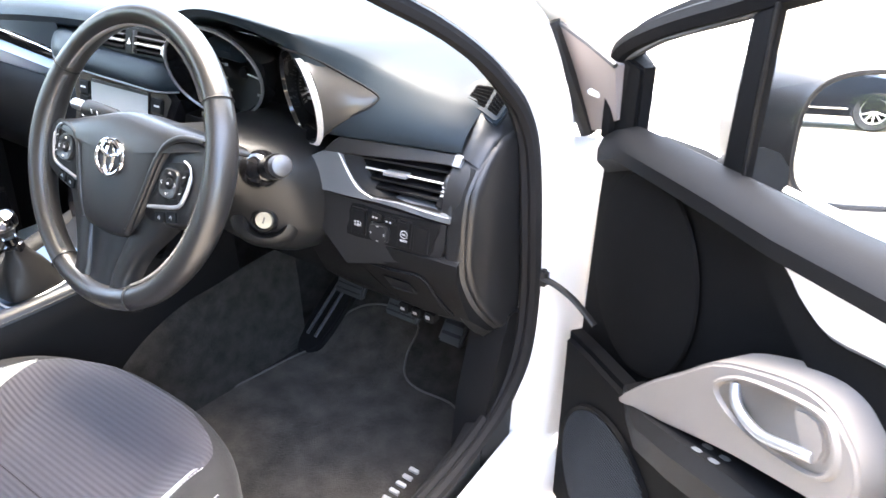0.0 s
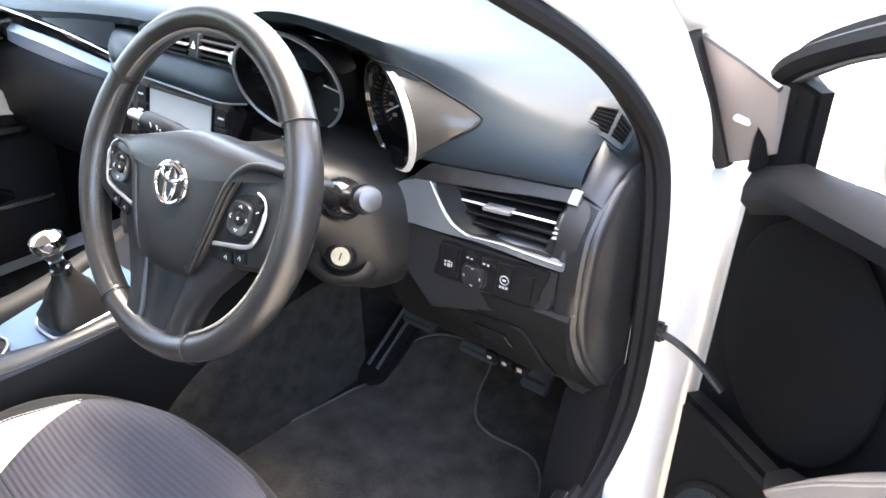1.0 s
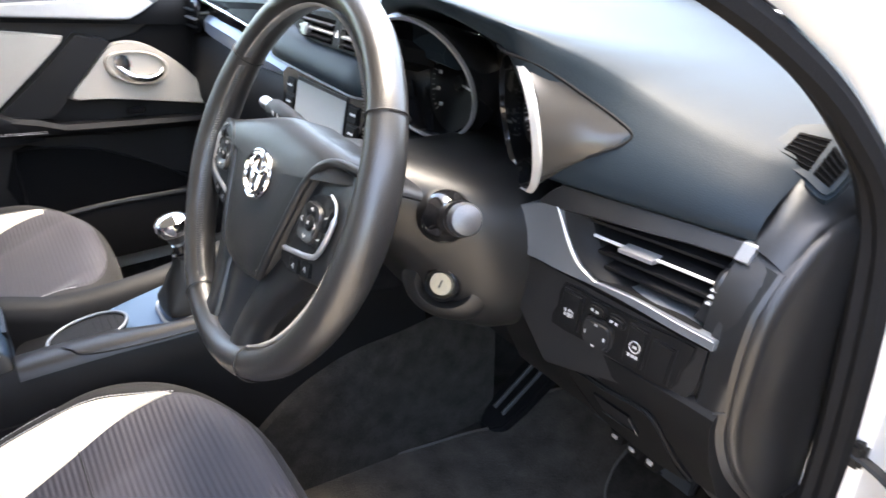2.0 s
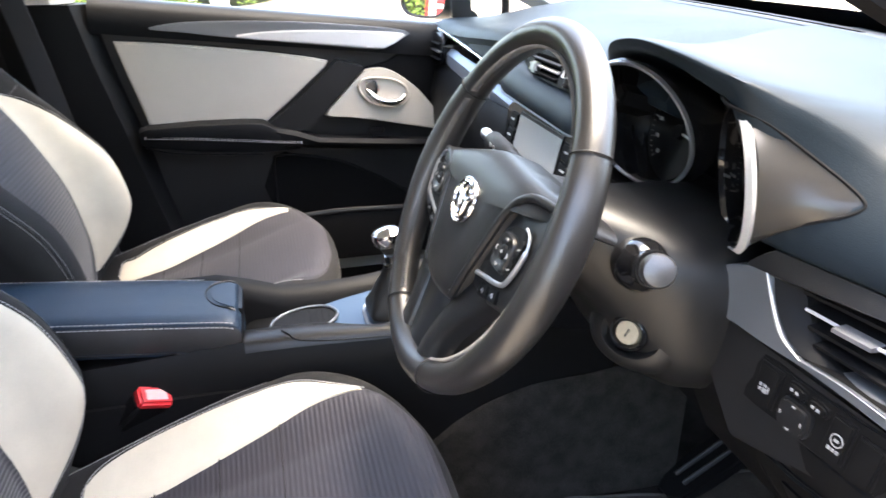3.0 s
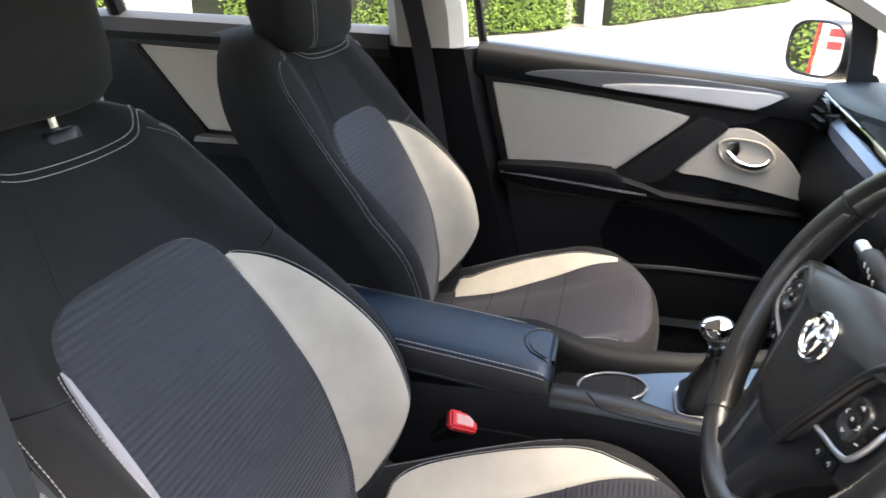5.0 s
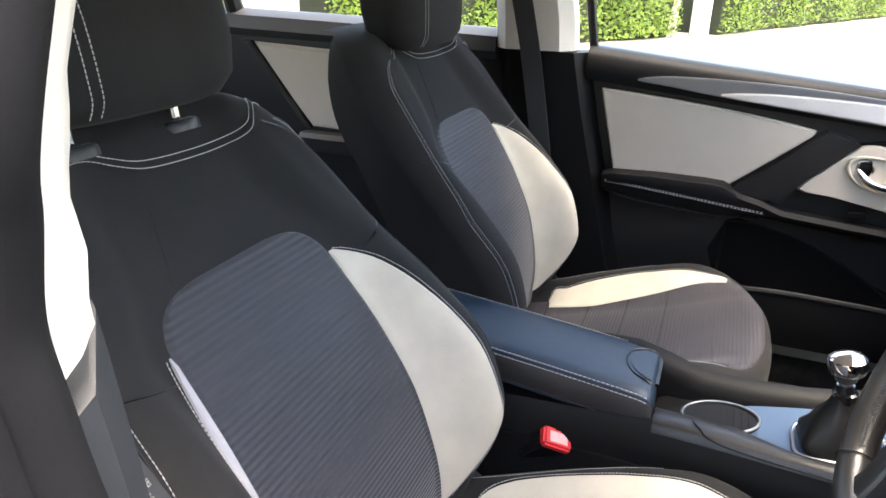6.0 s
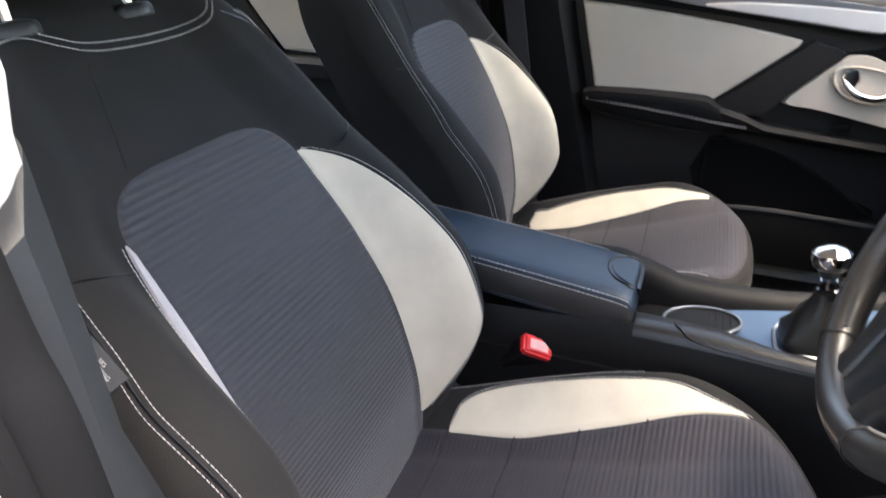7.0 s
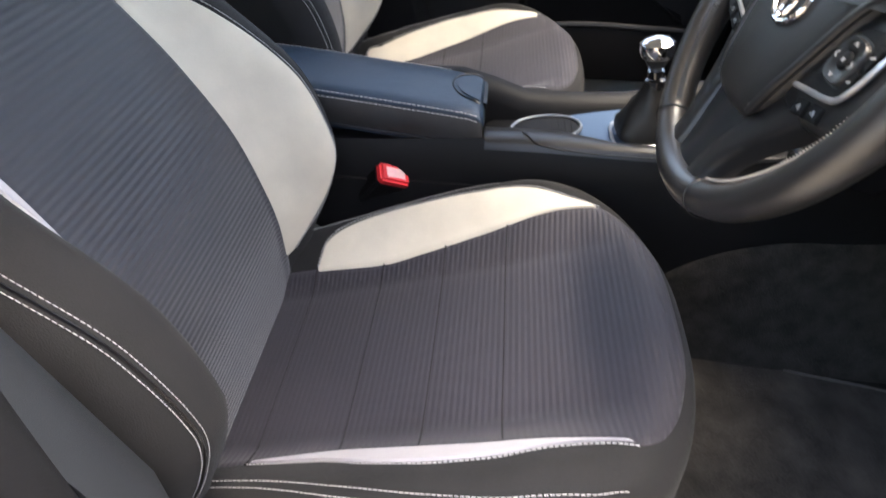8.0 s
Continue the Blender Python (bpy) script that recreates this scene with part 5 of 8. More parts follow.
for a0, b0 in ((0.594, 0.7815), (0.6165, 0.7795)):
    q = part("switch", prism(smooth2([(a0, b0), (a0 + 0.017, b0 - 0.0006), (a0 + 0.018, b0 + 0.0095), (a0 + 0.001, b0 + 0.011)], 3), lambda a, b, c: face(a, b, c - 0.0065), 0.008, 0.002), HARD, dash, "black rounded switch")
    part("switch_mark", prism([(a0 + 0.004, b0 + 0.004), (a0 + 0.007, b0 + 0.004), (a0 + 0.007, b0 + 0.0065), (a0 + 0.004, b0 + 0.0065)], lambda a, b, c: face(a, b, c - 0.0069), 0.002), SWITCHPRINT, q)
    part("switch_mark", prism([(a0 + 0.0095, b0 + 0.0035), (a0 + 0.0125, b0 + 0.0035), (a0 + 0.0125, b0 + 0.006), (a0 + 0.0095, b0 + 0.006)], lambda a, b, c: face(a, b, c - 0.0069), 0.002), SWITCHPRINT, q)
kn = part("mirror_knob", prism(smooth2([(0.595, 0.752), (0.6085, 0.749), (0.622, 0.751), (0.6255, 0.764), (0.622, 0.777), (0.609, 0.779), (0.5955, 0.778), (0.592, 0.765)], 3), lambda a, b, c: face(a, b, c - 0.009), 0.012, 0.003), SOFT, dash, "black mirror adjuster pad")
for dx, dz in ((0.011, 0), (-0.011, 0), (0, 0.011), (0, -0.011)):
    w_, h_ = (0.0008, 0.0018) if dx else (0.0018, 0.0008)
    part("knob_mark", prism([(0.6085 + dx - w_, 0.764 + dz - h_), (0.6085 + dx + w_, 0.764 + dz - h_), (0.6085 + dx + w_, 0.764 + dz + h_), (0.6085 + dx - w_, 0.764 + dz + h_)], lambda a, b, c: face(a, b, c - 0.0094), 0.002), SWITCHPRINT, kn)
# knee panel curving under
kp = []
for x in lin(0.46, 0.735, 12):
    k = step((x - 0.62) / 0.115)
    kp.append([Vector((x, y, z)) for y, z in ((0.645, 0.7475), (0.634 + 0.006 * k, 0.743), (0.6335 + 0.006 * k, 0.725), (0.642 + 0.006 * k, 0.69), (0.668 + 0.008 * k, 0.635), (0.72 + 0.01 * k, 0.585), (0.80, 0.552 - 0.01 * k), (0.95, 0.56), (0.95, 0.75))])
part("knee_panel", loft(kp), HARD, dash, "black lower knee panel")
KY = lambda x, b: spl((0.585, 0.72), (0.635, 0.668), (0.69, 0.642), (0.725, 0.6335))(b) + 0.007 * step((x - 0.62) / 0.115)
part("tray_flap", prism(smooth2([(0.566, 0.702), (0.62, 0.707), (0.672, 0.712), (0.690, 0.690), (0.700, 0.660), (0.708, 0.632), (0.66, 0.625), (0.615, 0.640), (0.588, 0.665)], 3), lambda a, b, c: Vector((a, KY(a, b) + c - 0.005, b)), 0.02, 0.003, 3), HARD, dash, "black coin tray flap")
part("tray_pull", prism([(0.607, 0.690), (0.652, 0.6905), (0.661, 0.672), (0.620, 0.669)], lambda a, b, c: Vector((a, KY(a, b) + c - 0.0058, b)), 0.008), DIAL, dash, "dark finger pull")
part("tray_pull_lip", tube([Vector((a, KY(a, b) - 0.006, b)) for a, b in ((0.617, 0.6705), (0.632, 0.6705), (0.661, 0.672), (0.653, 0.690))], 0.0014, 6), SOFT, dash, "black lip of the finger pull")
for k in range(3):
    q = part("small_switch", box(0.584 + 0.025 * k, 0.602 + 0.025 * k, 0.700, 0.72, 0.580, 0.598, 0.002), HARD, dash, "small black switch under the panel")
    part("switch_mark", box(0.589 + 0.025 * k, 0.596 + 0.025 * k, 0.6985, 0.7005, 0.588, 0.592 + 0.002 * (k == 2), 0.0), DARKTHREAD, q, "pale mark")
# end cap on the door side
capy = spl((0.548, 0.795), (0.555, 0.784), (0.617, 0.720), (0.685, 0.670), (0.738, 0.650), (0.79, 0.650), (0.841, 0.659), (0.871, 0.686))
cap_o = smooth2([(0.796, 0.903), (0.832, 0.885), (0.842, 0.80), (0.842, 0.70), (0.836, 0.60), (0.815, 0.552), (0.788, 0.552), (0.722, 0.615), (0.672, 0.683), (0.652, 0.738), (0.652, 0.79), (0.662, 0.841), (0.692, 0.876), (0.730, 0.899)], 4)
part("end_cap", loft([[Vector((x, 0.755 + (a - 0.755) * k, 0.72 + (b - 0.72) * k)) for a, b in cap_o] for x, k in ((0.70, 1.0), (0.7425, 1.0), (0.7470, 0.985), (0.7495, 0.955), (0.751, 0.90), (0.752, 0.6))]), SOFT, dash, "black oval end cap")
cheek = []
for z in lin(0.550, 0.871, 24):
    yc = capy(z)
    yf = FYX(0.715, z) if z > 0.735 else spl((0.545, 0.76), (0.58, 0.722), (0.62, 0.688), (0.66, 0.663), (0.70, 0.646), (0.735, 0.6435))(z)
    cheek.append([Vector(p) for p in ((0.690, yf + 0.05, z), (0.7085, yf + 0.006, z), (0.7135, yf + 0.0005, z), (0.718, yf, z), (0.728, yf * 0.5 + yc * 0.5 - 0.002, z), (0.737, yc - 0.004, z), (0.741, yc - 0.001, z), (0.7415, yc + 0.004, z), (0.738, yc + 0.012, z))])
part("end_cheek", loft(cheek, cap=False, ring_closed=False), SOFT, dash, "black rounded end of the dashboard")
# panel joint, paler because the glint along it is put into the colour
part("cheek_groove", tube([(0.7085, 0.6435, 0.7345), (0.716, 0.6425, 0.737), (0.728, 0.644, 0.744), (0.739, 0.6475, 0.752)], 0.0013, 6), GREYPLASTIC, dash, "thin joint with its glint painted pale")

# side demister: two slatted openings in one surround, flush with the corner of the pad
DM = facing((0.69, 0.758, 0.9375), (0.30, -0.35, 0.88), (-0.1, 0.98, 0.2))


def dmp(pts):
    return [tuple((DM.inverted() @ Vector(p)).xy) for p in pts]


dsur = part("demister_surround", prism(smooth2(dmp([(0.664, 0.740, 0.937), (0.666, 0.771, 0.948), (0.669, 0.788, 0.954), (0.688, 0.805, 0.955), (0.707, 0.801, 0.946), (0.728, 0.780, 0.931), (0.730, 0.741, 0.915), (0.706, 0.742, 0.922), (0.682, 0.741, 0.931)]), 3), lambda a, b, c: DM @ Vector((a, b, 0.0045 - c)), 0.02, 0.003, 3), PADSKY, dash, "black demister surround")
for quad, count in (([(0.678, 0.749, 0.934), (0.676, 0.779, 0.948), (0.698, 0.790, 0.946), (0.704, 0.752, 0.926)], 6), ([(0.7085, 0.752, 0.926), (0.7035, 0.787, 0.942), (0.722, 0.777, 0.931), (0.7245, 0.750, 0.919)], 5)):
    q = dmp(quad)
    part("demister_hole", prism(q, lambda a, b, c: DM @ Vector((a, b, 0.0050 - c)), 0.004), VOID, dsur, "dark demister opening")
    for k in range(count):
        f = (k + 0.5) / count
        e0 = Vector(q[0]).lerp(Vector(q[1]), f)
        e1 = Vector(q[3]).lerp(Vector(q[2]), f)
        part("slat", tube([DM @ Vector((*e0, 0.0052)), DM @ Vector((*e1, 0.0052))], 0.0009, 5), DOORBLACK, dsur, "black slat")
strip_x = lin(-0.60, 0.24, 24)
dst = part("windscreen_vent", loft([[Vector((x, 1.030, topz(x) + 0.0005)), Vector((x, 1.036, topz(x) + 0.0030)), Vector((x, 1.076, topz(x) + 0.0020)), Vector((x, 1.080, topz(x) - 0.004))] for x in strip_x], cap=False, ring_closed=False), SOFT, dash, "black windscreen demister strip")
part("vent_slot", loft([[Vector((x, 1.046, topz(x) + 0.0034)), Vector((x, 1.056, topz(x) + 0.0032)), Vector((x, 1.056, topz(x) + 0.0010)), Vector((x, 1.046, topz(x) + 0.0010))] for x in strip_x[2:-2]]), VOID, dst, "dark demister slot")
# centre stack
CM = facing((0.070, 0.600, 0.852), (0, -0.975, 0.22))
ct = lambda a, b, c: CM @ Vector((a, b, -c))
stack = part("centre_panel", prism(smooth2([(-0.135, 0.058), (0.130, 0.058), (0.128, 0.0), (0.115, -0.10), (0.10, -0.24), (-0.17, -0.24), (-0.16, -0.10), (-0.140, 0.0)], 3), ct, 0.12, 0.008), GLOSS, dash, "piano black centre stack")
part("screen", prism([(-0.084, 0.048), (0.084, 0.048), (0.084, -0.062), (-0.084, -0.062)], lambda a, b, c: ct(a, b, c - 0.002), 0.006, 0.002), DIAL, stack, "black glass round the display")
part("display", prism([(-0.080, 0.041), (0.080, 0.041), (0.080, -0.052), (-0.080, -0.052)], lambda a, b, c: ct(a, b, c - 0.0030), 0.004), SCREENGLARE, stack, "display with pale glare painted in")
for sg in (1, -1):
    for k in range(4):
        bt = part("screen_button", prism([(sg * 0.088, 0.040 - 0.0255 * k), (sg * 0.118, 0.040 - 0.0255 * k), (sg * 0.117, 0.0165 - 0.0255 * k), (sg * 0.088, 0.0165 - 0.0255 * k)], lambda a, b, c: ct(a, b, c - 0.0035), 0.006, 0.002), HARD, stack, "black screen button")
        part("button_mark", prism([(sg * 0.098, 0.030 - 0.0255 * k), (sg * 0.112, 0.030 - 0.0255 * k), (sg * 0.112, 0.027 - 0.0255 * k), (sg * 0.098, 0.027 - 0.0255 * k)], lambda a, b, c: ct(a, b, c - 0.0040), 0.002), PALEPRINT, bt)
for sg in (1, -1):
    part("temperature_knob", revolve([(0.0005, 0.018), (0.018, 0.018), (0.020, 0.014), (0.022, 0.0), (0.0005, 0.0)], CM @ pose(sg * 0.075, -0.12, 0.0), 32), DARKSILVER, stack, "grey heater knob")
for k in range(5):
    part("heater_button", prism([(-0.045 + 0.019 * k, -0.108), (-0.029 + 0.019 * k, -0.108), (-0.029 + 0.019 * k, -0.128), (-0.045 + 0.019 * k, -0.128)], lambda a, b, c: ct(a, b, c - 0.004), 0.006, 0.002), HARD, stack)
# broad soft bridge between the centre vents and the screen
end_y = lambda x: 0.04 * (max(0, x - 0.17) / 0.06) ** 2 + 0.03 * (max(0, -0.06 - x) / 0.10) ** 2
bridge = [[Vector((x, y + end_y(x), z - 0.03 * (x - 0.1))) for y, z in ((0.66, 0.957), (0.632, 0.9565), (0.620, 0.953), (0.610, 0.945), (0.603, 0.935), (0.599, 0.925), (0.598, 0.917), (0.600, 0.9105), (0.615, 0.909), (0.66, 0.909))] for x in lin(-0.16, 0.225, 24)]
part("centre_bridge", loft(bridge), PADSKY, dash, "smooth soft bridge under the centre vents")
part("bridge_line", tube([Vector((x, 0.5995 + end_y(x), 0.9085 - 0.03 * (x - 0.1))) for x in lin(-0.155, 0.215, 24)], 0.0016, 8), DARKSILVER, dash, "thin satin line under the bridge")
# centre vents and hazard switch
CV = facing((0.112, 0.624, 0.972), (0, -0.96, 0.28))
cv = lambda a, b, c: CV @ Vector((a, b, -c))
cvent = part("centre_vents", prism(smooth2([(-0.132, 0.021), (0.132, 0.021), (0.126, -0.018), (-0.126, -0.018)], 3), cv, 0.05, 0.003), HARD, dash, "black centre vents")
for sg in (1, -1):
    part("vent_opening", prism([(sg * 0.014, 0.017), (sg * 0.122, 0.017), (sg * 0.117, -0.0155), (sg * 0.014, -0.0155)], lambda a, b, c: cv(a, b, c - 0.001), 0.004), VOID, cvent)
    for k in range(3):
        part("slat", turned(box(-0.051, 0.051, -0.0012, 0.0012, -0.008, 0.005, 0.0), CV @ pose(sg * 0.067, -0.0095 + 0.0095 * k, 0.003, 20)), BRIGHTSATIN if k == 1 else HARD, cvent, "silver vent slat" if k == 1 else "black vent slat")
    part("vent_tab", turned(box(-0.010, 0.010, -0.009, 0.008, -0.004, 0.009, 0.003), CV @ pose(sg * 0.098, -0.004, 0.003)), SILVER, cvent, "silver vent tab")
hz = part("hazard_switch", prism([(-0.012, 0.018), (0.009, 0.018), (0.009, -0.0165), (-0.012, -0.0165)], lambda a, b, c: cv(a, b, c - 0.006), 0.008, 0.002), HARD, dash, "black hazard switch")
part("hazard_side", prism([(0.0095, 0.018), (0.0135, 0.018), (0.0135, -0.0165), (0.0095, -0.0165)], lambda a, b, c: cv(a, b, c - 0.007), 0.01, 0.001), GREYPLASTIC, hz, "grey divider beside the switch")
part("hazard_mark", prism([(-0.005, -0.004), (0.005, -0.004), (0.0, 0.006)], lambda a, b, c: cv(a, b, c - 0.0065), 0.002), PALEPRINT, hz, "white warning triangle")
# passenger side
part("pad_apron", loft([[Vector((x, lipy(x) + 0.012, lipz(x) - 0.016)), Vector((x, lipy(x) + 0.004, lipz(x) - 0.020)), Vector((x, cy_ + 0.002, cz_ + 0.004)), Vector((x, cy_ + 0.014, cz_ - 0.002))] for x, cy_, cz_ in ((-0.72, 0.648, 0.952), (-0.60, 0.637, 0.952), (-0.5, 0.632, 0.950), (-0.4, 0.632, 0.944), (-0.3, 0.634, 0.935), (-0.22, 0.637, 0.924), (-0.15, 0.640, 0.912))], cap=False, ring_closed=False), PADSKY, dash, "black front of the pad above the chrome line")
pt = []
for x, z0, z1, y in ((-0.70, 0.915, 0.875, 0.665), (-0.55, 0.918, 0.868, 0.650), (-0.40, 0.912, 0.862, 0.645), (-0.25, 0.900, 0.858, 0.645), (-0.14, 0.888, 0.860, 0.65)):
    pt.append([Vector((x, y, z0)), Vector((x, y - 0.012, z0 - 0.012)), Vector((x, y - 0.010, z1 + 0.01)), Vector((x, y + 0.004, z1)), Vector((x, y + 0.04, z1)), Vector((x, y + 0.04, z0))])
part("passenger_trim", loft(pt), PALESATIN, dash, "pale blue-grey satin passenger trim")
part("passenger_trim_edge", tube(curve([(-0.69, 0.645, 0.952), (-0.5, 0.632, 0.950), (-0.3, 0.634, 0.935), (-0.15, 0.640, 0.912)], 6), 0.0025, 8), CHROME, dash, "thin chrome line")
ins = []
for x, z0, z1, y in ((-0.72, 0.955, 0.905, 0.66), (-0.5, 0.955, 0.905, 0.645), (-0.25, 0.945, 0.895, 0.645), (-0.13, 0.93, 0.885, 0.65)):
    ins.append([Vector((x, y, z0)), Vector((x, y + 0.008, (z0 + z1) / 2)), Vector((x, y, z1)), Vector((x, y + 0.05, z1)), Vector((x, y + 0.05, z0))])
part("passenger_inlay", loft(ins), GLOSS, dash, "piano black inlay")
pv = part("passenger_vent", prism(smooth2([(-0.72, 0.945), (-0.615, 0.945), (-0.60, 0.905), (-0.63, 0.875), (-0.71, 0.875)], 3), lambda a, b, c: Vector((a, 0.632 + c, b)), 0.04, 0.005), GLOSS, dash, "black passenger vent")
for k in range(3):
    part("slat", box(-0.705, -0.62, 0.626, 0.636, 0.886 + 0.018 * k, 0.889 + 0.018 * k, 0.001), SILVER if k == 1 else HARD, pv, "vent slat")
gb = []
for x in lin(-0.75, -0.12, 8):
    gb.append([Vector((x, y, z)) for y, z in ((0.66, 0.88), (0.640, 0.86), (0.628, 0.80), (0.632, 0.72), (0.66, 0.66), (0.73, 0.62), (0.9, 0.60), (0.9, 0.88))])
part("glovebox", loft(gb), HARD, dash, "black glovebox front")
part("driver_lower_centre", box(0.13, 0.48, 0.70, 0.9, 0.60, 0.87, 0.01), HARD, dash, "black underside of the dashboard")

# ---- footwell ----
matpts = smooth2([(0.15, 0.40), (0.152, 0.55), (0.178, 0.68), (0.200, 0.80), (0.230, 0.865), (0.232, 0.95), (0.30, 0.99), (0.41, 0.985), (0.43, 0.92), (0.455, 0.875), (0.50, 0.858), (0.600, 0.855), (0.655, 0.775), (0.682, 0.66), (0.688, 0.50), (0.67, 0.36), (0.40, 0.33), (0.18, 0.34)], 5)
fm = thing("floor_mat", (0.42, 0.6, 0.25), "black carpet floor mat with stitched edging", "floor mat")
FZ = lambda y: fl(y) + 0.012


def mat_z(a, b, c):
    return Vector((a, b, FZ(b) + 0.003 * math.sin(14 * a + 3) * math.sin(9 * b) - c))


bm = bmesh.new()
top = [bm.verts.new(mat_z(a, b, 0)) for a, b in matpts]
f = bm.faces.new(top)
bmesh.ops.triangulate(bm, faces=[f])
bmesh.ops.subdivide_edges(bm, edges=bm.edges[:], cuts=3, use_grid_fill=True)
for v in bm.verts:
    v.co.z = mat_z(v.co.x, v.co.y, 0).z
part("carpet", bm, MAT, fm, "black carpet pile")
part("edging", tube([mat_z(a, b, -0.001) for a, b in matpts], 0.0024, 6, closed=True), EDGING, fm, "dark stitched edging")
for k in range(7):
    yk = 0.556 + 0.0195 * k
    part("embroidered_bar", box(0.6145, 0.634, yk, yk + 0.0085, FZ(yk) - 0.001, FZ(yk) + 0.0050, 0.001, 1), THREAD, fm, "pale embroidered bar")
fr = thing("foot_rest", (0.22, 0.87, 0.3), "black plastic foot rest on the carpet", "foot rest")
part("plate", prism(smooth2([(-0.03, -0.10), (0.03, -0.10), (0.032, 0.11), (-0.032, 0.11)], 3), lambda a, b, c: Vector((0.215 + a + 0.1 * b, 0.91 + b * 0.72, 0.335 + b * 0.62 - c)), 0.02, 0.004), HARD, fr)
for k in (-0.012, 0.012):
    part("rib", tube([Vector((0.215 + k - 0.008, 0.91 - 0.06, 0.335 - 0.052 + 0.004)), Vector((0.215 + k + 0.008, 0.91 + 0.065, 0.335 + 0.060))], 0.004, 6), GREYPLASTIC, fr, "grey raised rib")


def pedal(name, x, y, z, w, h, tilt, label):
    p = thing(name, (x, y, z), label, "pedal")
    part("pad", turned(box(-w / 2, w / 2, -0.008, 0.008, -h / 2, h / 2, 0.004), pose(x, y, z, tilt)), GREYPLASTIC, p, "worn ribbed rubber pad")
    for k in range(4):
        part("tread", turned(box(-w / 2 + 0.006, w / 2 - 0.006, -0.011, -0.007, -h / 2 + h * (k + 0.7) / 4.6, -h / 2 + h * (k + 1.0) / 4.6, 0.001), pose(x, y, z, tilt)), RUBBER, p)
    part("arm", tube(curve([(x, y + 0.01, z + h * 0.3), (x, y + 0.05, z + 0.10), (x, y + 0.10, z + 0.24)], 4), 0.008, 8), STEEL, p, "dark steel pedal arm")


pedal("clutch_pedal", 0.321, 0.880, 0.452, 0.075, 0.055, -35, "black clutch pedal hanging over the mat")
pedal("brake_pedal", 0.460, 0.880, 0.446, 0.080, 0.055, -35, "black brake pedal hanging over the mat")
pedal("accelerator_pedal", 0.588, 0.880, 0.462, 0.052, 0.10, -40, "black accelerator pedal beside the kick panel")

# ---- centre console ----
con = thing("centre_console", (0.02, 0.2, 0.3), "black centre console with silver gear plate", "centre console")
railz = spl((-0.35, 0.565), (0.0, 0.578), (0.20, 0.596), (0.45, 0.618), (0.70, 0.665))
for sg, x0 in ((1, 0.0), (-1, 0.0)):
    rings = []
    for y in lin(-0.35, 0.72, 22):
        xo = spl((-0.35, 0.070), (0.1, 0.072), (0.22, 0.088), (0.45, 0.130), (0.72, 0.150))(y) if sg > 0 else spl((-0.35, 0.10), (0.22, 0.105), (0.45, 0.13), (0.72, 0.15))(y)
        zt = railz(y) if sg > 0 else spl((-0.35, 0.60), (0.10, 0.630), (0.14, 0.626), (0.18, 0.604), (0.24, 0.594), (0.36, 0.592), (0.50, 0.612), (0.72, 0.668))(y)
        wi = spl((-0.35, 0.04), (0.15, 0.056), (0.26, 0.054), (0.34, 0.032), (0.72, 0.04))(y) if sg > 0 else 0.036
        rings.append([Vector((sg * a + 0.0, y, z)) for a, z in ((xo + 0.01, 0.27), (xo + 0.012, zt - 0.05), (xo + 0.004, zt - 0.012), (xo - 0.006, zt), (xo - wi + 0.014, zt - 0.001), (xo - wi, zt - 0.012), (xo - wi - 0.006, zt - 0.03), (xo - wi - 0.006, 0.27))])
    part("side_wall", loft(rings), HARD, con, "black console side")
part("rail_joint", tube(curve([(0.060, 0.205, 0.5995), (0.076, 0.215, 0.600), (0.094, 0.235, 0.596), (0.112, 0.32, 0.597), (0.136, 0.45, 0.611), (0.150, 0.62, 0.640)], 6), 0.0012, 6), DIAL, con, "dark joint in the console rail")
cf = []
for y in lin(0.34, 0.86, 22):
    xo = spl((-0.35, 0.070), (0.1, 0.072), (0.22, 0.088), (0.45, 0.130), (0.72, 0.150), (0.9, 0.155))(y)
    zt = spl((0.34, 0.30), (0.42, 0.40), (0.52, 0.475), (0.62, 0.50), (0.86, 0.52))(y)
    cf.append([Vector((xo + 0.012 + 0.002 * math.sin(40 * y), y, zt)), Vector((xo + 0.018, y, zt - 0.01)), Vector((xo + 0.020 + 0.004 * math.sin(23 * y), y, 0.5 * zt + 0.13)), Vector((xo + 0.024, y, 0.280)), Vector((xo + 0.028, y, 0.254))])
part("carpet_flank", loft(cf, cap=False, ring_closed=False), CARPET, con, "dark carpet on the flank of the console")
rt = []
for y in lin(0.150, 0.71, 16):
    xo, zt = spl((-0.35, 0.070), (0.1, 0.072), (0.22, 0.088), (0.45, 0.130), (0.72, 0.150))(y), railz(y)
    wi = spl((-0.35, 0.04), (0.15, 0.056), (0.26, 0.054), (0.34, 0.032), (0.72, 0.04))(y)
    rt.append([Vector((a, y, z)) for a, z in ((xo + 0.0055, zt - 0.013), (xo + 0.002, zt - 0.004), (xo - 0.006, zt + 0.0012), (xo - wi + 0.014, zt + 0.0004), (xo - wi + 0.002, zt - 0.008))])
part("rail_top", loft(rt, cap=False, ring_closed=False), SOFT, con, "black satin rail top")
tunnel = [[Vector((x, y, z)) for x, z in ((-0.10, 0.26), (-0.09, h), (0.09, h), (0.10, 0.26))] for y, h in ((-0.35, 0.52), (0.14, 0.52), (0.2, 0.545), (0.45, 0.57), (0.55, 0.63), (0.72, 0.68))]
part("console_top", loft(tunnel), HARD, con, "black console tray")
GP = lambda a, b, c: Vector((a, b, 0.566 + 0.12 * (b - 0.2) - c))
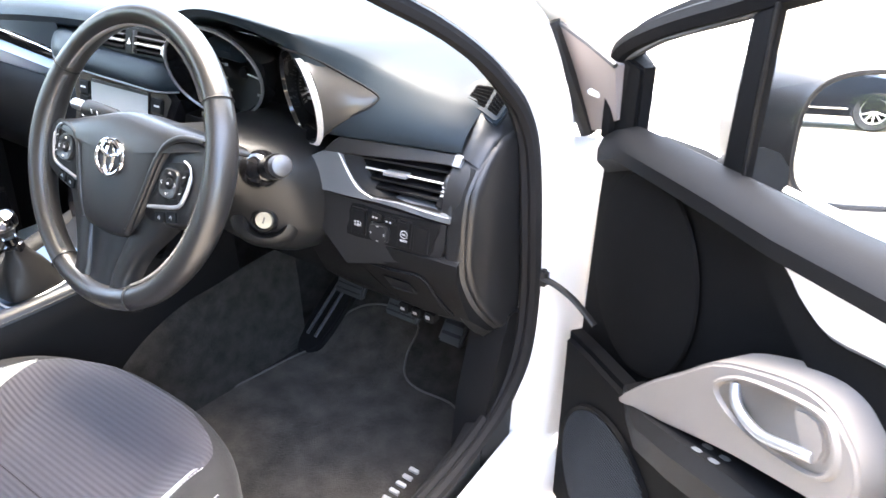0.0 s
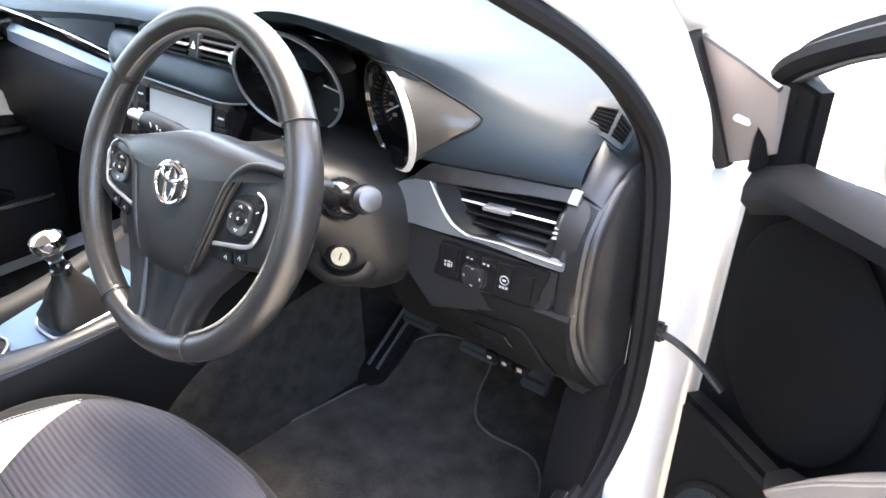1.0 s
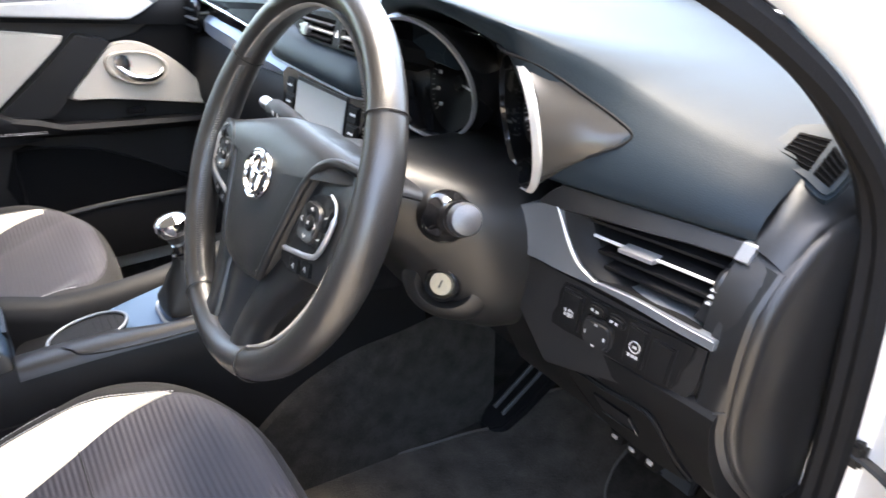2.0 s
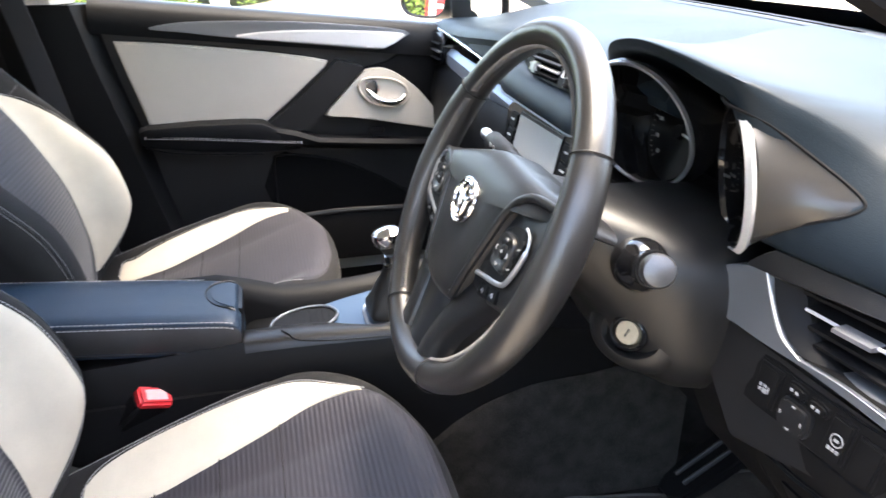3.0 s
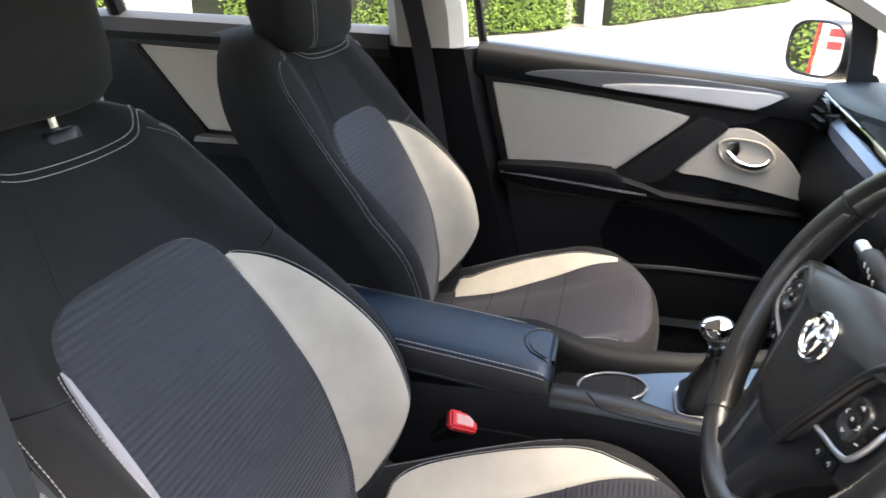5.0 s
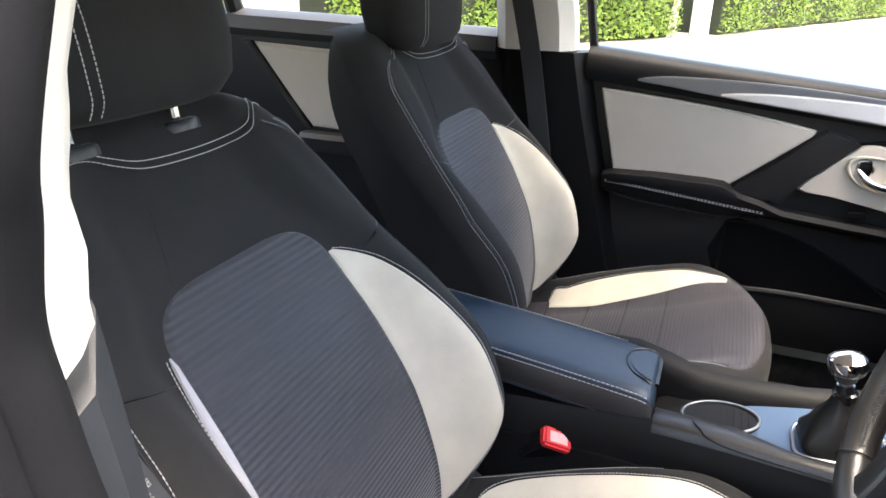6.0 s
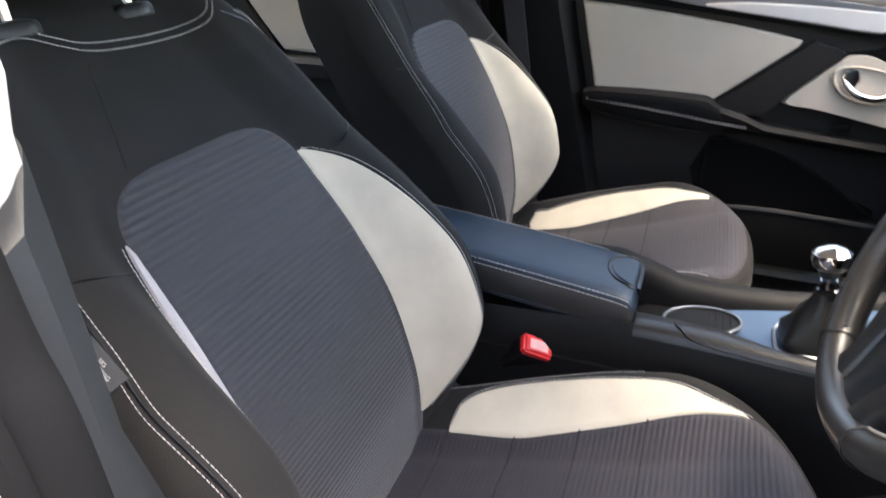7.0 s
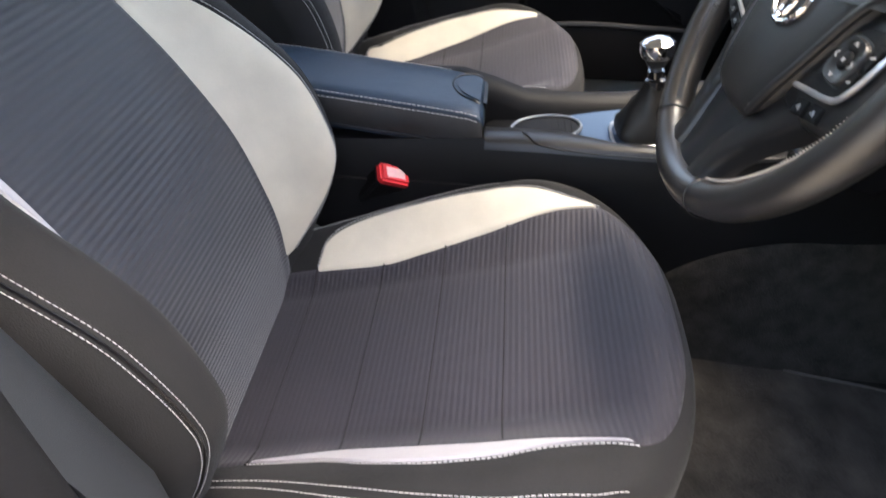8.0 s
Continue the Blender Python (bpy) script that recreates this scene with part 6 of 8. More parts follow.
part("gear_plate", prism(smooth2([(-0.045, 0.268), (0.0, 0.262), (0.050, 0.268), (0.066, 0.33), (0.080, 0.42), (0.086, 0.52), (-0.08, 0.52), (-0.07, 0.42), (-0.060, 0.33)], 3), GP, 0.02, 0.003), SKYSATIN, con, "satin silver gear plate with sky blue painted in")
part("cup_tray", prism(smooth2([(-0.052, 0.150), (0.046, 0.150), (0.050, 0.20), (0.056, 0.27), (-0.056, 0.27), (-0.054, 0.20)], 3), lambda a, b, c: GP(a, b, c + 0.004), 0.02, 0.003), HARD, con, "black cup tray")
ch = part("cup_holder", revolve([(0.046, 0.002), (0.050, 0.002), (0.050, -0.02), (0.046, -0.06), (0.0005, -0.06), (0.0005, -0.056), (0.043, -0.056)], Matrix.Translation((-0.001, 0.243, 0.5735)) @ Matrix.Diagonal((0.80, 1.08, 1, 1)) @ pose(0, 0, 0, 7), 40), HARD, con, "black cup holder well")
part("cup_ring", tube([Vector((-0.001 + 0.0405 * math.cos(t), 0.243 + 0.054 * math.sin(t), 0.5772 + 0.0065 * math.sin(t))) for t in lin(0, 2 * math.pi, 49)[:-1]], 0.0024, 10, closed=True), DARKSILVER, ch, "bright metal cup ring")
part("cup_shutter", prism(smooth2([(-0.001 + 0.036 * math.cos(t), 0.243 + 0.049 * math.sin(t)) for t in lin(0, 2 * math.pi, 17)[:-1]], 2), lambda a, b, c: Vector((a, b, 0.5730 + 0.12 * (b - 0.243) - c)), 0.006), VOID, ch, "black ribbed cup shutter")
for k in range(9):
    yk_ = 0.203 + 0.010 * k
    hw_ = 0.036 * math.sqrt(max(0.05, 1 - ((yk_ - 0.243) / 0.049) ** 2))
    part("shutter_rib", tube([(-0.001 - hw_, yk_, 0.5728 + 0.12 * (yk_ - 0.243)), (-0.001 + hw_, yk_, 0.5728 + 0.12 * (yk_ - 0.243))], 0.0028, 6), DOORBLACK, ch)
# armrest lid
arm = thing("armrest", (-0.01, -0.1, 0.6), "dark leather armrest lid with pale stitching on the console", "armrest")
lidz = spl((-0.36, 0.676), (-0.25, 0.667), (-0.1, 0.653), (0.05, 0.6365), (0.115, 0.6285), (0.15, 0.624))
lid_rows = ((-0.34, 0.85, -0.006), (-0.32, 0.97, -0.001), (-0.25, 1.0, 0), (-0.1, 1.0, 0), (0.0, 1.0, 0), (0.06, 1.0, 0), (0.10, 1.0, 0), (0.125, 0.995, -0.0005), (0.138, 0.985, -0.003), (0.145, 0.96, -0.009), (0.147, 0.93, -0.018))
LX, LW = -0.012, 0.080
lid = part("lid", loft([[Vector((LX + a * LW * k, y, lidz(y) + d + b)) for a, b in ((-0.97, -0.060), (-1.0, -0.030), (-0.98, -0.013), (-0.90, -0.004), (-0.7, 0.0015), (-0.35, 0.004), (0.0, 0.005), (0.35, 0.0045), (0.7, 0.003), (0.88, 0.0), (0.955, -0.0045), (0.965, -0.010), (0.90, -0.014), (0.90, -0.060))] for y, k, d in lid_rows]), SKYLEATHER, arm, "black leather lid with sky blue painted in")
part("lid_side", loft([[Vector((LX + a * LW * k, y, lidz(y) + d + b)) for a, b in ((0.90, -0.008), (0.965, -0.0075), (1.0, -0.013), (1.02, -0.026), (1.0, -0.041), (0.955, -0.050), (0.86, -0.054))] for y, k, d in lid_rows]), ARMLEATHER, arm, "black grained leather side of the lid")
part("lid_stitching", stitches([Vector((LX + 0.945 * LW * k, y, lidz(y) + d - 0.0018)) for y, k, d in lid_rows[1:9]], 0, 0.005, 0.002, 0.0008), THREAD, lid, "pale stitching")
part("lid_stitching", stitches([Vector((LX + 0.985 * LW * k, y, lidz(y) + d - 0.0088)) for y, k, d in lid_rows[1:9]], 0, 0.005, 0.002, 0.0007), THREAD, lid, "pale stitching")
part("lid_stitching", stitches([Vector((LX - 0.90 * LW * k, y, lidz(y) + d - 0.0032)) for y, k, d in lid_rows[1:9]], 0, 0.005, 0.002, 0.0007), THREAD, lid, "pale stitching")
part("lid_edge", tube(curve([Vector((LX + 0.955 * LW * k, y, lidz(y) + d - 0.0525)) for y, k, d in lid_rows[1:9]], 3), 0.0013, 6), GREYPLASTIC, lid, "thin grey lower edge")
part("lid_front", loft([[Vector((LX + a * LW, y, z)) for a in (-0.93, -0.5, 0, 0.5, 0.93)] for y, z in ((0.1475, 0.606), (0.1485, 0.600), (0.147, 0.575), (0.140, 0.568))], cap=False, ring_closed=False), HARD, arm, "black front of the armrest box")
catch_arc = curve([(-0.066, 0.140, 0), (-0.062, 0.120, 0), (-0.050, 0.104, 0), (-0.028, 0.096, 0), (-0.004, 0.098, 0), (0.016, 0.109, 0), (0.026, 0.124, 0), (0.030, 0.140, 0)], 5)
lid_at = lambda x, y, h=0.0: Vector((x, y, lidz(y) + 0.0048 - 4.0 * max(0, y - 0.132) * 0.14 + h))
part("catch_gap", tube([lid_at(p.x, p.y, -0.0006) for p in catch_arc], 0.0017, 6), DIAL, arm, "dark gap round the catch")
inner_ = [(-0.020 + (p.x + 0.020) * 0.90, 0.141 + (p.y - 0.141) * 0.86) for p in catch_arc]
part("catch", prism(inner_, lambda a, b, c: lid_at(a, b, 0.0012 - c), 0.006, 0.0015), SKYLEATHER, arm, "dark leather covered catch")
part("catch_slot", prism([(-0.058, 0.624), (0.022, 0.624), (0.014, 0.606), (-0.050, 0.606)], lambda a, b, c: Vector((a, 0.1495 - c * 0.5, b)), 0.01, 0.002), DIAL, arm, "dark finger slot under the catch")
# gear lever
GL = Vector((0.030, 0.395, 0.590))
gear = thing("gear_lever", tuple(GL), "gear lever with chrome topped knob and leather gaiter", "gear lever")
KT = Vector((0.036, 0.376, 0.742))
gr = []
for h, k, tw_ in ((0.0, 1.0, 0), (0.012, 0.96, 1), (0.03, 0.78, 0), (0.045, 0.66, 1), (0.06, 0.48, 0), (0.07, 0.36, 1), (0.08, 0.30, 0)):
    ring = []
    for q in range(28):
        t = 2 * math.pi * q / 28
        c, s_ = math.cos(t), math.sin(t)
        e = 0.5 + 0.5 * min(1, h / 0.06)
        r_ = 1 + 0.05 * math.sin(6 * t + h * 60) * (0.3 + tw_)
        ring.append(Vector((GL.x + (0.042 * k * math.copysign(abs(c) ** e, c)) * r_ + 0.1 * h, GL.y + (0.052 * k * math.copysign(abs(s_) ** e, s_)) * r_ - 0.12 * h, GL.z + 0.006 + h)))
    gr.append(ring)
part("gaiter", loft(gr), GAITER, gear, "black creased leather gaiter")
part("gaiter_frame", tube([Vector((GL.x + 0.046 * math.copysign(abs(math.cos(t)) ** 0.5, math.cos(t)), GL.y + 0.056 * math.copysign(abs(math.sin(t)) ** 0.5, math.sin(t)), GL.z + 0.006 + 0.009 * math.sin(t))) for t in lin(0, 2 * math.pi, 41)[:-1]], 0.0026, 8, closed=True), SILVER, gear, "satin silver gaiter frame")
ax = (KT - (GL + Vector((0.008, -0.008, 0.085)))).normalized()
b0 = GL + Vector((0.006, -0.008, 0.080))
part("reverse_collar", tube([b0, b0 + ax * 0.012, b0 + ax * 0.014, b0 + ax * 0.024], [0.0155, 0.0155, 0.012, 0.011], 20), GLOSS, gear, "black reverse collar")
part("shaft", tube([b0, b0 + ax * 0.05], 0.008, 12), DARKSILVER, gear)
part("knob", tube([b0 + ax * 0.030, b0 + ax * 0.036, b0 + ax * 0.050, KT - ax * 0.022], [0.012, 0.014, 0.018, 0.021], 24), LEATHER, gear, "black leather knob")
part("knob_cap", tube([KT - ax * 0.028, KT - ax * 0.018, KT - ax * 0.008, KT - ax * 0.002, KT], [0.0215, 0.0245, 0.0235, 0.016, 0.004], 28), CHROME, gear, "chrome knob cap")
# seat belt buckles
bk_ = thing("belt_buckle", (0.095, -0.01, 0.46), "black belt buckle with a red release button", "belt buckle")
BM = pose(0.080, -0.004, 0.505, -30, 30, 14)
part("body", turned(box(-0.016, 0.016, -0.027, 0.027, -0.085, 0.030, 0.006, 3), BM), HARD, bk_)
part("release_button", turned(box(-0.0155, 0.0155, -0.026, 0.026, 0.024, 0.041, 0.004, 3), BM), RED, bk_, "red release button")
part("button_print", turned(box(-0.0085, 0.0085, -0.016, 0.016, 0.0405, 0.0416, 0.001), BM), PINKPRINT, bk_, "pale worn print")
# ---- passenger door ----
PX = -0.70
pdoor = thing("passenger_door", (PX, 0.25, 0.4), "closed passenger door with cream leather panel and silver trim", "car door")
pt_ = lambda x: (lambda a, b, c: Vector((x - c, a, b)))
inner = [(-0.135, 1.03), (0.10, 1.008), (0.35, 0.985), (0.60, 0.962), (0.69, 0.955), (0.70, 0.80), (0.72, 0.60), (0.70, 0.36), (0.02, 0.34), (-0.02, 0.45), (-0.06, 0.68), (-0.115, 0.93)]
part("door_shell", prism(inner, pt_(PX - 0.012), 0.12, 0.008), SOFT, pdoor, "black soft door trim")
# top roll of the door
part("window_sill", loft([[Vector((PX + dx, y, z + dz)) for dx, dz in ((0.004, -0.075), (0.010, -0.05), (0.004, -0.02), (-0.012, -0.004), (-0.04, 0.0), (-0.06, -0.01), (-0.06, -0.075))] for y, z in ((-0.135, 1.036), (0.1, 1.012), (0.35, 0.988), (0.6, 0.964), (0.69, 0.957))]), DOORSOFT, pdoor, "black upper door roll")
spear = smooth2([(-0.015, 0.967), (0.02, 0.977), (0.10, 0.981), (0.25, 0.978), (0.40, 0.968), (0.565, 0.949), (0.55, 0.930), (0.52, 0.914), (0.49, 0.908), (0.34, 0.924), (0.16, 0.944), (0.06, 0.958)], 3)
part("spear_surround", prism(spear, pt_(PX + 0.014), 0.02, 0.004), DARKSILVER, pdoor, "dark satin trim spear")
spear2 = smooth2([(0.168, 0.946), (0.23, 0.956), (0.34, 0.957), (0.46, 0.952), (0.556, 0.944), (0.545, 0.928), (0.515, 0.914), (0.49, 0.911), (0.34, 0.927)], 3)
part("spear", prism(spear2, pt_(PX + 0.019), 0.02, 0.004), BRIGHTSATIN, pdoor, "bright satin silver spear")
creamF = [(-0.094, 0.942), (-0.03, 0.938), (0.06, 0.929), (0.15, 0.919), (0.25, 0.906), (0.33, 0.893), (0.372, 0.884), (0.366, 0.872), (0.30, 0.815), (0.218, 0.747), (0.15, 0.742), (0.05, 0.739), (-0.046, 0.740), (-0.06, 0.80), (-0.08, 0.88)]
part("cream_panel", prism(creamF, pt_(PX + 0.007), 0.03, 0.004, 3), DOORCREAM, pdoor, "cream leather door panel")
part("grab_strap", prism(smooth2([(0.215, 0.735), (0.30, 0.805), (0.385, 0.880), (0.40, 0.885), (0.455, 0.868), (0.44, 0.850), (0.37, 0.780), (0.325, 0.730), (0.27, 0.725)], 3), pt_(PX + 0.026), 0.05, 0.008), SOFT, pdoor, "black diagonal grab strap")
tri_p = smooth2([(0.357, 0.755), (0.40, 0.803), (0.45, 0.853), (0.484, 0.864), (0.52, 0.858), (0.56, 0.835), (0.61, 0.79), (0.665, 0.712), (0.655, 0.702), (0.58, 0.716), (0.49, 0.734), (0.42, 0.746)], 3)
hcy, hcz = 0.504, 0.806
hole = []
for a, b in tri_p:
    k = 1 / math.hypot((a - hcy) / 0.056, (b - hcz) / 0.034)
    hole.append((hcy + (a - hcy) * k, hcz + (b - hcz) * k))
mid = [((a + e) / 2, (b + f) / 2) for (a, b), (e, f) in zip(tri_p, hole)]
inset = [(a + (e - a) * 0.06, b + (f - b) * 0.06) for (a, b), (e, f) in zip(tri_p, hole)]
part("handle_panel", loft([[Vector((PX + x, a, b)) for a, b in o] for o, x in ((tri_p, -0.014), (tri_p, 0.010), (inset, 0.016), (mid, 0.0165), (hole, 0.016), (hole, 0.008))], cap=False), DOORCREAM, pdoor, "cream leather handle surround")
part("corner_trim", prism([(0.668, 0.950), (0.622, 0.943), (0.575, 0.910), (0.516, 0.876), (0.455, 0.864), (0.50, 0.84), (0.60, 0.79), (0.65, 0.715), (0.70, 0.70), (0.71, 0.80), (0.70, 0.945)], pt_(PX - 0.003), 0.02, 0.003), DOORBLACK, pdoor, "black trim below the front corner of the window")


def door_handle(owner, to, sg=1, rim_mat=DOORCREAM):
    """Oval recess, silver ring and chrome lever in the plane given by to(a, b, c)."""
    out = [(0.066 * math.copysign(abs(math.cos(t)) ** 0.8, math.cos(t)) * (1.0 + 0.1 * math.sin(t)), 0.036 * math.sin(t) - 0.010 * math.cos(t) * sg * 1.2) for t in lin(0, 2 * math.pi, 41)[:-1]]
    rec = part("handle_recess", loft([[to(a * k, b * k, c) for a, b in out] for k, c in ((1.14, 0.002), (1.09, -0.004), (1.03, -0.004), (0.98, 0.004), (0.92, 0.020), (0.8, 0.032), (0.3, 0.034))]), rim_mat, owner, "cream handle recess rim")
    lever = [to(a, b, c) for a, b, c in ((-sg * 0.052, 0.012, 0.004), (-sg * 0.040, 0.000, -0.004), (-sg * 0.015, -0.018, -0.010), (sg * 0.020, -0.026, -0.010), (sg * 0.050, -0.020, -0.004), (sg * 0.060, -0.008, 0.004))]
    part("lever", tube(curve(lever, 5), [0.0045 + 0.0035 * math.sin(math.pi * q / 25) for q in range(26)], 10), CHROME, rec, "chrome pull lever")
    part("lock_tab", prism(smooth2([(-sg * 0.052, 0.030), (-sg * 0.022, 0.032), (-sg * 0.020, -0.002), (-sg * 0.048, -0.004)], 2), lambda a, b, c: to(a, b, c - 0.004), 0.014, 0.003), CHROME, rec, "chrome lock tab")
    part("lock_mark", prism([(-sg * 0.020, 0.018), (-sg * 0.014, 0.018), (-sg * 0.013, 0.004), (-sg * 0.019, 0.004)], lambda a, b, c: to(a, b, c + 0.002), 0.006), RED, rec, "red unlocked mark")
    return rec


door_handle(pdoor, lambda a, b, c: Vector((PX + 0.022 - c, 0.504 + 0.86 * a, 0.806 + 0.92 * b)), 1)
rings = []
for y, z0, z1, dx in ((-0.070, 0.748, 0.712, 0.036), (-0.05, 0.756, 0.706, 0.044), (0.06, 0.760, 0.692, 0.050), (0.16, 0.759, 0.684, 0.051), (0.205, 0.756, 0.681, 0.051), (0.24, 0.737, 0.680, 0.044), (0.29, 0.714, 0.678, 0.028)):
    rings.append([Vector((PX + a * dx, y, z)) for a, z in ((0.0, z0 - 0.002), (0.6, z0), (0.92, z0 - 0.006), (1.0, z0 - 0.018), (0.95, (z0 + z1) / 2 - 0.006), (0.8, z1), (0.0, z1))])
ar = part("armrest", loft(rings), DOORSOFT, pdoor, "black leather door armrest")
part("armrest_stitching", stitches([Vector((PX + 0.98 * dx + 0.001, y, z)) for y, z, dx in ((-0.060, 0.7335, 0.041), (0.06, 0.726, 0.050), (0.16, 0.7165, 0.051), (0.22, 0.7095, 0.051), (0.30, 0.7015, 0.046))], 0, 0.005, 0.003, 0.0007), THREAD, ar, "pale stitching")
part("armrest_stitching", stitches([Vector((PX + 0.98 * dx + 0.001, y, z)) for y, z, dx in ((-0.060, 0.730, 0.041), (0.06, 0.7225, 0.050), (0.16, 0.713, 0.051), (0.22, 0.706, 0.051), (0.30, 0.698, 0.046))], 0, 0.005, 0.003, 0.0009), THREAD, ar, "pale stitching")
rings = [[Vector((PX + a * dx, y, z)) for a, z in ((0.0, z0), (0.8, z0), (1.0, z0 - 0.01), (0.9, z1 + 0.01), (0.5, z1), (0.0, z1))] for y, z0, z1, dx in ((0.235, 0.738, 0.684, 0.044), (0.285, 0.725, 0.682, 0.042), (0.335, 0.706, 0.678, 0.040), (0.46, 0.695, 0.666, 0.038), (0.58, 0.685, 0.660, 0.035), (0.70, 0.676, 0.652, 0.03))]
part("switch_ledge", loft(rings), HARD, pdoor, "black switch ledge")
part("window_switch", box(PX + 0.012, PX + 0.024, 0.462, 0.502, 0.706, 0.721, 0.003), GLOSS, pdoor, "black window switch")
# lower door: pocket and speaker
part("speaker_recess", loft([[Vector((PX - 0.002 - c, 0.315 + 0.034 * k * math.copysign(abs(math.cos(t)) ** 0.6, math.cos(t)), 0.585 + 0.062 * k * math.copysign(abs(math.sin(t)) ** 0.7, math.sin(t)))) for t in lin(0, 2 * math.pi, 33)[:-1]] for k, c in ((1.02, 0.012), (1.0, 0.0095), (0.96, 0.0105), (0.4, 0.011))]), DIAL, pdoor, "dark bottle recess")
pk = [[Vector((PX + dx, y, z)) for dx, z in ((0.0, 0.36), (0.045, 0.38), (0.055, zt - 0.02), (0.050, zt), (0.040, zt), (0.035, 0.40), (0.0, 0.40))] for y, zt in ((0.04, 0.50), (0.20, 0.505), (0.36, 0.515), (0.50, 0.512), (0.66, 0.505))]
part("map_pocket", loft(pk), HARD, pdoor, "black map pocket")
# flat sheet; the shade of the door's hollow is put into its colour
part("lower_recess", prism(smooth2([(0.225, 0.655), (0.292, 0.652), (0.379, 0.634), (0.453, 0.601), (0.528, 0.557), (0.60, 0.505), (0.22, 0.50)], 2), pt_(PX - 0.010), 0.004), DOORBLACK, pdoor, "flat black panel for the shade of the door recess")
part("recess_lip", tube(curve([(PX - 0.010, y, z) for y, z in ((0.222, 0.52), (0.224, 0.640), (0.240, 0.655), (0.292, 0.653), (0.379, 0.635), (0.453, 0.602), (0.528, 0.558), (0.60, 0.507))], 4), 0.003, 8), HARD, pdoor, "black rounded edge of the recess")
part("pocket_lip", tube(curve([(PX + 0.048, 0.04, 0.502), (PX + 0.050, 0.20, 0.507), (PX + 0.050, 0.36, 0.517), (PX + 0.050, 0.50, 0.514), (PX + 0.048, 0.66, 0.507)], 4), 0.007, 8), SOFT, pdoor, "black pocket lip")
part("armrest_seam", tube(curve([(PX + 0.034, -0.06, 0.706), (PX + 0.044, 0.0, 0.693), (PX + 0.046, 0.1, 0.684), (PX + 0.044, 0.20, 0.677)], 4), 0.0022, 6), HARD, pdoor, "black lower edge")
# window frame, glass and door mirror
fr_ = curve([(-0.745, -0.13, 1.03), (-0.72, -0.14, 1.12), (-0.66, -0.15, 1.28), (-0.61, -0.10, 1.395), (-0.605, 0.10, 1.375), (-0.635, 0.30, 1.315), (-0.68, 0.50, 1.205), (-0.735, 0.69, 1.117), (-0.752, 0.765, 1.084), (-0.756, 0.822, 1.056), (-0.757, 0.838, 1.030), (-0.758, 0.842, 0.965)], 5)
part("window_frame", tube(fr_, 0.011, 8), RUBBER, pdoor, "black window frame")
part("quarter_bar", loft([[Vector((x, y, z)), Vector((x + 0.004, y + 0.012, z)), Vector((x + 0.004, y + 0.040, z)), Vector((x, y + 0.052, z)), Vector((x - 0.02, y + 0.046, z)), Vector((x - 0.02, y + 0.004, z))] for x, y, z in ((-0.755, 0.700, 0.95), (-0.753, 0.694, 1.02), (-0.750, 0.684, 1.09), (-0.742, 0.668, 1.13))]), RUBBER, pdoor, "black quarter light bar")
pg = part("window_glass", sheet(lambda y, k: (-0.752 + 0.135 * k, y, 0.98 + k * (0.40 - 0.0 * y) if y < 0.15 else 0.975 + k * max(0.02, 0.40 - 0.62 * (y - 0.15))), lin(-0.13, 0.78, 12), lin(0, 1, 4)), GLASS, pdoor, "clear side window")
pg.visible_shadow = False
part("outer_panel", prism([(-0.14, 1.0), (0.86, 0.94), (0.90, 0.30), (0.0, 0.25), (-0.06, 0.6)], pt_(-0.83), 0.03, 0.01), WHITE, pdoor, "white outer door skin")


def mirror_body(owner, cx, cy, cz, hx, hz, yaw, tilt, deep=1.0, lean=0.0):
    """A door mirror: housing, glass and foot; its glass faces backwards, turned by yaw."""
    M = pose(cx, cy, cz, 0, 0, yaw) @ pose(0, 0, 0, tilt)
    def pt(a, b, c):
        return M @ Vector((a, c, b))
    out = [(hx * math.copysign(abs(math.cos(t)) ** 0.62, math.cos(t)), hz * math.copysign(abs(math.sin(t)) ** 0.62, math.sin(t))) for t in lin(0, 2 * math.pi, 45)[:-1]]
    hs = part("housing", loft([[pt(a * k - lean * step((c - 0.002) / 0.05), b * k, c) for a, b in out] for k, c in ((0.93, 0.012), (0.96, -0.006), (1.0, -0.008), (1.04, 0.004), (1.06, 0.03 * deep), (1.0, 0.07 * deep), (0.86, 0.10 * deep), (0.5, 0.115 * deep))]), SOFT, owner, "mirror housing")
    part("mirror_rim", tube([pt(a * 0.965, b * 0.965, -0.004) for a, b in out], 0.0035, 6, closed=True), RUBBER, hs, "black rim")
    part("mirror_glass", loft([[pt(a * k, b * k, c) for a, b in out] for k, c in ((0.955, 0.004), (0.955, -0.002), (0.5, -0.002))]), MIRROR, hs, "mirror glass", smooth=False)
    return hs


mirror_body(pdoor, -0.925, 0.665, 1.022, 0.088, 0.066, 32, -2, 0.75, -0.03)
part("mirror_foot", tube(curve([(-0.77, 0.75, 0.965), (-0.83, 0.75, 0.965), (-0.88, 0.73, 0.985)], 4), [0.022, 0.022, 0.022, 0.022, 0.022, 0.022, 0.022, 0.022, 0.022], 10), SOFT, pdoor, "black mirror foot")

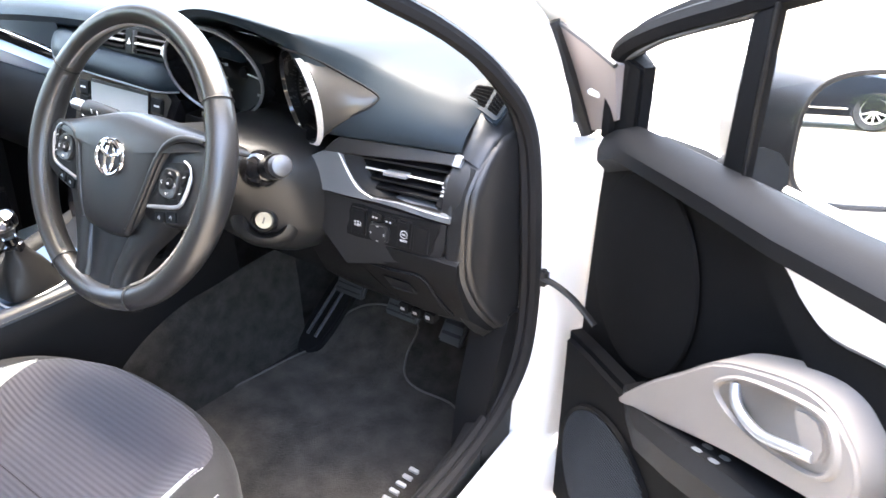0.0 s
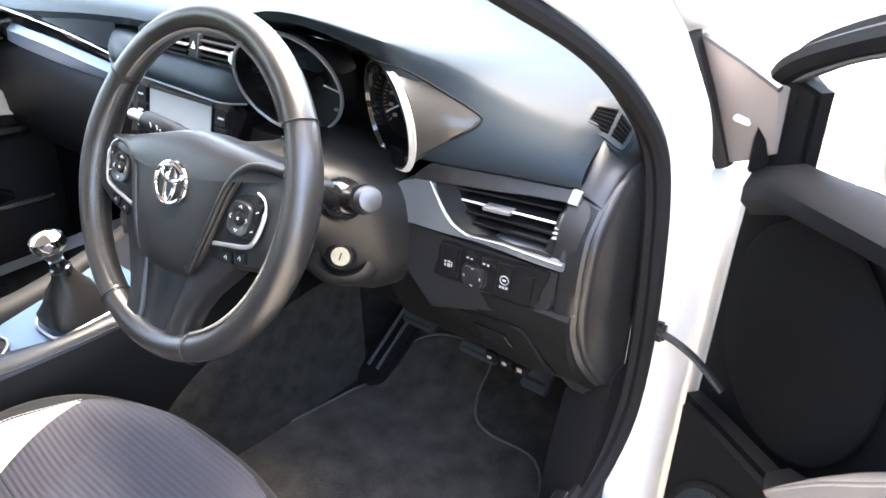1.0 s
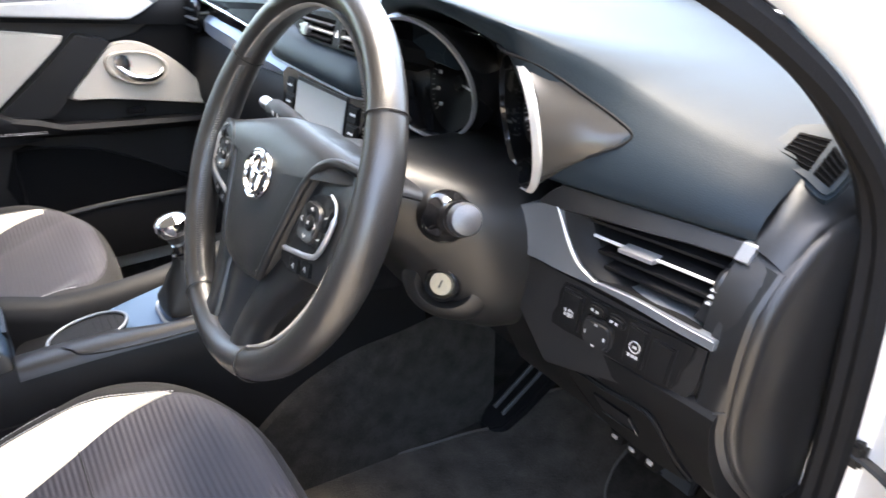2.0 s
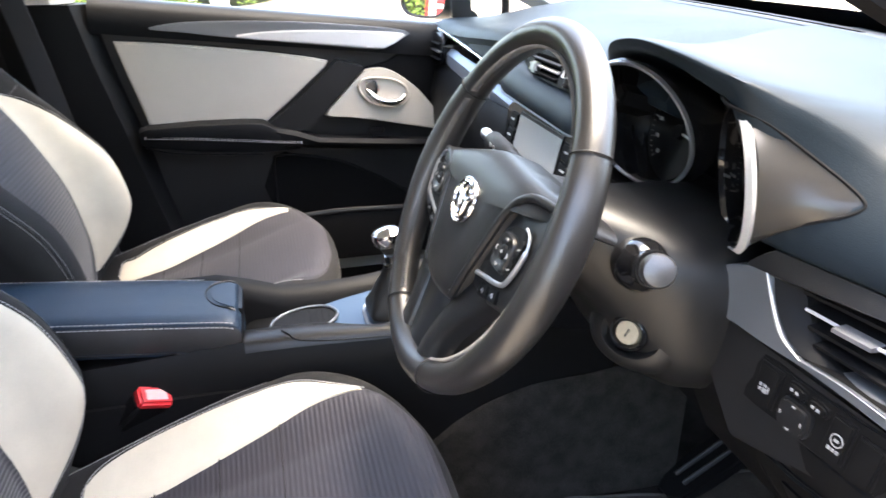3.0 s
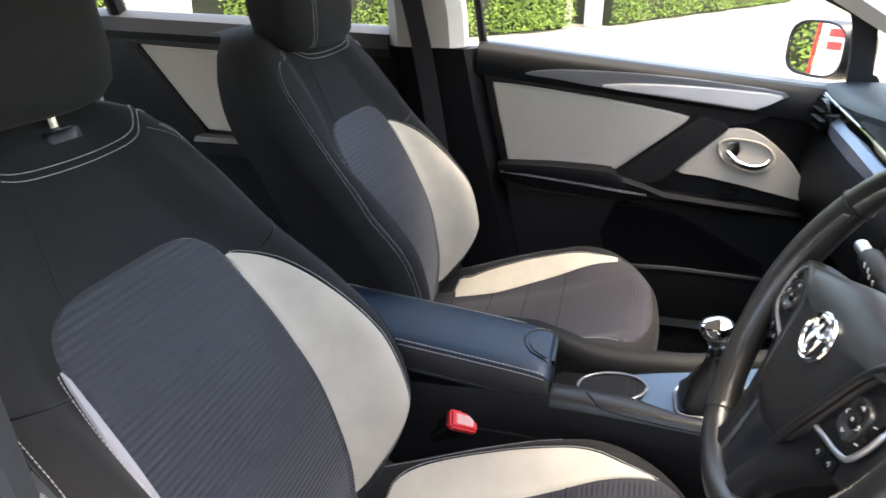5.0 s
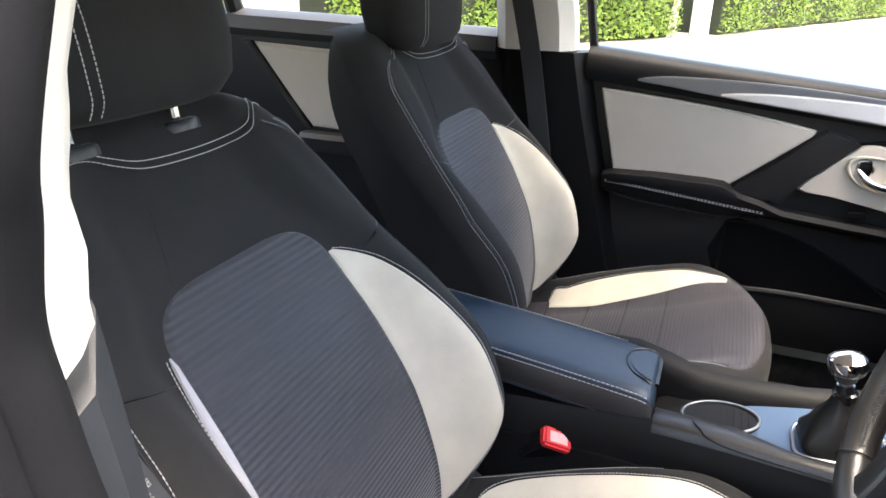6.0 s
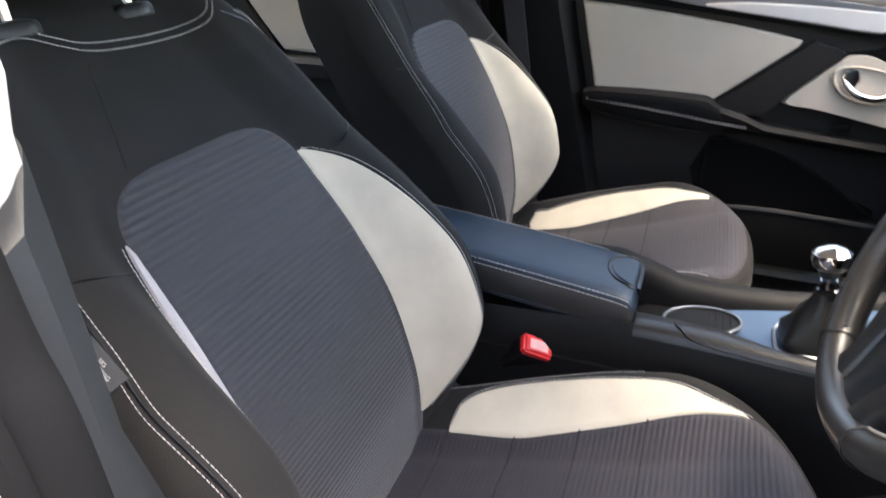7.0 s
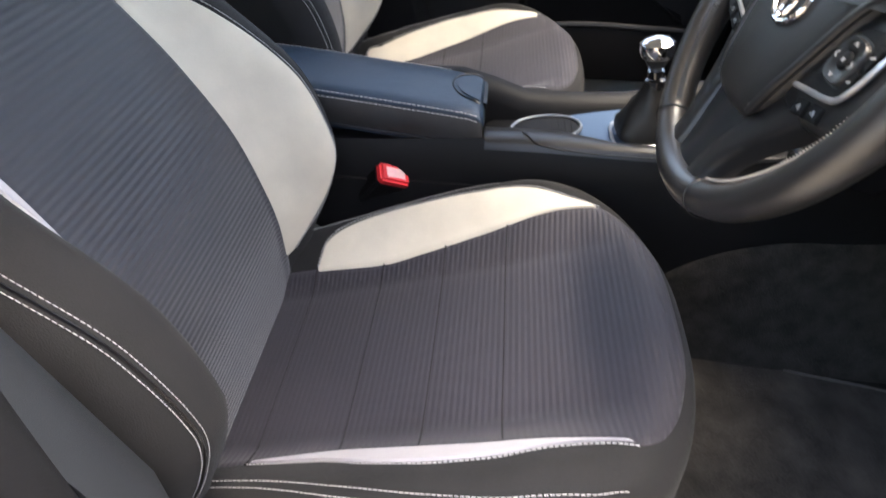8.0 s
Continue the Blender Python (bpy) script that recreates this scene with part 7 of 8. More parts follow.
# centre pillar, belt and rear door on the passenger side
solid("door_pillar", loft([[Vector((x, y0, z)), Vector((x + 0.03, y0 + 0.03, z)), Vector((x + 0.03, y1 - 0.03, z)), Vector((x, y1, z)), Vector((x - 0.05, y1, z)), Vector((x - 0.05, y0, z))] for x, y0, y1, z in ((-0.705, -0.36, -0.168, 1.022), (-0.695, -0.36, -0.172, 1.10), (-0.65, -0.36, -0.19, 1.25), (-0.60, -0.36, -0.20, 1.42))]), PILLAR, "pale trim on the centre door pillar", "car pillar", kind="structure")
solid("door_pillar_lower", loft([[Vector((x, y0, z)), Vector((x + 0.035, y0 + 0.03, z)), Vector((x + 0.035, y1 - 0.03, z)), Vector((x, y1, z)), Vector((x - 0.05, y1, z)), Vector((x - 0.05, y0, z))] for x, y0, y1, z in ((-0.715, -0.32, 0.03, 0.28), (-0.715, -0.32, -0.01, 0.50), (-0.715, -0.33, -0.06, 0.70), (-0.715, -0.34, -0.11, 0.90), (-0.715, -0.355, -0.135, 1.02))]), HARD, "black lower trim on the centre door pillar", "car pillar", kind="structure")
bl = thing("seat_belt", (-0.66, -0.25, 0.9), "black seat belt hanging down the pillar", "seat belt")
part("webbing", loft([[Vector(p) + Vector((dx, dy, 0)) for dx, dy in ((0.0, -0.024), (0.003, -0.024), (0.003, 0.024), (0.0, 0.024))] for p in curve([(-0.625, -0.285, 1.16), (-0.645, -0.272, 1.08), (-0.662, -0.26, 1.0), (-0.662, -0.225, 0.80), (-0.655, -0.195, 0.60), (-0.64, -0.17, 0.36)], 4)]), BELT, bl, "black woven webbing")
part("guide_loop", turned(box(-0.012, 0.012, -0.035, 0.035, -0.02, 0.02, 0.008, 3), pose(-0.625, -0.285, 1.17)), GREYPLASTIC, bl, "grey belt guide")
rdoor = thing("rear_door", (-0.70, -0.9, 0.4), "rear door with cream leather panel behind the passenger seat", "car door")
part("door_shell", prism([(-0.34, 1.055), (-1.25, 1.085), (-1.26, 0.36), (-0.34, 0.34)], pt_(-0.715), 0.10, 0.008), SOFT, rdoor, "black soft door trim")
part("cream_panel", prism([(-1.085, 1.000), (-0.55, 0.978), (-0.50, 0.76), (-0.80, 0.772), (-0.905, 0.775), (-0.965, 0.845)], pt_(-0.70), 0.03, 0.008, 3), DOORCREAM, rdoor, "cream leather door panel")
part("window_sill", loft([[Vector((-0.70 + dx, y, z + dz)) for dx, dz in ((0.0, -0.07), (0.012, -0.05), (0.006, -0.015), (-0.02, 0.0), (-0.06, 0.0), (-0.06, -0.07))] for y, z in ((-0.36, 1.062), (-0.8, 1.078), (-1.25, 1.09))]), GREYPLASTIC, rdoor, "grey upper door roll")
part("diagonal_strap", prism([(-1.125, 1.005), (-1.09, 1.003), (-0.91, 0.770), (-0.94, 0.765)], pt_(-0.69), 0.03, 0.006), SOFT, rdoor, "black diagonal strap")
part("armrest", loft([[Vector((-0.70 + a * 0.05, y, z + b)) for a, b in ((0, 0.0), (0.8, 0.0), (1, -0.012), (0.9, -0.05), (0, -0.055))] for y, z in ((-0.92, 0.765), (-0.6, 0.765), (-0.4, 0.755))]), LEATHER, rdoor, "black leather armrest")
rg = part("window_glass", sheet(lambda y, k: (-0.735 + 0.13 * k, y, 1.07 + 0.34 * k), lin(-1.2, -0.36, 5), lin(0, 1, 3)), GLASS, rdoor, "clear side window")
rg.visible_shadow = False
part("window_frame", tube([(-0.735, -1.15, 1.045), (-0.61, -1.15, 1.40)], 0.025, 8), RUBBER, rdoor, "black window frame")

# ---- driver's side: centre pillar and closed rear door ----
bp = thing("driver_side_pillar", (0.75, -0.2, 0.3), "white centre pillar with black seals and grey lower trim", "car pillar", kind="structure")
trim_l = spl((0.95, -0.160), (0.981, -0.161), (1.026, -0.162), (1.087, -0.150), (1.115, -0.143), (1.153, -0.132), (1.42, -0.12))
trim_r = spl((0.95, -0.162), (0.984, -0.166), (1.013, -0.167), (1.046, -0.160), (1.078, -0.165), (1.109, -0.157), (1.151, -0.148), (1.42, -0.14))
lean_x = lambda z: -0.10 * max(0, (z - 1.15) / 0.27)
part("upper_trim", loft([[Vector((x + lean_x(z), y, z)) for x, y in ((0.735, trim_l(z) - 0.02), (0.722, trim_l(z)), (0.702, (trim_l(z) + trim_r(z)) / 2 + 0.001), (0.690, trim_r(z)), (0.683, trim_r(z) - 0.02), (0.683, -0.36), (0.735, -0.36))] for z in (0.950, 0.984, 1.013, 1.03, 1.046, 1.062, 1.078, 1.095, 1.11, 1.13, 1.15, 1.28, 1.42)]), PILLAR, bp, "cream upper pillar trim")
part("lower_trim", loft([[Vector((x, y0, z)), Vector((x - 0.035, y0 + 0.03, z + k)), Vector((x - 0.035, y1 - 0.03, z + k)), Vector((x, y1, z)), Vector((x + 0.03, y1, z - 0.4 * k)), Vector((x + 0.03, y0, z))] for x, y0, y1, z, k in ((0.70, -0.32, -0.03, 0.30, 0), (0.70, -0.32, -0.06, 0.60, 0), (0.715, -0.33, -0.125, 0.80, 0), (0.718, -0.34, -0.132, 0.90, 0.01), (0.718, -0.355, -0.142, 0.968, 0.034), (0.716, -0.355, -0.148, 0.973, 0.034), (0.714, -0.355, -0.156, 0.975, 0.034))]), LOWTRIM, bp, "grey lower pillar trim")
sl = curve([(0.745, 0.02, 0.36), (0.748, -0.05, 0.45), (0.752, -0.095, 0.65), (0.750, -0.122, 0.85), (0.749, -0.140, 0.913), (0.748, -0.152, 0.976), (0.746, -0.160, 1.024), (0.744, -0.148, 1.083), (0.742, -0.128, 1.156), (0.655, -0.12, 1.39)], 6)
part("seal", tube(sl, 0.019, 10), SEALRUBBER, bp, "black rubber door seal")
part("seal", tube([p + Vector((0.018, -0.010, 0)) for p in sl], 0.012, 8), SEALRUBBER, bp, "black rubber door seal")
part("pillar_skin", loft([[Vector((x, y0, z)), Vector((x - 0.005, y1, z)), Vector((x + 0.03, y1 - 0.01, z)), Vector((x + 0.045, y0, z))] for x, y0, y1, z in ((0.772, -0.36, -0.05, 0.25), (0.776, -0.36, -0.11, 0.7), (0.776, -0.36, -0.135, 0.90), (0.775, -0.36, -0.18, 1.0), (0.765, -0.36, -0.17, 1.16), (0.67, -0.36, -0.16, 1.42))]), WHITE, bp, "white painted pillar")
rd2 = thing("rear_door", (0.76, -0.8, 0.3), "closed white rear door behind the driver's seat", "car door")
part("outer_panel", box(0.72, 0.80, -1.10, -0.37, 0.24, 0.99, 0.012), WHITE, rd2, "white door skin")
part("door_trim", box(0.69, 0.716, -1.10, -0.38, 0.34, 1.0, 0.01), SOFT, rd2, "black inner door trim")
g2 = part("window_glass", sheet(lambda y, k: (0.745 - 0.14 * k, y, 1.0 + 0.42 * k), lin(-1.4, -0.36, 5), lin(0, 1, 3)), GLASS, rd2, "clear side window")
g2.visible_shadow = False

# ---- open driver's door ----
DA = radians(52)
DH, DDIR, DN = Vector((0.80, 0.88, 0)), Vector((math.sin(DA), -math.cos(DA), 0)), Vector((-math.cos(DA), -math.sin(DA), 0))


def dd(off):
    """A plane of the open door, off metres to its inner side: a from the hinge, b up, c outwards."""
    return lambda a, b, c: DH + DDIR * a + DN * (off - c) + Vector((0, 0, b))


ddoor = thing("driver_door", (0.95, 0.75, 0.3), "open driver's door with cream handle panel and black trim", "car door")
part("door_shell", prism([(0.050, 0.88), (0.14, 0.890), (0.33, 0.890), (0.55, 0.895), (0.95, 0.92), (1.00, 0.75), (0.97, 0.40), (0.90, 0.22), (0.06, 0.20), (0.042, 0.5), (0.046, 0.80)], dd(-0.005), 0.10, 0.01), DOORBLACK, ddoor, "black soft door trim")
part("outer_panel", prism([(0.02, 0.87), (0.33, 0.885), (0.95, 0.92), (1.03, 0.75), (1.0, 0.40), (0.92, 0.18), (0.03, 0.18), (0.01, 0.5)], dd(-0.108), 0.03, 0.012), WHITE, ddoor, "white outer door skin")
# sill roll that sweeps down to the rear
roll = []
for a, z, w in ((0.075, 0.905, 0.020), (0.13, 0.930, 0.032), (0.23, 0.936, 0.036), (0.33, 0.940, 0.038), (0.42, 0.942, 0.040), (0.55, 0.952, 0.042), (0.95, 0.975, 0.042)):
    P = dd(0.0)
    roll.append([P(a, z + dz, -dn) for dn, dz in ((-0.06, -0.05), (-0.05, -0.022), (0.0, 0.002), (w * 0.6, -0.004), (w, -0.022), (w * 0.95, -0.04), (0.0, -0.06))])
part("window_sill", loft(roll), DOORSOFT, ddoor, "black upper door roll")
sweep = smooth2([(0.110, 0.902), (0.20, 0.909), (0.290, 0.913), (0.345, 0.906), (0.385, 0.888), (0.420, 0.858), (0.460, 0.827), (0.510, 0.800), (0.560, 0.782), (0.62, 0.765), (0.95, 0.80), (0.95, 0.93), (0.5, 0.925), (0.3, 0.925), (0.2, 0.915)], 3)
part("upper_trim", prism(sweep, dd(0.022), 0.03, 0.012, 3), DOORBLACK, ddoor, "black swept upper trim")
part("front_recess", loft([[dd(0.002)(0.19 + 0.115 * k * math.cos(t), 0.74 + 0.145 * k * math.sin(t), c) for t in lin(0, 2 * math.pi, 41)[:-1]] for k, c in ((1.02, 0.002), (1.0, -0.001), (0.97, -0.0015), (0.5, -0.001))]), DOORBLACK, ddoor, "black panel at the hinge end")
part("silver_surround", prism(smooth2([(0.426, 0.914), (0.451, 0.920), (0.532, 0.933), (0.80, 0.955), (0.80, 0.900), (0.62, 0.868), (0.556, 0.869), (0.500, 0.860), (0.465, 0.873), (0.440, 0.893)], 3), dd(0.030), 0.02, 0.004), DARKSILVER, ddoor, "dark satin trim spear")
part("silver_spear", prism(smooth2([(0.438, 0.902), (0.495, 0.908), (0.541, 0.913), (0.78, 0.932), (0.78, 0.900), (0.62, 0.885), (0.556, 0.875), (0.500, 0.866), (0.467, 0.878), (0.449, 0.891)], 3), dd(0.034), 0.02, 0.004), BRIGHTSATIN, ddoor, "bright satin silver spear")
beige = smooth2([(0.260, 0.603), (0.315, 0.676), (0.364, 0.728), (0.407, 0.774), (0.457, 0.804), (0.509, 0.826), (0.540, 0.828), (0.561, 0.818), (0.580, 0.800), (0.588, 0.770), (0.575, 0.740), (0.543, 0.727), (0.504, 0.712), (0.445, 0.688), (0.355, 0.644), (0.30, 0.618)], 3)
part("handle_panel", prism(beige, dd(0.060), 0.05, 0.006, 3), SHADECREAM, ddoor, "cream handle surround, painted darker as if shaded")
oval = smooth2([(0.422, 0.755), (0.448, 0.785), (0.496, 0.807), (0.537, 0.818), (0.553, 0.808), (0.561, 0.790), (0.560, 0.773), (0.549, 0.760), (0.520, 0.749), (0.483, 0.741), (0.445, 0.741)], 4)
om = (0.494, 0.776)
o_at = lambda k, c: [dd(0.062)(om[0] + (a - om[0]) * k, om[1] + (q - om[1]) * k, c) for a, q in oval]
rec = part("handle_recess", loft([o_at(1.10, 0.002), o_at(1.06, -0.003), o_at(1.0, -0.003), o_at(0.95, 0.004), o_at(0.88, 0.014), o_at(0.3, 0.016)]), SHADECREAM, ddoor, "cream handle recess rim, painted as if shaded")
part("handle_bowl", loft([o_at(0.945, 0.0035), o_at(0.88, 0.0125), o_at(0.3, 0.0145)]), DARKSILVER, rec, "grey handle bowl")
part("lever", tube(curve([dd(0.064)(a, q, c) for a, q, c in ((0.444, 0.776, 0.004), (0.453, 0.765, -0.001), (0.468, 0.759, -0.004), (0.495, 0.758, -0.005), (0.528, 0.772, -0.004), (0.546, 0.778, 0.0))], 5), 0.0055, 10), SILVER, rec, "satin silver pull lever")
part("lock_tab", prism(smooth2([(0.514, 0.808), (0.540, 0.814), (0.555, 0.792), (0.549, 0.770), (0.532, 0.776), (0.520, 0.790)], 2), lambda a, q, c: dd(0.0645)(a, q, c), 0.012, 0.003), SHADECREAM, rec, "pale lock tab")
part("switch_ledge", loft([[dd(0.0)(a, z + dz * (0.3 + 0.7 * f), -(0.03 + (dn - 0.03) * f) if dn else 0.0) for dn, dz in ((0.0, 0.0), (0.07, 0.002), (0.085, -0.012), (0.08, -0.05), (0.0, -0.06))] for a, z, f in ((0.235, 0.598, 0.05), (0.28, 0.614, 0.5), (0.33, 0.632, 0.9), (0.40, 0.657, 1.0), (0.47, 0.680, 1.0), (0.60, 0.715, 1.0), (0.75, 0.725, 1.0))]), HARD, ddoor, "black switch ledge")
sp_ = part("switch_pack", prism(smooth2([(0.395, 0.040), (0.485, 0.040), (0.485, 0.074), (0.395, 0.074)], 2), lambda a, b, c: dd(0.0)(a, 0.662 + 0.33 * (a - 0.43) - c, -b), 0.01, 0.003), GLOSS, ddoor, "black window switch pack")
for k in range(2):
    for j in range(2):
        part("window_switch", prism(smooth2([(0.412 + 0.026 * k, 0.045 + 0.014 * j), (0.426 + 0.026 * k, 0.045 + 0.014 * j), (0.426 + 0.026 * k, 0.054 + 0.014 * j), (0.412 + 0.026 * k, 0.054 + 0.014 * j)], 2), lambda a, b, c: dd(0.0)(a, 0.669 + 0.33 * (a - 0.43) - c, -b), 0.008, 0.002), SILVER, sp_, "silver tipped window switch")
part("lower_panel", prism([(0.068, 0.575), (0.14, 0.583), (0.24, 0.590), (0.40, 0.60), (0.90, 0.62), (0.92, 0.25), (0.075, 0.22)], dd(0.035), 0.03, 0.01), DOORBLACK, ddoor, "black lower door panel")
part("speaker_grille", loft([[dd(0.040)(0.235 + 0.135 * k * math.cos(t), 0.385 + 0.135 * k * math.sin(t), c) for t in lin(0, 2 * math.pi, 49)[:-1]] for k, c in ((1.03, 0.008), (1.01, -0.002), (0.985, -0.001), (0.96, 0.001), (0.5, 0.0))]), DOORBLACK, ddoor, "black speaker grille")
for k in range(44):
    z = -0.127 + 0.0059 * k
    hw = math.sqrt(max(0.0004, 0.0169 - z * z)) * 0.985
    part("grille_rib", tube([dd(0.0405)(0.235 - hw, 0.385 + z, 0), dd(0.0405)(0.235 + hw, 0.385 + z, 0)], 0.0013, 4), GREYPLASTIC, ddoor)
# window frame of the open door
wfr = curve([dd(0.0)(0.075, 0.90, 0), dd(0.0)(0.075, 0.98, 0), dd(0.0)(0.085, 1.018, 0), dd(0.0)(0.16, 1.058, 0.004), dd(0.0)(0.27, 1.100, 0.012), dd(0.0)(0.42, 1.158, 0.025), dd(0.0)(0.62, 1.25, 0.05), dd(0.0)(0.85, 1.33, 0.08), dd(0.0)(0.98, 1.345, 0.085)], 6)
part("window_frame", merged(tube(wfr, 0.016, 8), tube([p - DN * 0.02 + Vector((0, 0, 0.014)) for p in wfr], 0.014, 8)), DOORBLACK, ddoor, "black window frame")
part("frame_front_post", prism([(0.078, 0.905), (0.136, 0.925), (0.133, 1.005), (0.095, 1.012), (0.08, 0.98)], dd(0.006), 0.02, 0.004), DOORBLACK, ddoor, "black sail panel")
part("frame_bottom_edge", tube([dd(0.002)(0.075, 0.998, 0), dd(0.002)(0.16, 1.045, 0), dd(0.002)(0.30, 1.10, 0.01)], 0.004, 6), GREYPLASTIC, ddoor)
part("frame_lead_edge", prism([(0.052, 0.99), (0.072, 1.022), (0.112, 1.004), (0.104, 0.92), (0.085, 0.905), (0.060, 0.90)], dd(0.006), 0.03, 0.006), HARD, ddoor, "black leading edge of the window frame")
part("quarter_bar", prism([(0.292, 0.93), (0.328, 0.938), (0.322, 1.110), (0.290, 1.095)], dd(0.0), 0.012, 0.004), DOORBLACK, ddoor, "black quarter light bar")
part("quarter_bar_edge", tube([dd(0.0)(0.328, 0.938, 0), dd(0.0)(0.322, 1.11, 0)], 0.002, 6), HARD, ddoor)
dg = part("window_glass", sheet(lambda a, k: dd(-0.02)(a, 0.93 + k * (0.07 + 0.40 * max(0, a - 0.09)), 0.02 + 0.1 * k * a), lin(0.14, 0.95, 8), lin(0, 1, 4)), GLASS, ddoor, "clear side window")
dg.visible_shadow = False
# mirror sail on the door's front edge
SM = [Vector(p) for p in ((0.748, 0.858, 1.030), (0.766, 0.856, 1.034), (0.862, 0.806, 1.000), (0.872, 0.812, 0.930), (0.828, 0.880, 0.890), (0.806, 0.886, 0.880))]
bm = bmesh.new()
fa = [bm.verts.new(p) for p in SM]
fb = [bm.verts.new(p + Vector((0.010, 0.014, 0))) for p in SM]
bm.faces.new(fa)
bm.faces.new(list(reversed(fb)))
for k in range(6):
    bm.faces.new((fa[k], fb[k], fb[(k + 1) % 6], fa[(k + 1) % 6]))
bmesh.ops.recalc_face_normals(bm, faces=bm.faces)
part("mirror_sail", bm, SAILGREY, ddoor, "grey-brown triangular mirror sail")
part("sail_edge", tube([(0.745, 0.858, 1.034), (0.775, 0.871, 0.955), (0.805, 0.886, 0.878)], 0.0125, 8), RUBBER, ddoor, "black rubber sail edge")
part("sail_top_edge", tube([(0.762, 0.853, 1.034), (0.815, 0.828, 1.018), (0.864, 0.802, 1.001)], 0.004, 6), GREYPLASTIC, ddoor)
part("sail_clip", turned(box(-0.012, 0.012, -0.004, 0.004, -0.004, 0.004, 0.002), Matrix.Translation((0.826, 0.838, 0.952)) @ pose(0, 0, 0, 0, 0, -30)), PALEPRINT, ddoor, "white clip")
# check strap and hinge
cs_ = thing("door_check_strap", (0.79, 0.85, 0.62), "black steel check strap between jamb and door", "check strap")
part("strap", tube(curve([(0.790, 0.797, 0.667), (0.808, 0.797, 0.664), (0.829, 0.797, 0.656), (0.851, 0.797, 0.643), (0.885, 0.79, 0.620)], 4), 0.0065, 8, flat=0.6), RUBBER, cs_)
part("bracket", box(0.784, 0.800, 0.792, 0.812, 0.652, 0.682, 0.004), RUBBER, cs_, "black bracket")
# door mirror seen through the window
mirror_body(ddoor, 1.168, 0.93, 0.924, 0.108, 0.088, 28, -6.6, 1.9, 0.05)
part("mirror_foot", tube(curve([dd(-0.05)(0.30, 0.925, 0), Vector((1.02, 0.86, 0.87)), Vector((1.08, 0.93, 0.87))], 4), 0.03, 10), HARD, ddoor, "black mirror foot")

# ---- outside ----
random.seed(5)


def hedge(name, x0, y0, x1, y1, height, depth, count, label):
    """A clipped laurel hedge: twig mass inside, many separate leaves on its faces."""
    h = thing(name, ((x0 + x1) / 2, (y0 + y1) / 2, 0), label, "hedge")
    d = Vector((x1 - x0, y1 - y0, 0))
    L = d.length
    d.normalize()
    nrm = Vector((d.y, -d.x, 0))
    o = Vector((x0, y0, 0))
    if nrm.dot(o) > 0:
        nrm = -nrm
    core = []
    for k in range(int(L / 0.4) + 1):
        p = o + d * min(L, k * 0.4)
        j = [random.uniform(-0.05, 0.05) for _ in range(6)]
        core.append([p + nrm * (-0.10 + j[0]), p + nrm * (-0.04 + j[1]) + Vector((0, 0, height * 0.5)), p + nrm * (-0.12 + j[2]) + Vector((0, 0, height - 0.1 + j[3])), p - nrm * (depth - 0.1) + Vector((0, 0, height - 0.1 + j[4])), p - nrm * depth])
    part("twigs", loft(core), TWIG, h, "dark twigs inside the hedge")
    verts, faces = [], []
    for _ in range(count):
        s = random.uniform(0, L)
        top = random.random() < 0.2
        q = o + d * s
        if top:
            q = q - nrm * random.uniform(0, depth) + Vector((0, 0, height - 0.06 + random.uniform(-0.08, 0.12)))
        else:
            q = q + nrm * (random.uniform(-0.12, 0.10) + 0.08 * math.sin(s * 2.3)) + Vector((0, 0, random.uniform(0.05, height)))
        ln = random.uniform(0.05, 0.10)
        a = Vector((random.gauss(0, 1), random.gauss(0, 1), random.gauss(0.3, 0.7))).normalized()
        b = a.cross(nrm + Vector((random.gauss(0, 0.5), random.gauss(0, 0.5), random.gauss(0.5, 0.5)))).normalized()
        n2 = a.cross(b)
        i = len(verts)
        verts += [q, q + a * ln * 0.5 + b * ln * 0.22 + n2 * 0.008, q + a * ln, q + a * ln * 0.5 - b * ln * 0.22 + n2 * 0.008]
        faces.append((i, i + 1, i + 2, i + 3))
    me = bpy.data.meshes.new("leaves")
    me.from_pydata([tuple(v) for v in verts], [], faces)
    me.materials.append(LEAF)
    ob = new("leaves", me)
    ob.parent = h
    ob.matrix_parent_inverse = Matrix.Translation(h.location).inverted()
    tagged(ob, "glossy green laurel leaves", kind="stuff")


hedge("hedge", -7.4, -4.9, -13.55, -0.78, 2.2, 1.0, 26000, "clipped green laurel hedge beside the forecourt")
hedge("hedge", -14.4, -0.05, -27.0, 6.0, 2.2, 1.0, 24000, "clipped green laurel hedge along the far side")
hedge("hedge", -8.0, -6.9, -2.38, -6.0, 2.2, 1.0, 16000, "clipped green laurel hedge behind the car")
banner = thing("banner", (-2.12, -5.8, 0), "white banner with red bars on a thin pole", "banner")
part("cloth", turned(box(-0.20, 0.20, -0.006, 0.006, 0.06, 2.3, 0.003), pose(-2.12, -5.8, 0, 0, 0, 8)), PALEPRINT, banner, "white cloth")
part("pole", tube([(-2.34, -5.77, 0.0), (-2.33, -5.77, 2.35)], 0.014, 8), REDPAINT, banner, "red pole")
for k in range(5):
    part("red_bar", turned(box(-0.13, 0.02 + 0.03 * (k % 2), -0.010, 0.010, 0.72 + 0.13 * k, 0.80 + 0.13 * k, 0.001), pose(-2.10, -5.79, 0, 0, 0, 8)), REDPAINT, banner, "red bar of print")
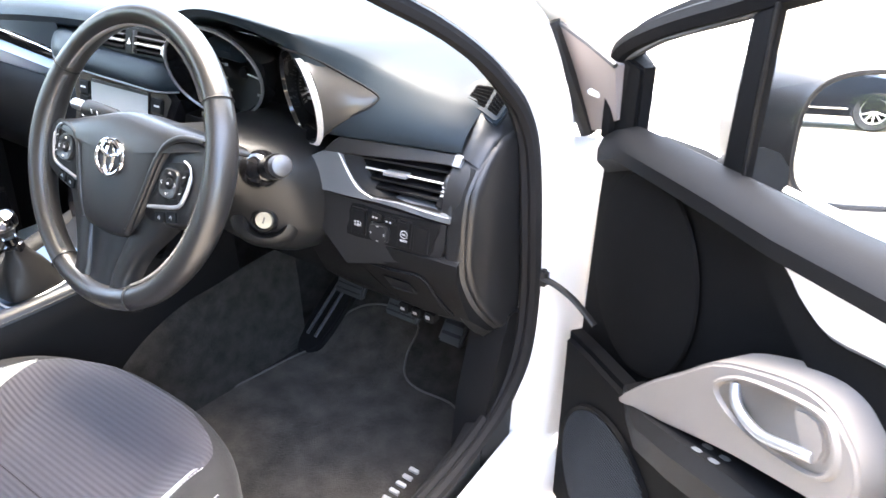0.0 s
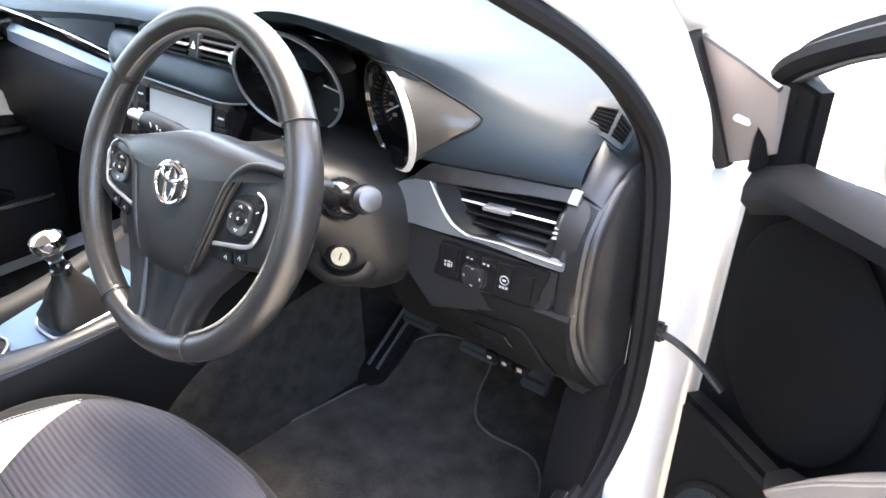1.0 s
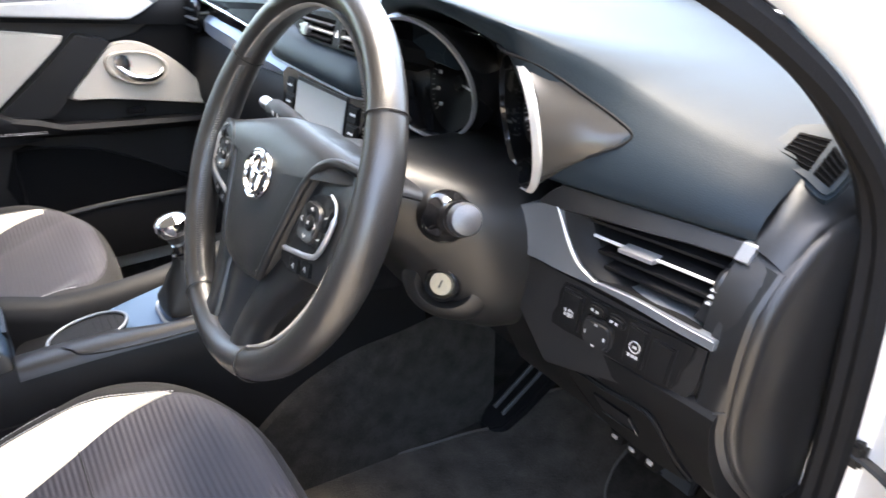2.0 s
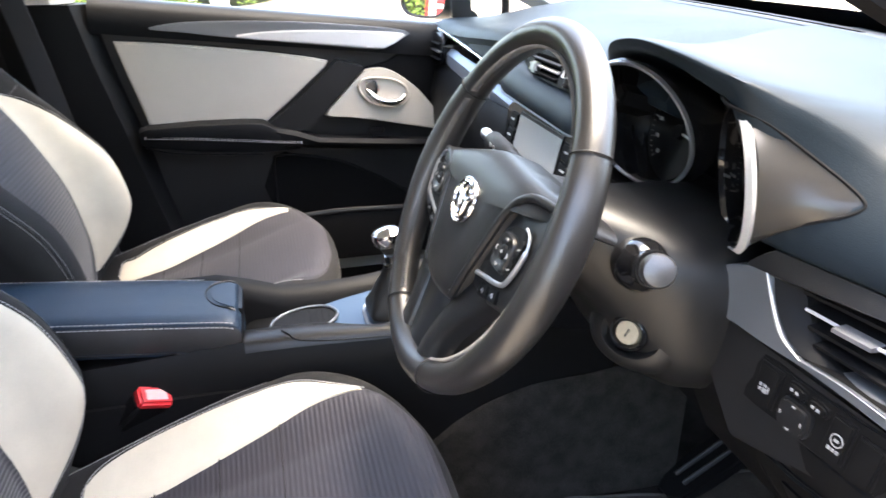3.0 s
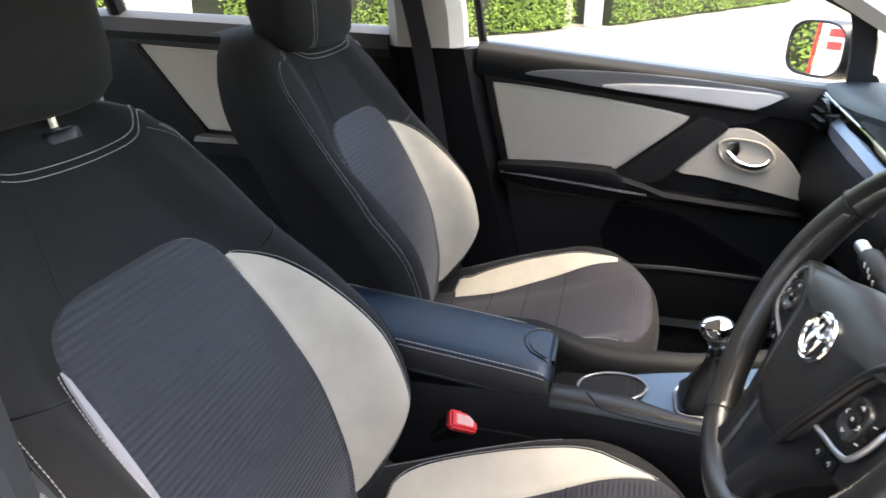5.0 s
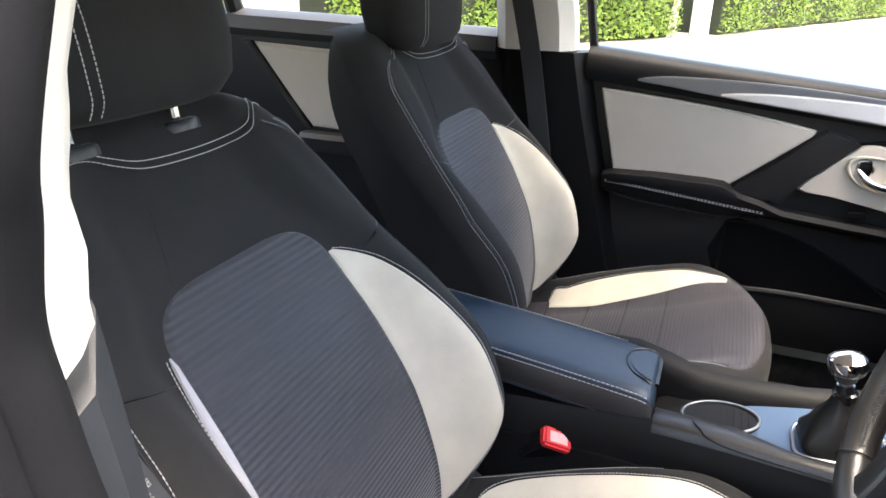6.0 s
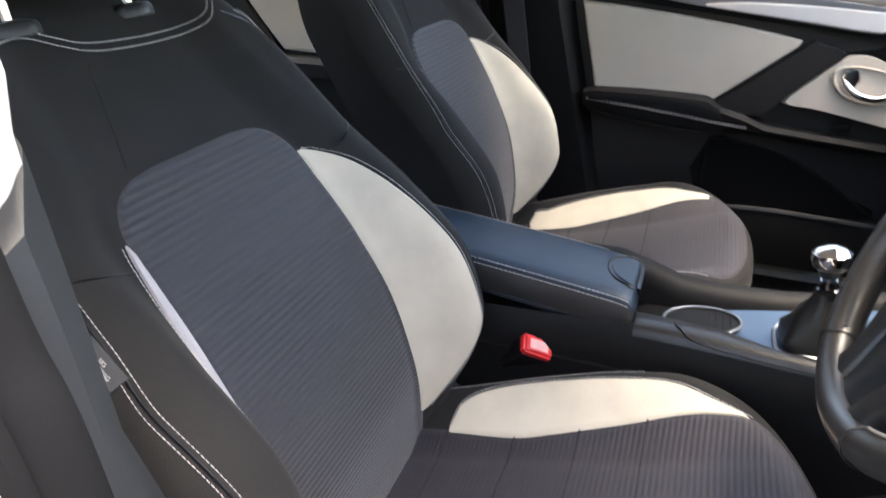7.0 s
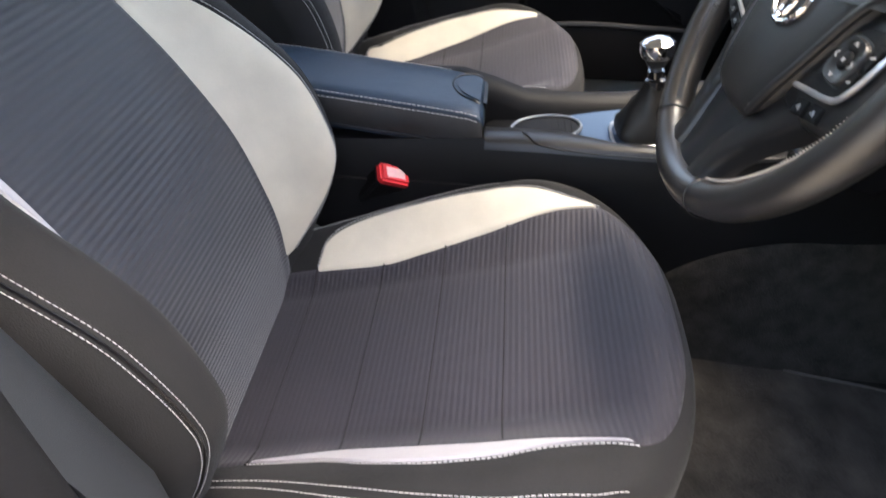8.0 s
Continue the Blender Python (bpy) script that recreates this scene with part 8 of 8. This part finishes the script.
# two unseen walls, added to cut the sky light on door and seats
solid("wall_behind", box(-1.1, 6.0, -5.7, -5.4, 0.0, 4.6, 0.02), TWALL, "added unseen dark wall that blocks light behind the car", "wall", kind="structure")
solid("wall_beside", box(4.2, 4.5, -0.95, 7.0, 0.0, 2.9, 0.02), TWALL, "added unseen dark wall that blocks light beside the car", "wall", kind="structure")
solid("gate_post", box(-14.25, -13.9, -0.62, -0.27, 0.0, 1.9, 0.03), PILLAR, "pale rendered gate post between the hedges", "gate post")


def parked_car():
    """A dark estate car, built along its own x axis, on four wheels."""
    W = pose(11.117, -7.98, 0, 0, 0, 54.1)
    c = thing("parked_car", (11.117, -7.98, 0), "dark blue parked car with alloy wheels on the forecourt", "car")
    low = spl((-2.3, 0.50), (-2.1, 0.25), (2.0, 0.22), (2.3, 0.45))
    top = spl((-2.32, 0.80), (-2.0, 0.92), (-0.5, 0.95), (0.8, 0.95), (1.6, 0.86), (2.15, 0.70), (2.32, 0.58))
    rings = []
    for x in lin(-2.3, 2.3, 24):
        w = 0.90 - 0.12 * (abs(x) / 2.3) ** 6
        a, b = low(x), top(x)
        ring = [(-w * 0.9, a), (-w, a + 0.12), (-w * 1.02, (a + b) / 2), (-w * 0.97, b - 0.03), (-w * 0.86, b), (w * 0.86, b), (w * 0.97, b - 0.03), (w * 1.02, (a + b) / 2), (w, a + 0.12), (w * 0.9, a)]
        rings.append([W @ Vector((x, y, z)) for y, z in ring])
    part("body", loft(rings), NAVY, c, "dark blue painted body")
    rings = []
    for x, z, w in ((-2.1, 0.93, 0.72), (-1.9, 1.20, 0.66), (-1.5, 1.42, 0.60), (0.0, 1.47, 0.60), (0.5, 1.38, 0.60), (1.0, 1.15, 0.66), (1.35, 0.93, 0.72)):
        rings.append([W @ Vector((x, y, q)) for y, q in ((-w - 0.08 * (z - 0.9) / 0.5, 0.90), (-w, z - 0.03), (-w * 0.8, z), (w * 0.8, z), (w, z - 0.03), (w + 0.08 * (z - 0.9) / 0.5, 0.90))])
    part("roof", loft(rings), NAVY, c, "dark blue roof")
    for sy in (1, -1):
        for x0, x1, h0, h1 in ((-1.75, -1.0, 1.28, 1.36), (-0.95, -0.05, 1.37, 1.37), (0.02, 0.85, 1.35, 1.12)):
            part("window", prism([(x0, 0.98), (x1, 0.98), (x1 - 0.02, h1), (x0 + 0.02, h0)], lambda a, b, d: W @ Vector((a, sy * (0.745 - 0.20 * (b - 0.95) - d * 0.3 + 0.012), b)), 0.02, 0.004), NAVY, c, "dark side window")
        part("sill_strip", tube([W @ Vector((-1.0, sy * 0.92, 0.36)), W @ Vector((1.0, sy * 0.92, 0.36))], 0.02, 6), CHROME, c, "bright sill strip")
        for x in (-1.38, 1.38):
            m = W @ pose(x, sy * 0.80, 0.33, 90)
            wh = part("wheel", revolve([(0.20, -0.10), (0.30, -0.11), (0.33, -0.06), (0.33, 0.06), (0.30, 0.11), (0.20, 0.10)], m, 36, closed=True), RUBBER, c, "black tyre")
            part("rim", revolve([(0.205, -0.11), (0.215, -0.09), (0.215, 0.09), (0.205, 0.11), (0.19, 0.09), (0.19, -0.09)], m, 36, closed=True), ALLOY, wh, "silver alloy rim")
            part("hub", revolve([(0.001, -0.09), (0.05, -0.09), (0.06, 0.0), (0.05, 0.09), (0.001, 0.09)], m, 20), ALLOY, wh)
            for k in range(10):
                part("spoke", turned(box(-0.016, 0.016, 0.04, 0.20, -0.085, 0.085, 0.006, 1), m @ pose(0, 0, 0, 0, 0, 36 * k)), ALLOY, wh)
        part("door_mirror", turned(box(-0.09, 0.09, -0.09, 0.09, -0.06, 0.06, 0.03, 2), W @ pose(0.92, sy * 0.98, 1.02)), NAVY, c, "dark door mirror")
        for x in (-0.75, 0.25):
            part("handle", tube([W @ Vector((x, sy * 0.935, 0.80)), W @ Vector((x + 0.2, sy * 0.935, 0.80))], 0.014, 6), CHROME, c, "bright door handle")


parked_car()
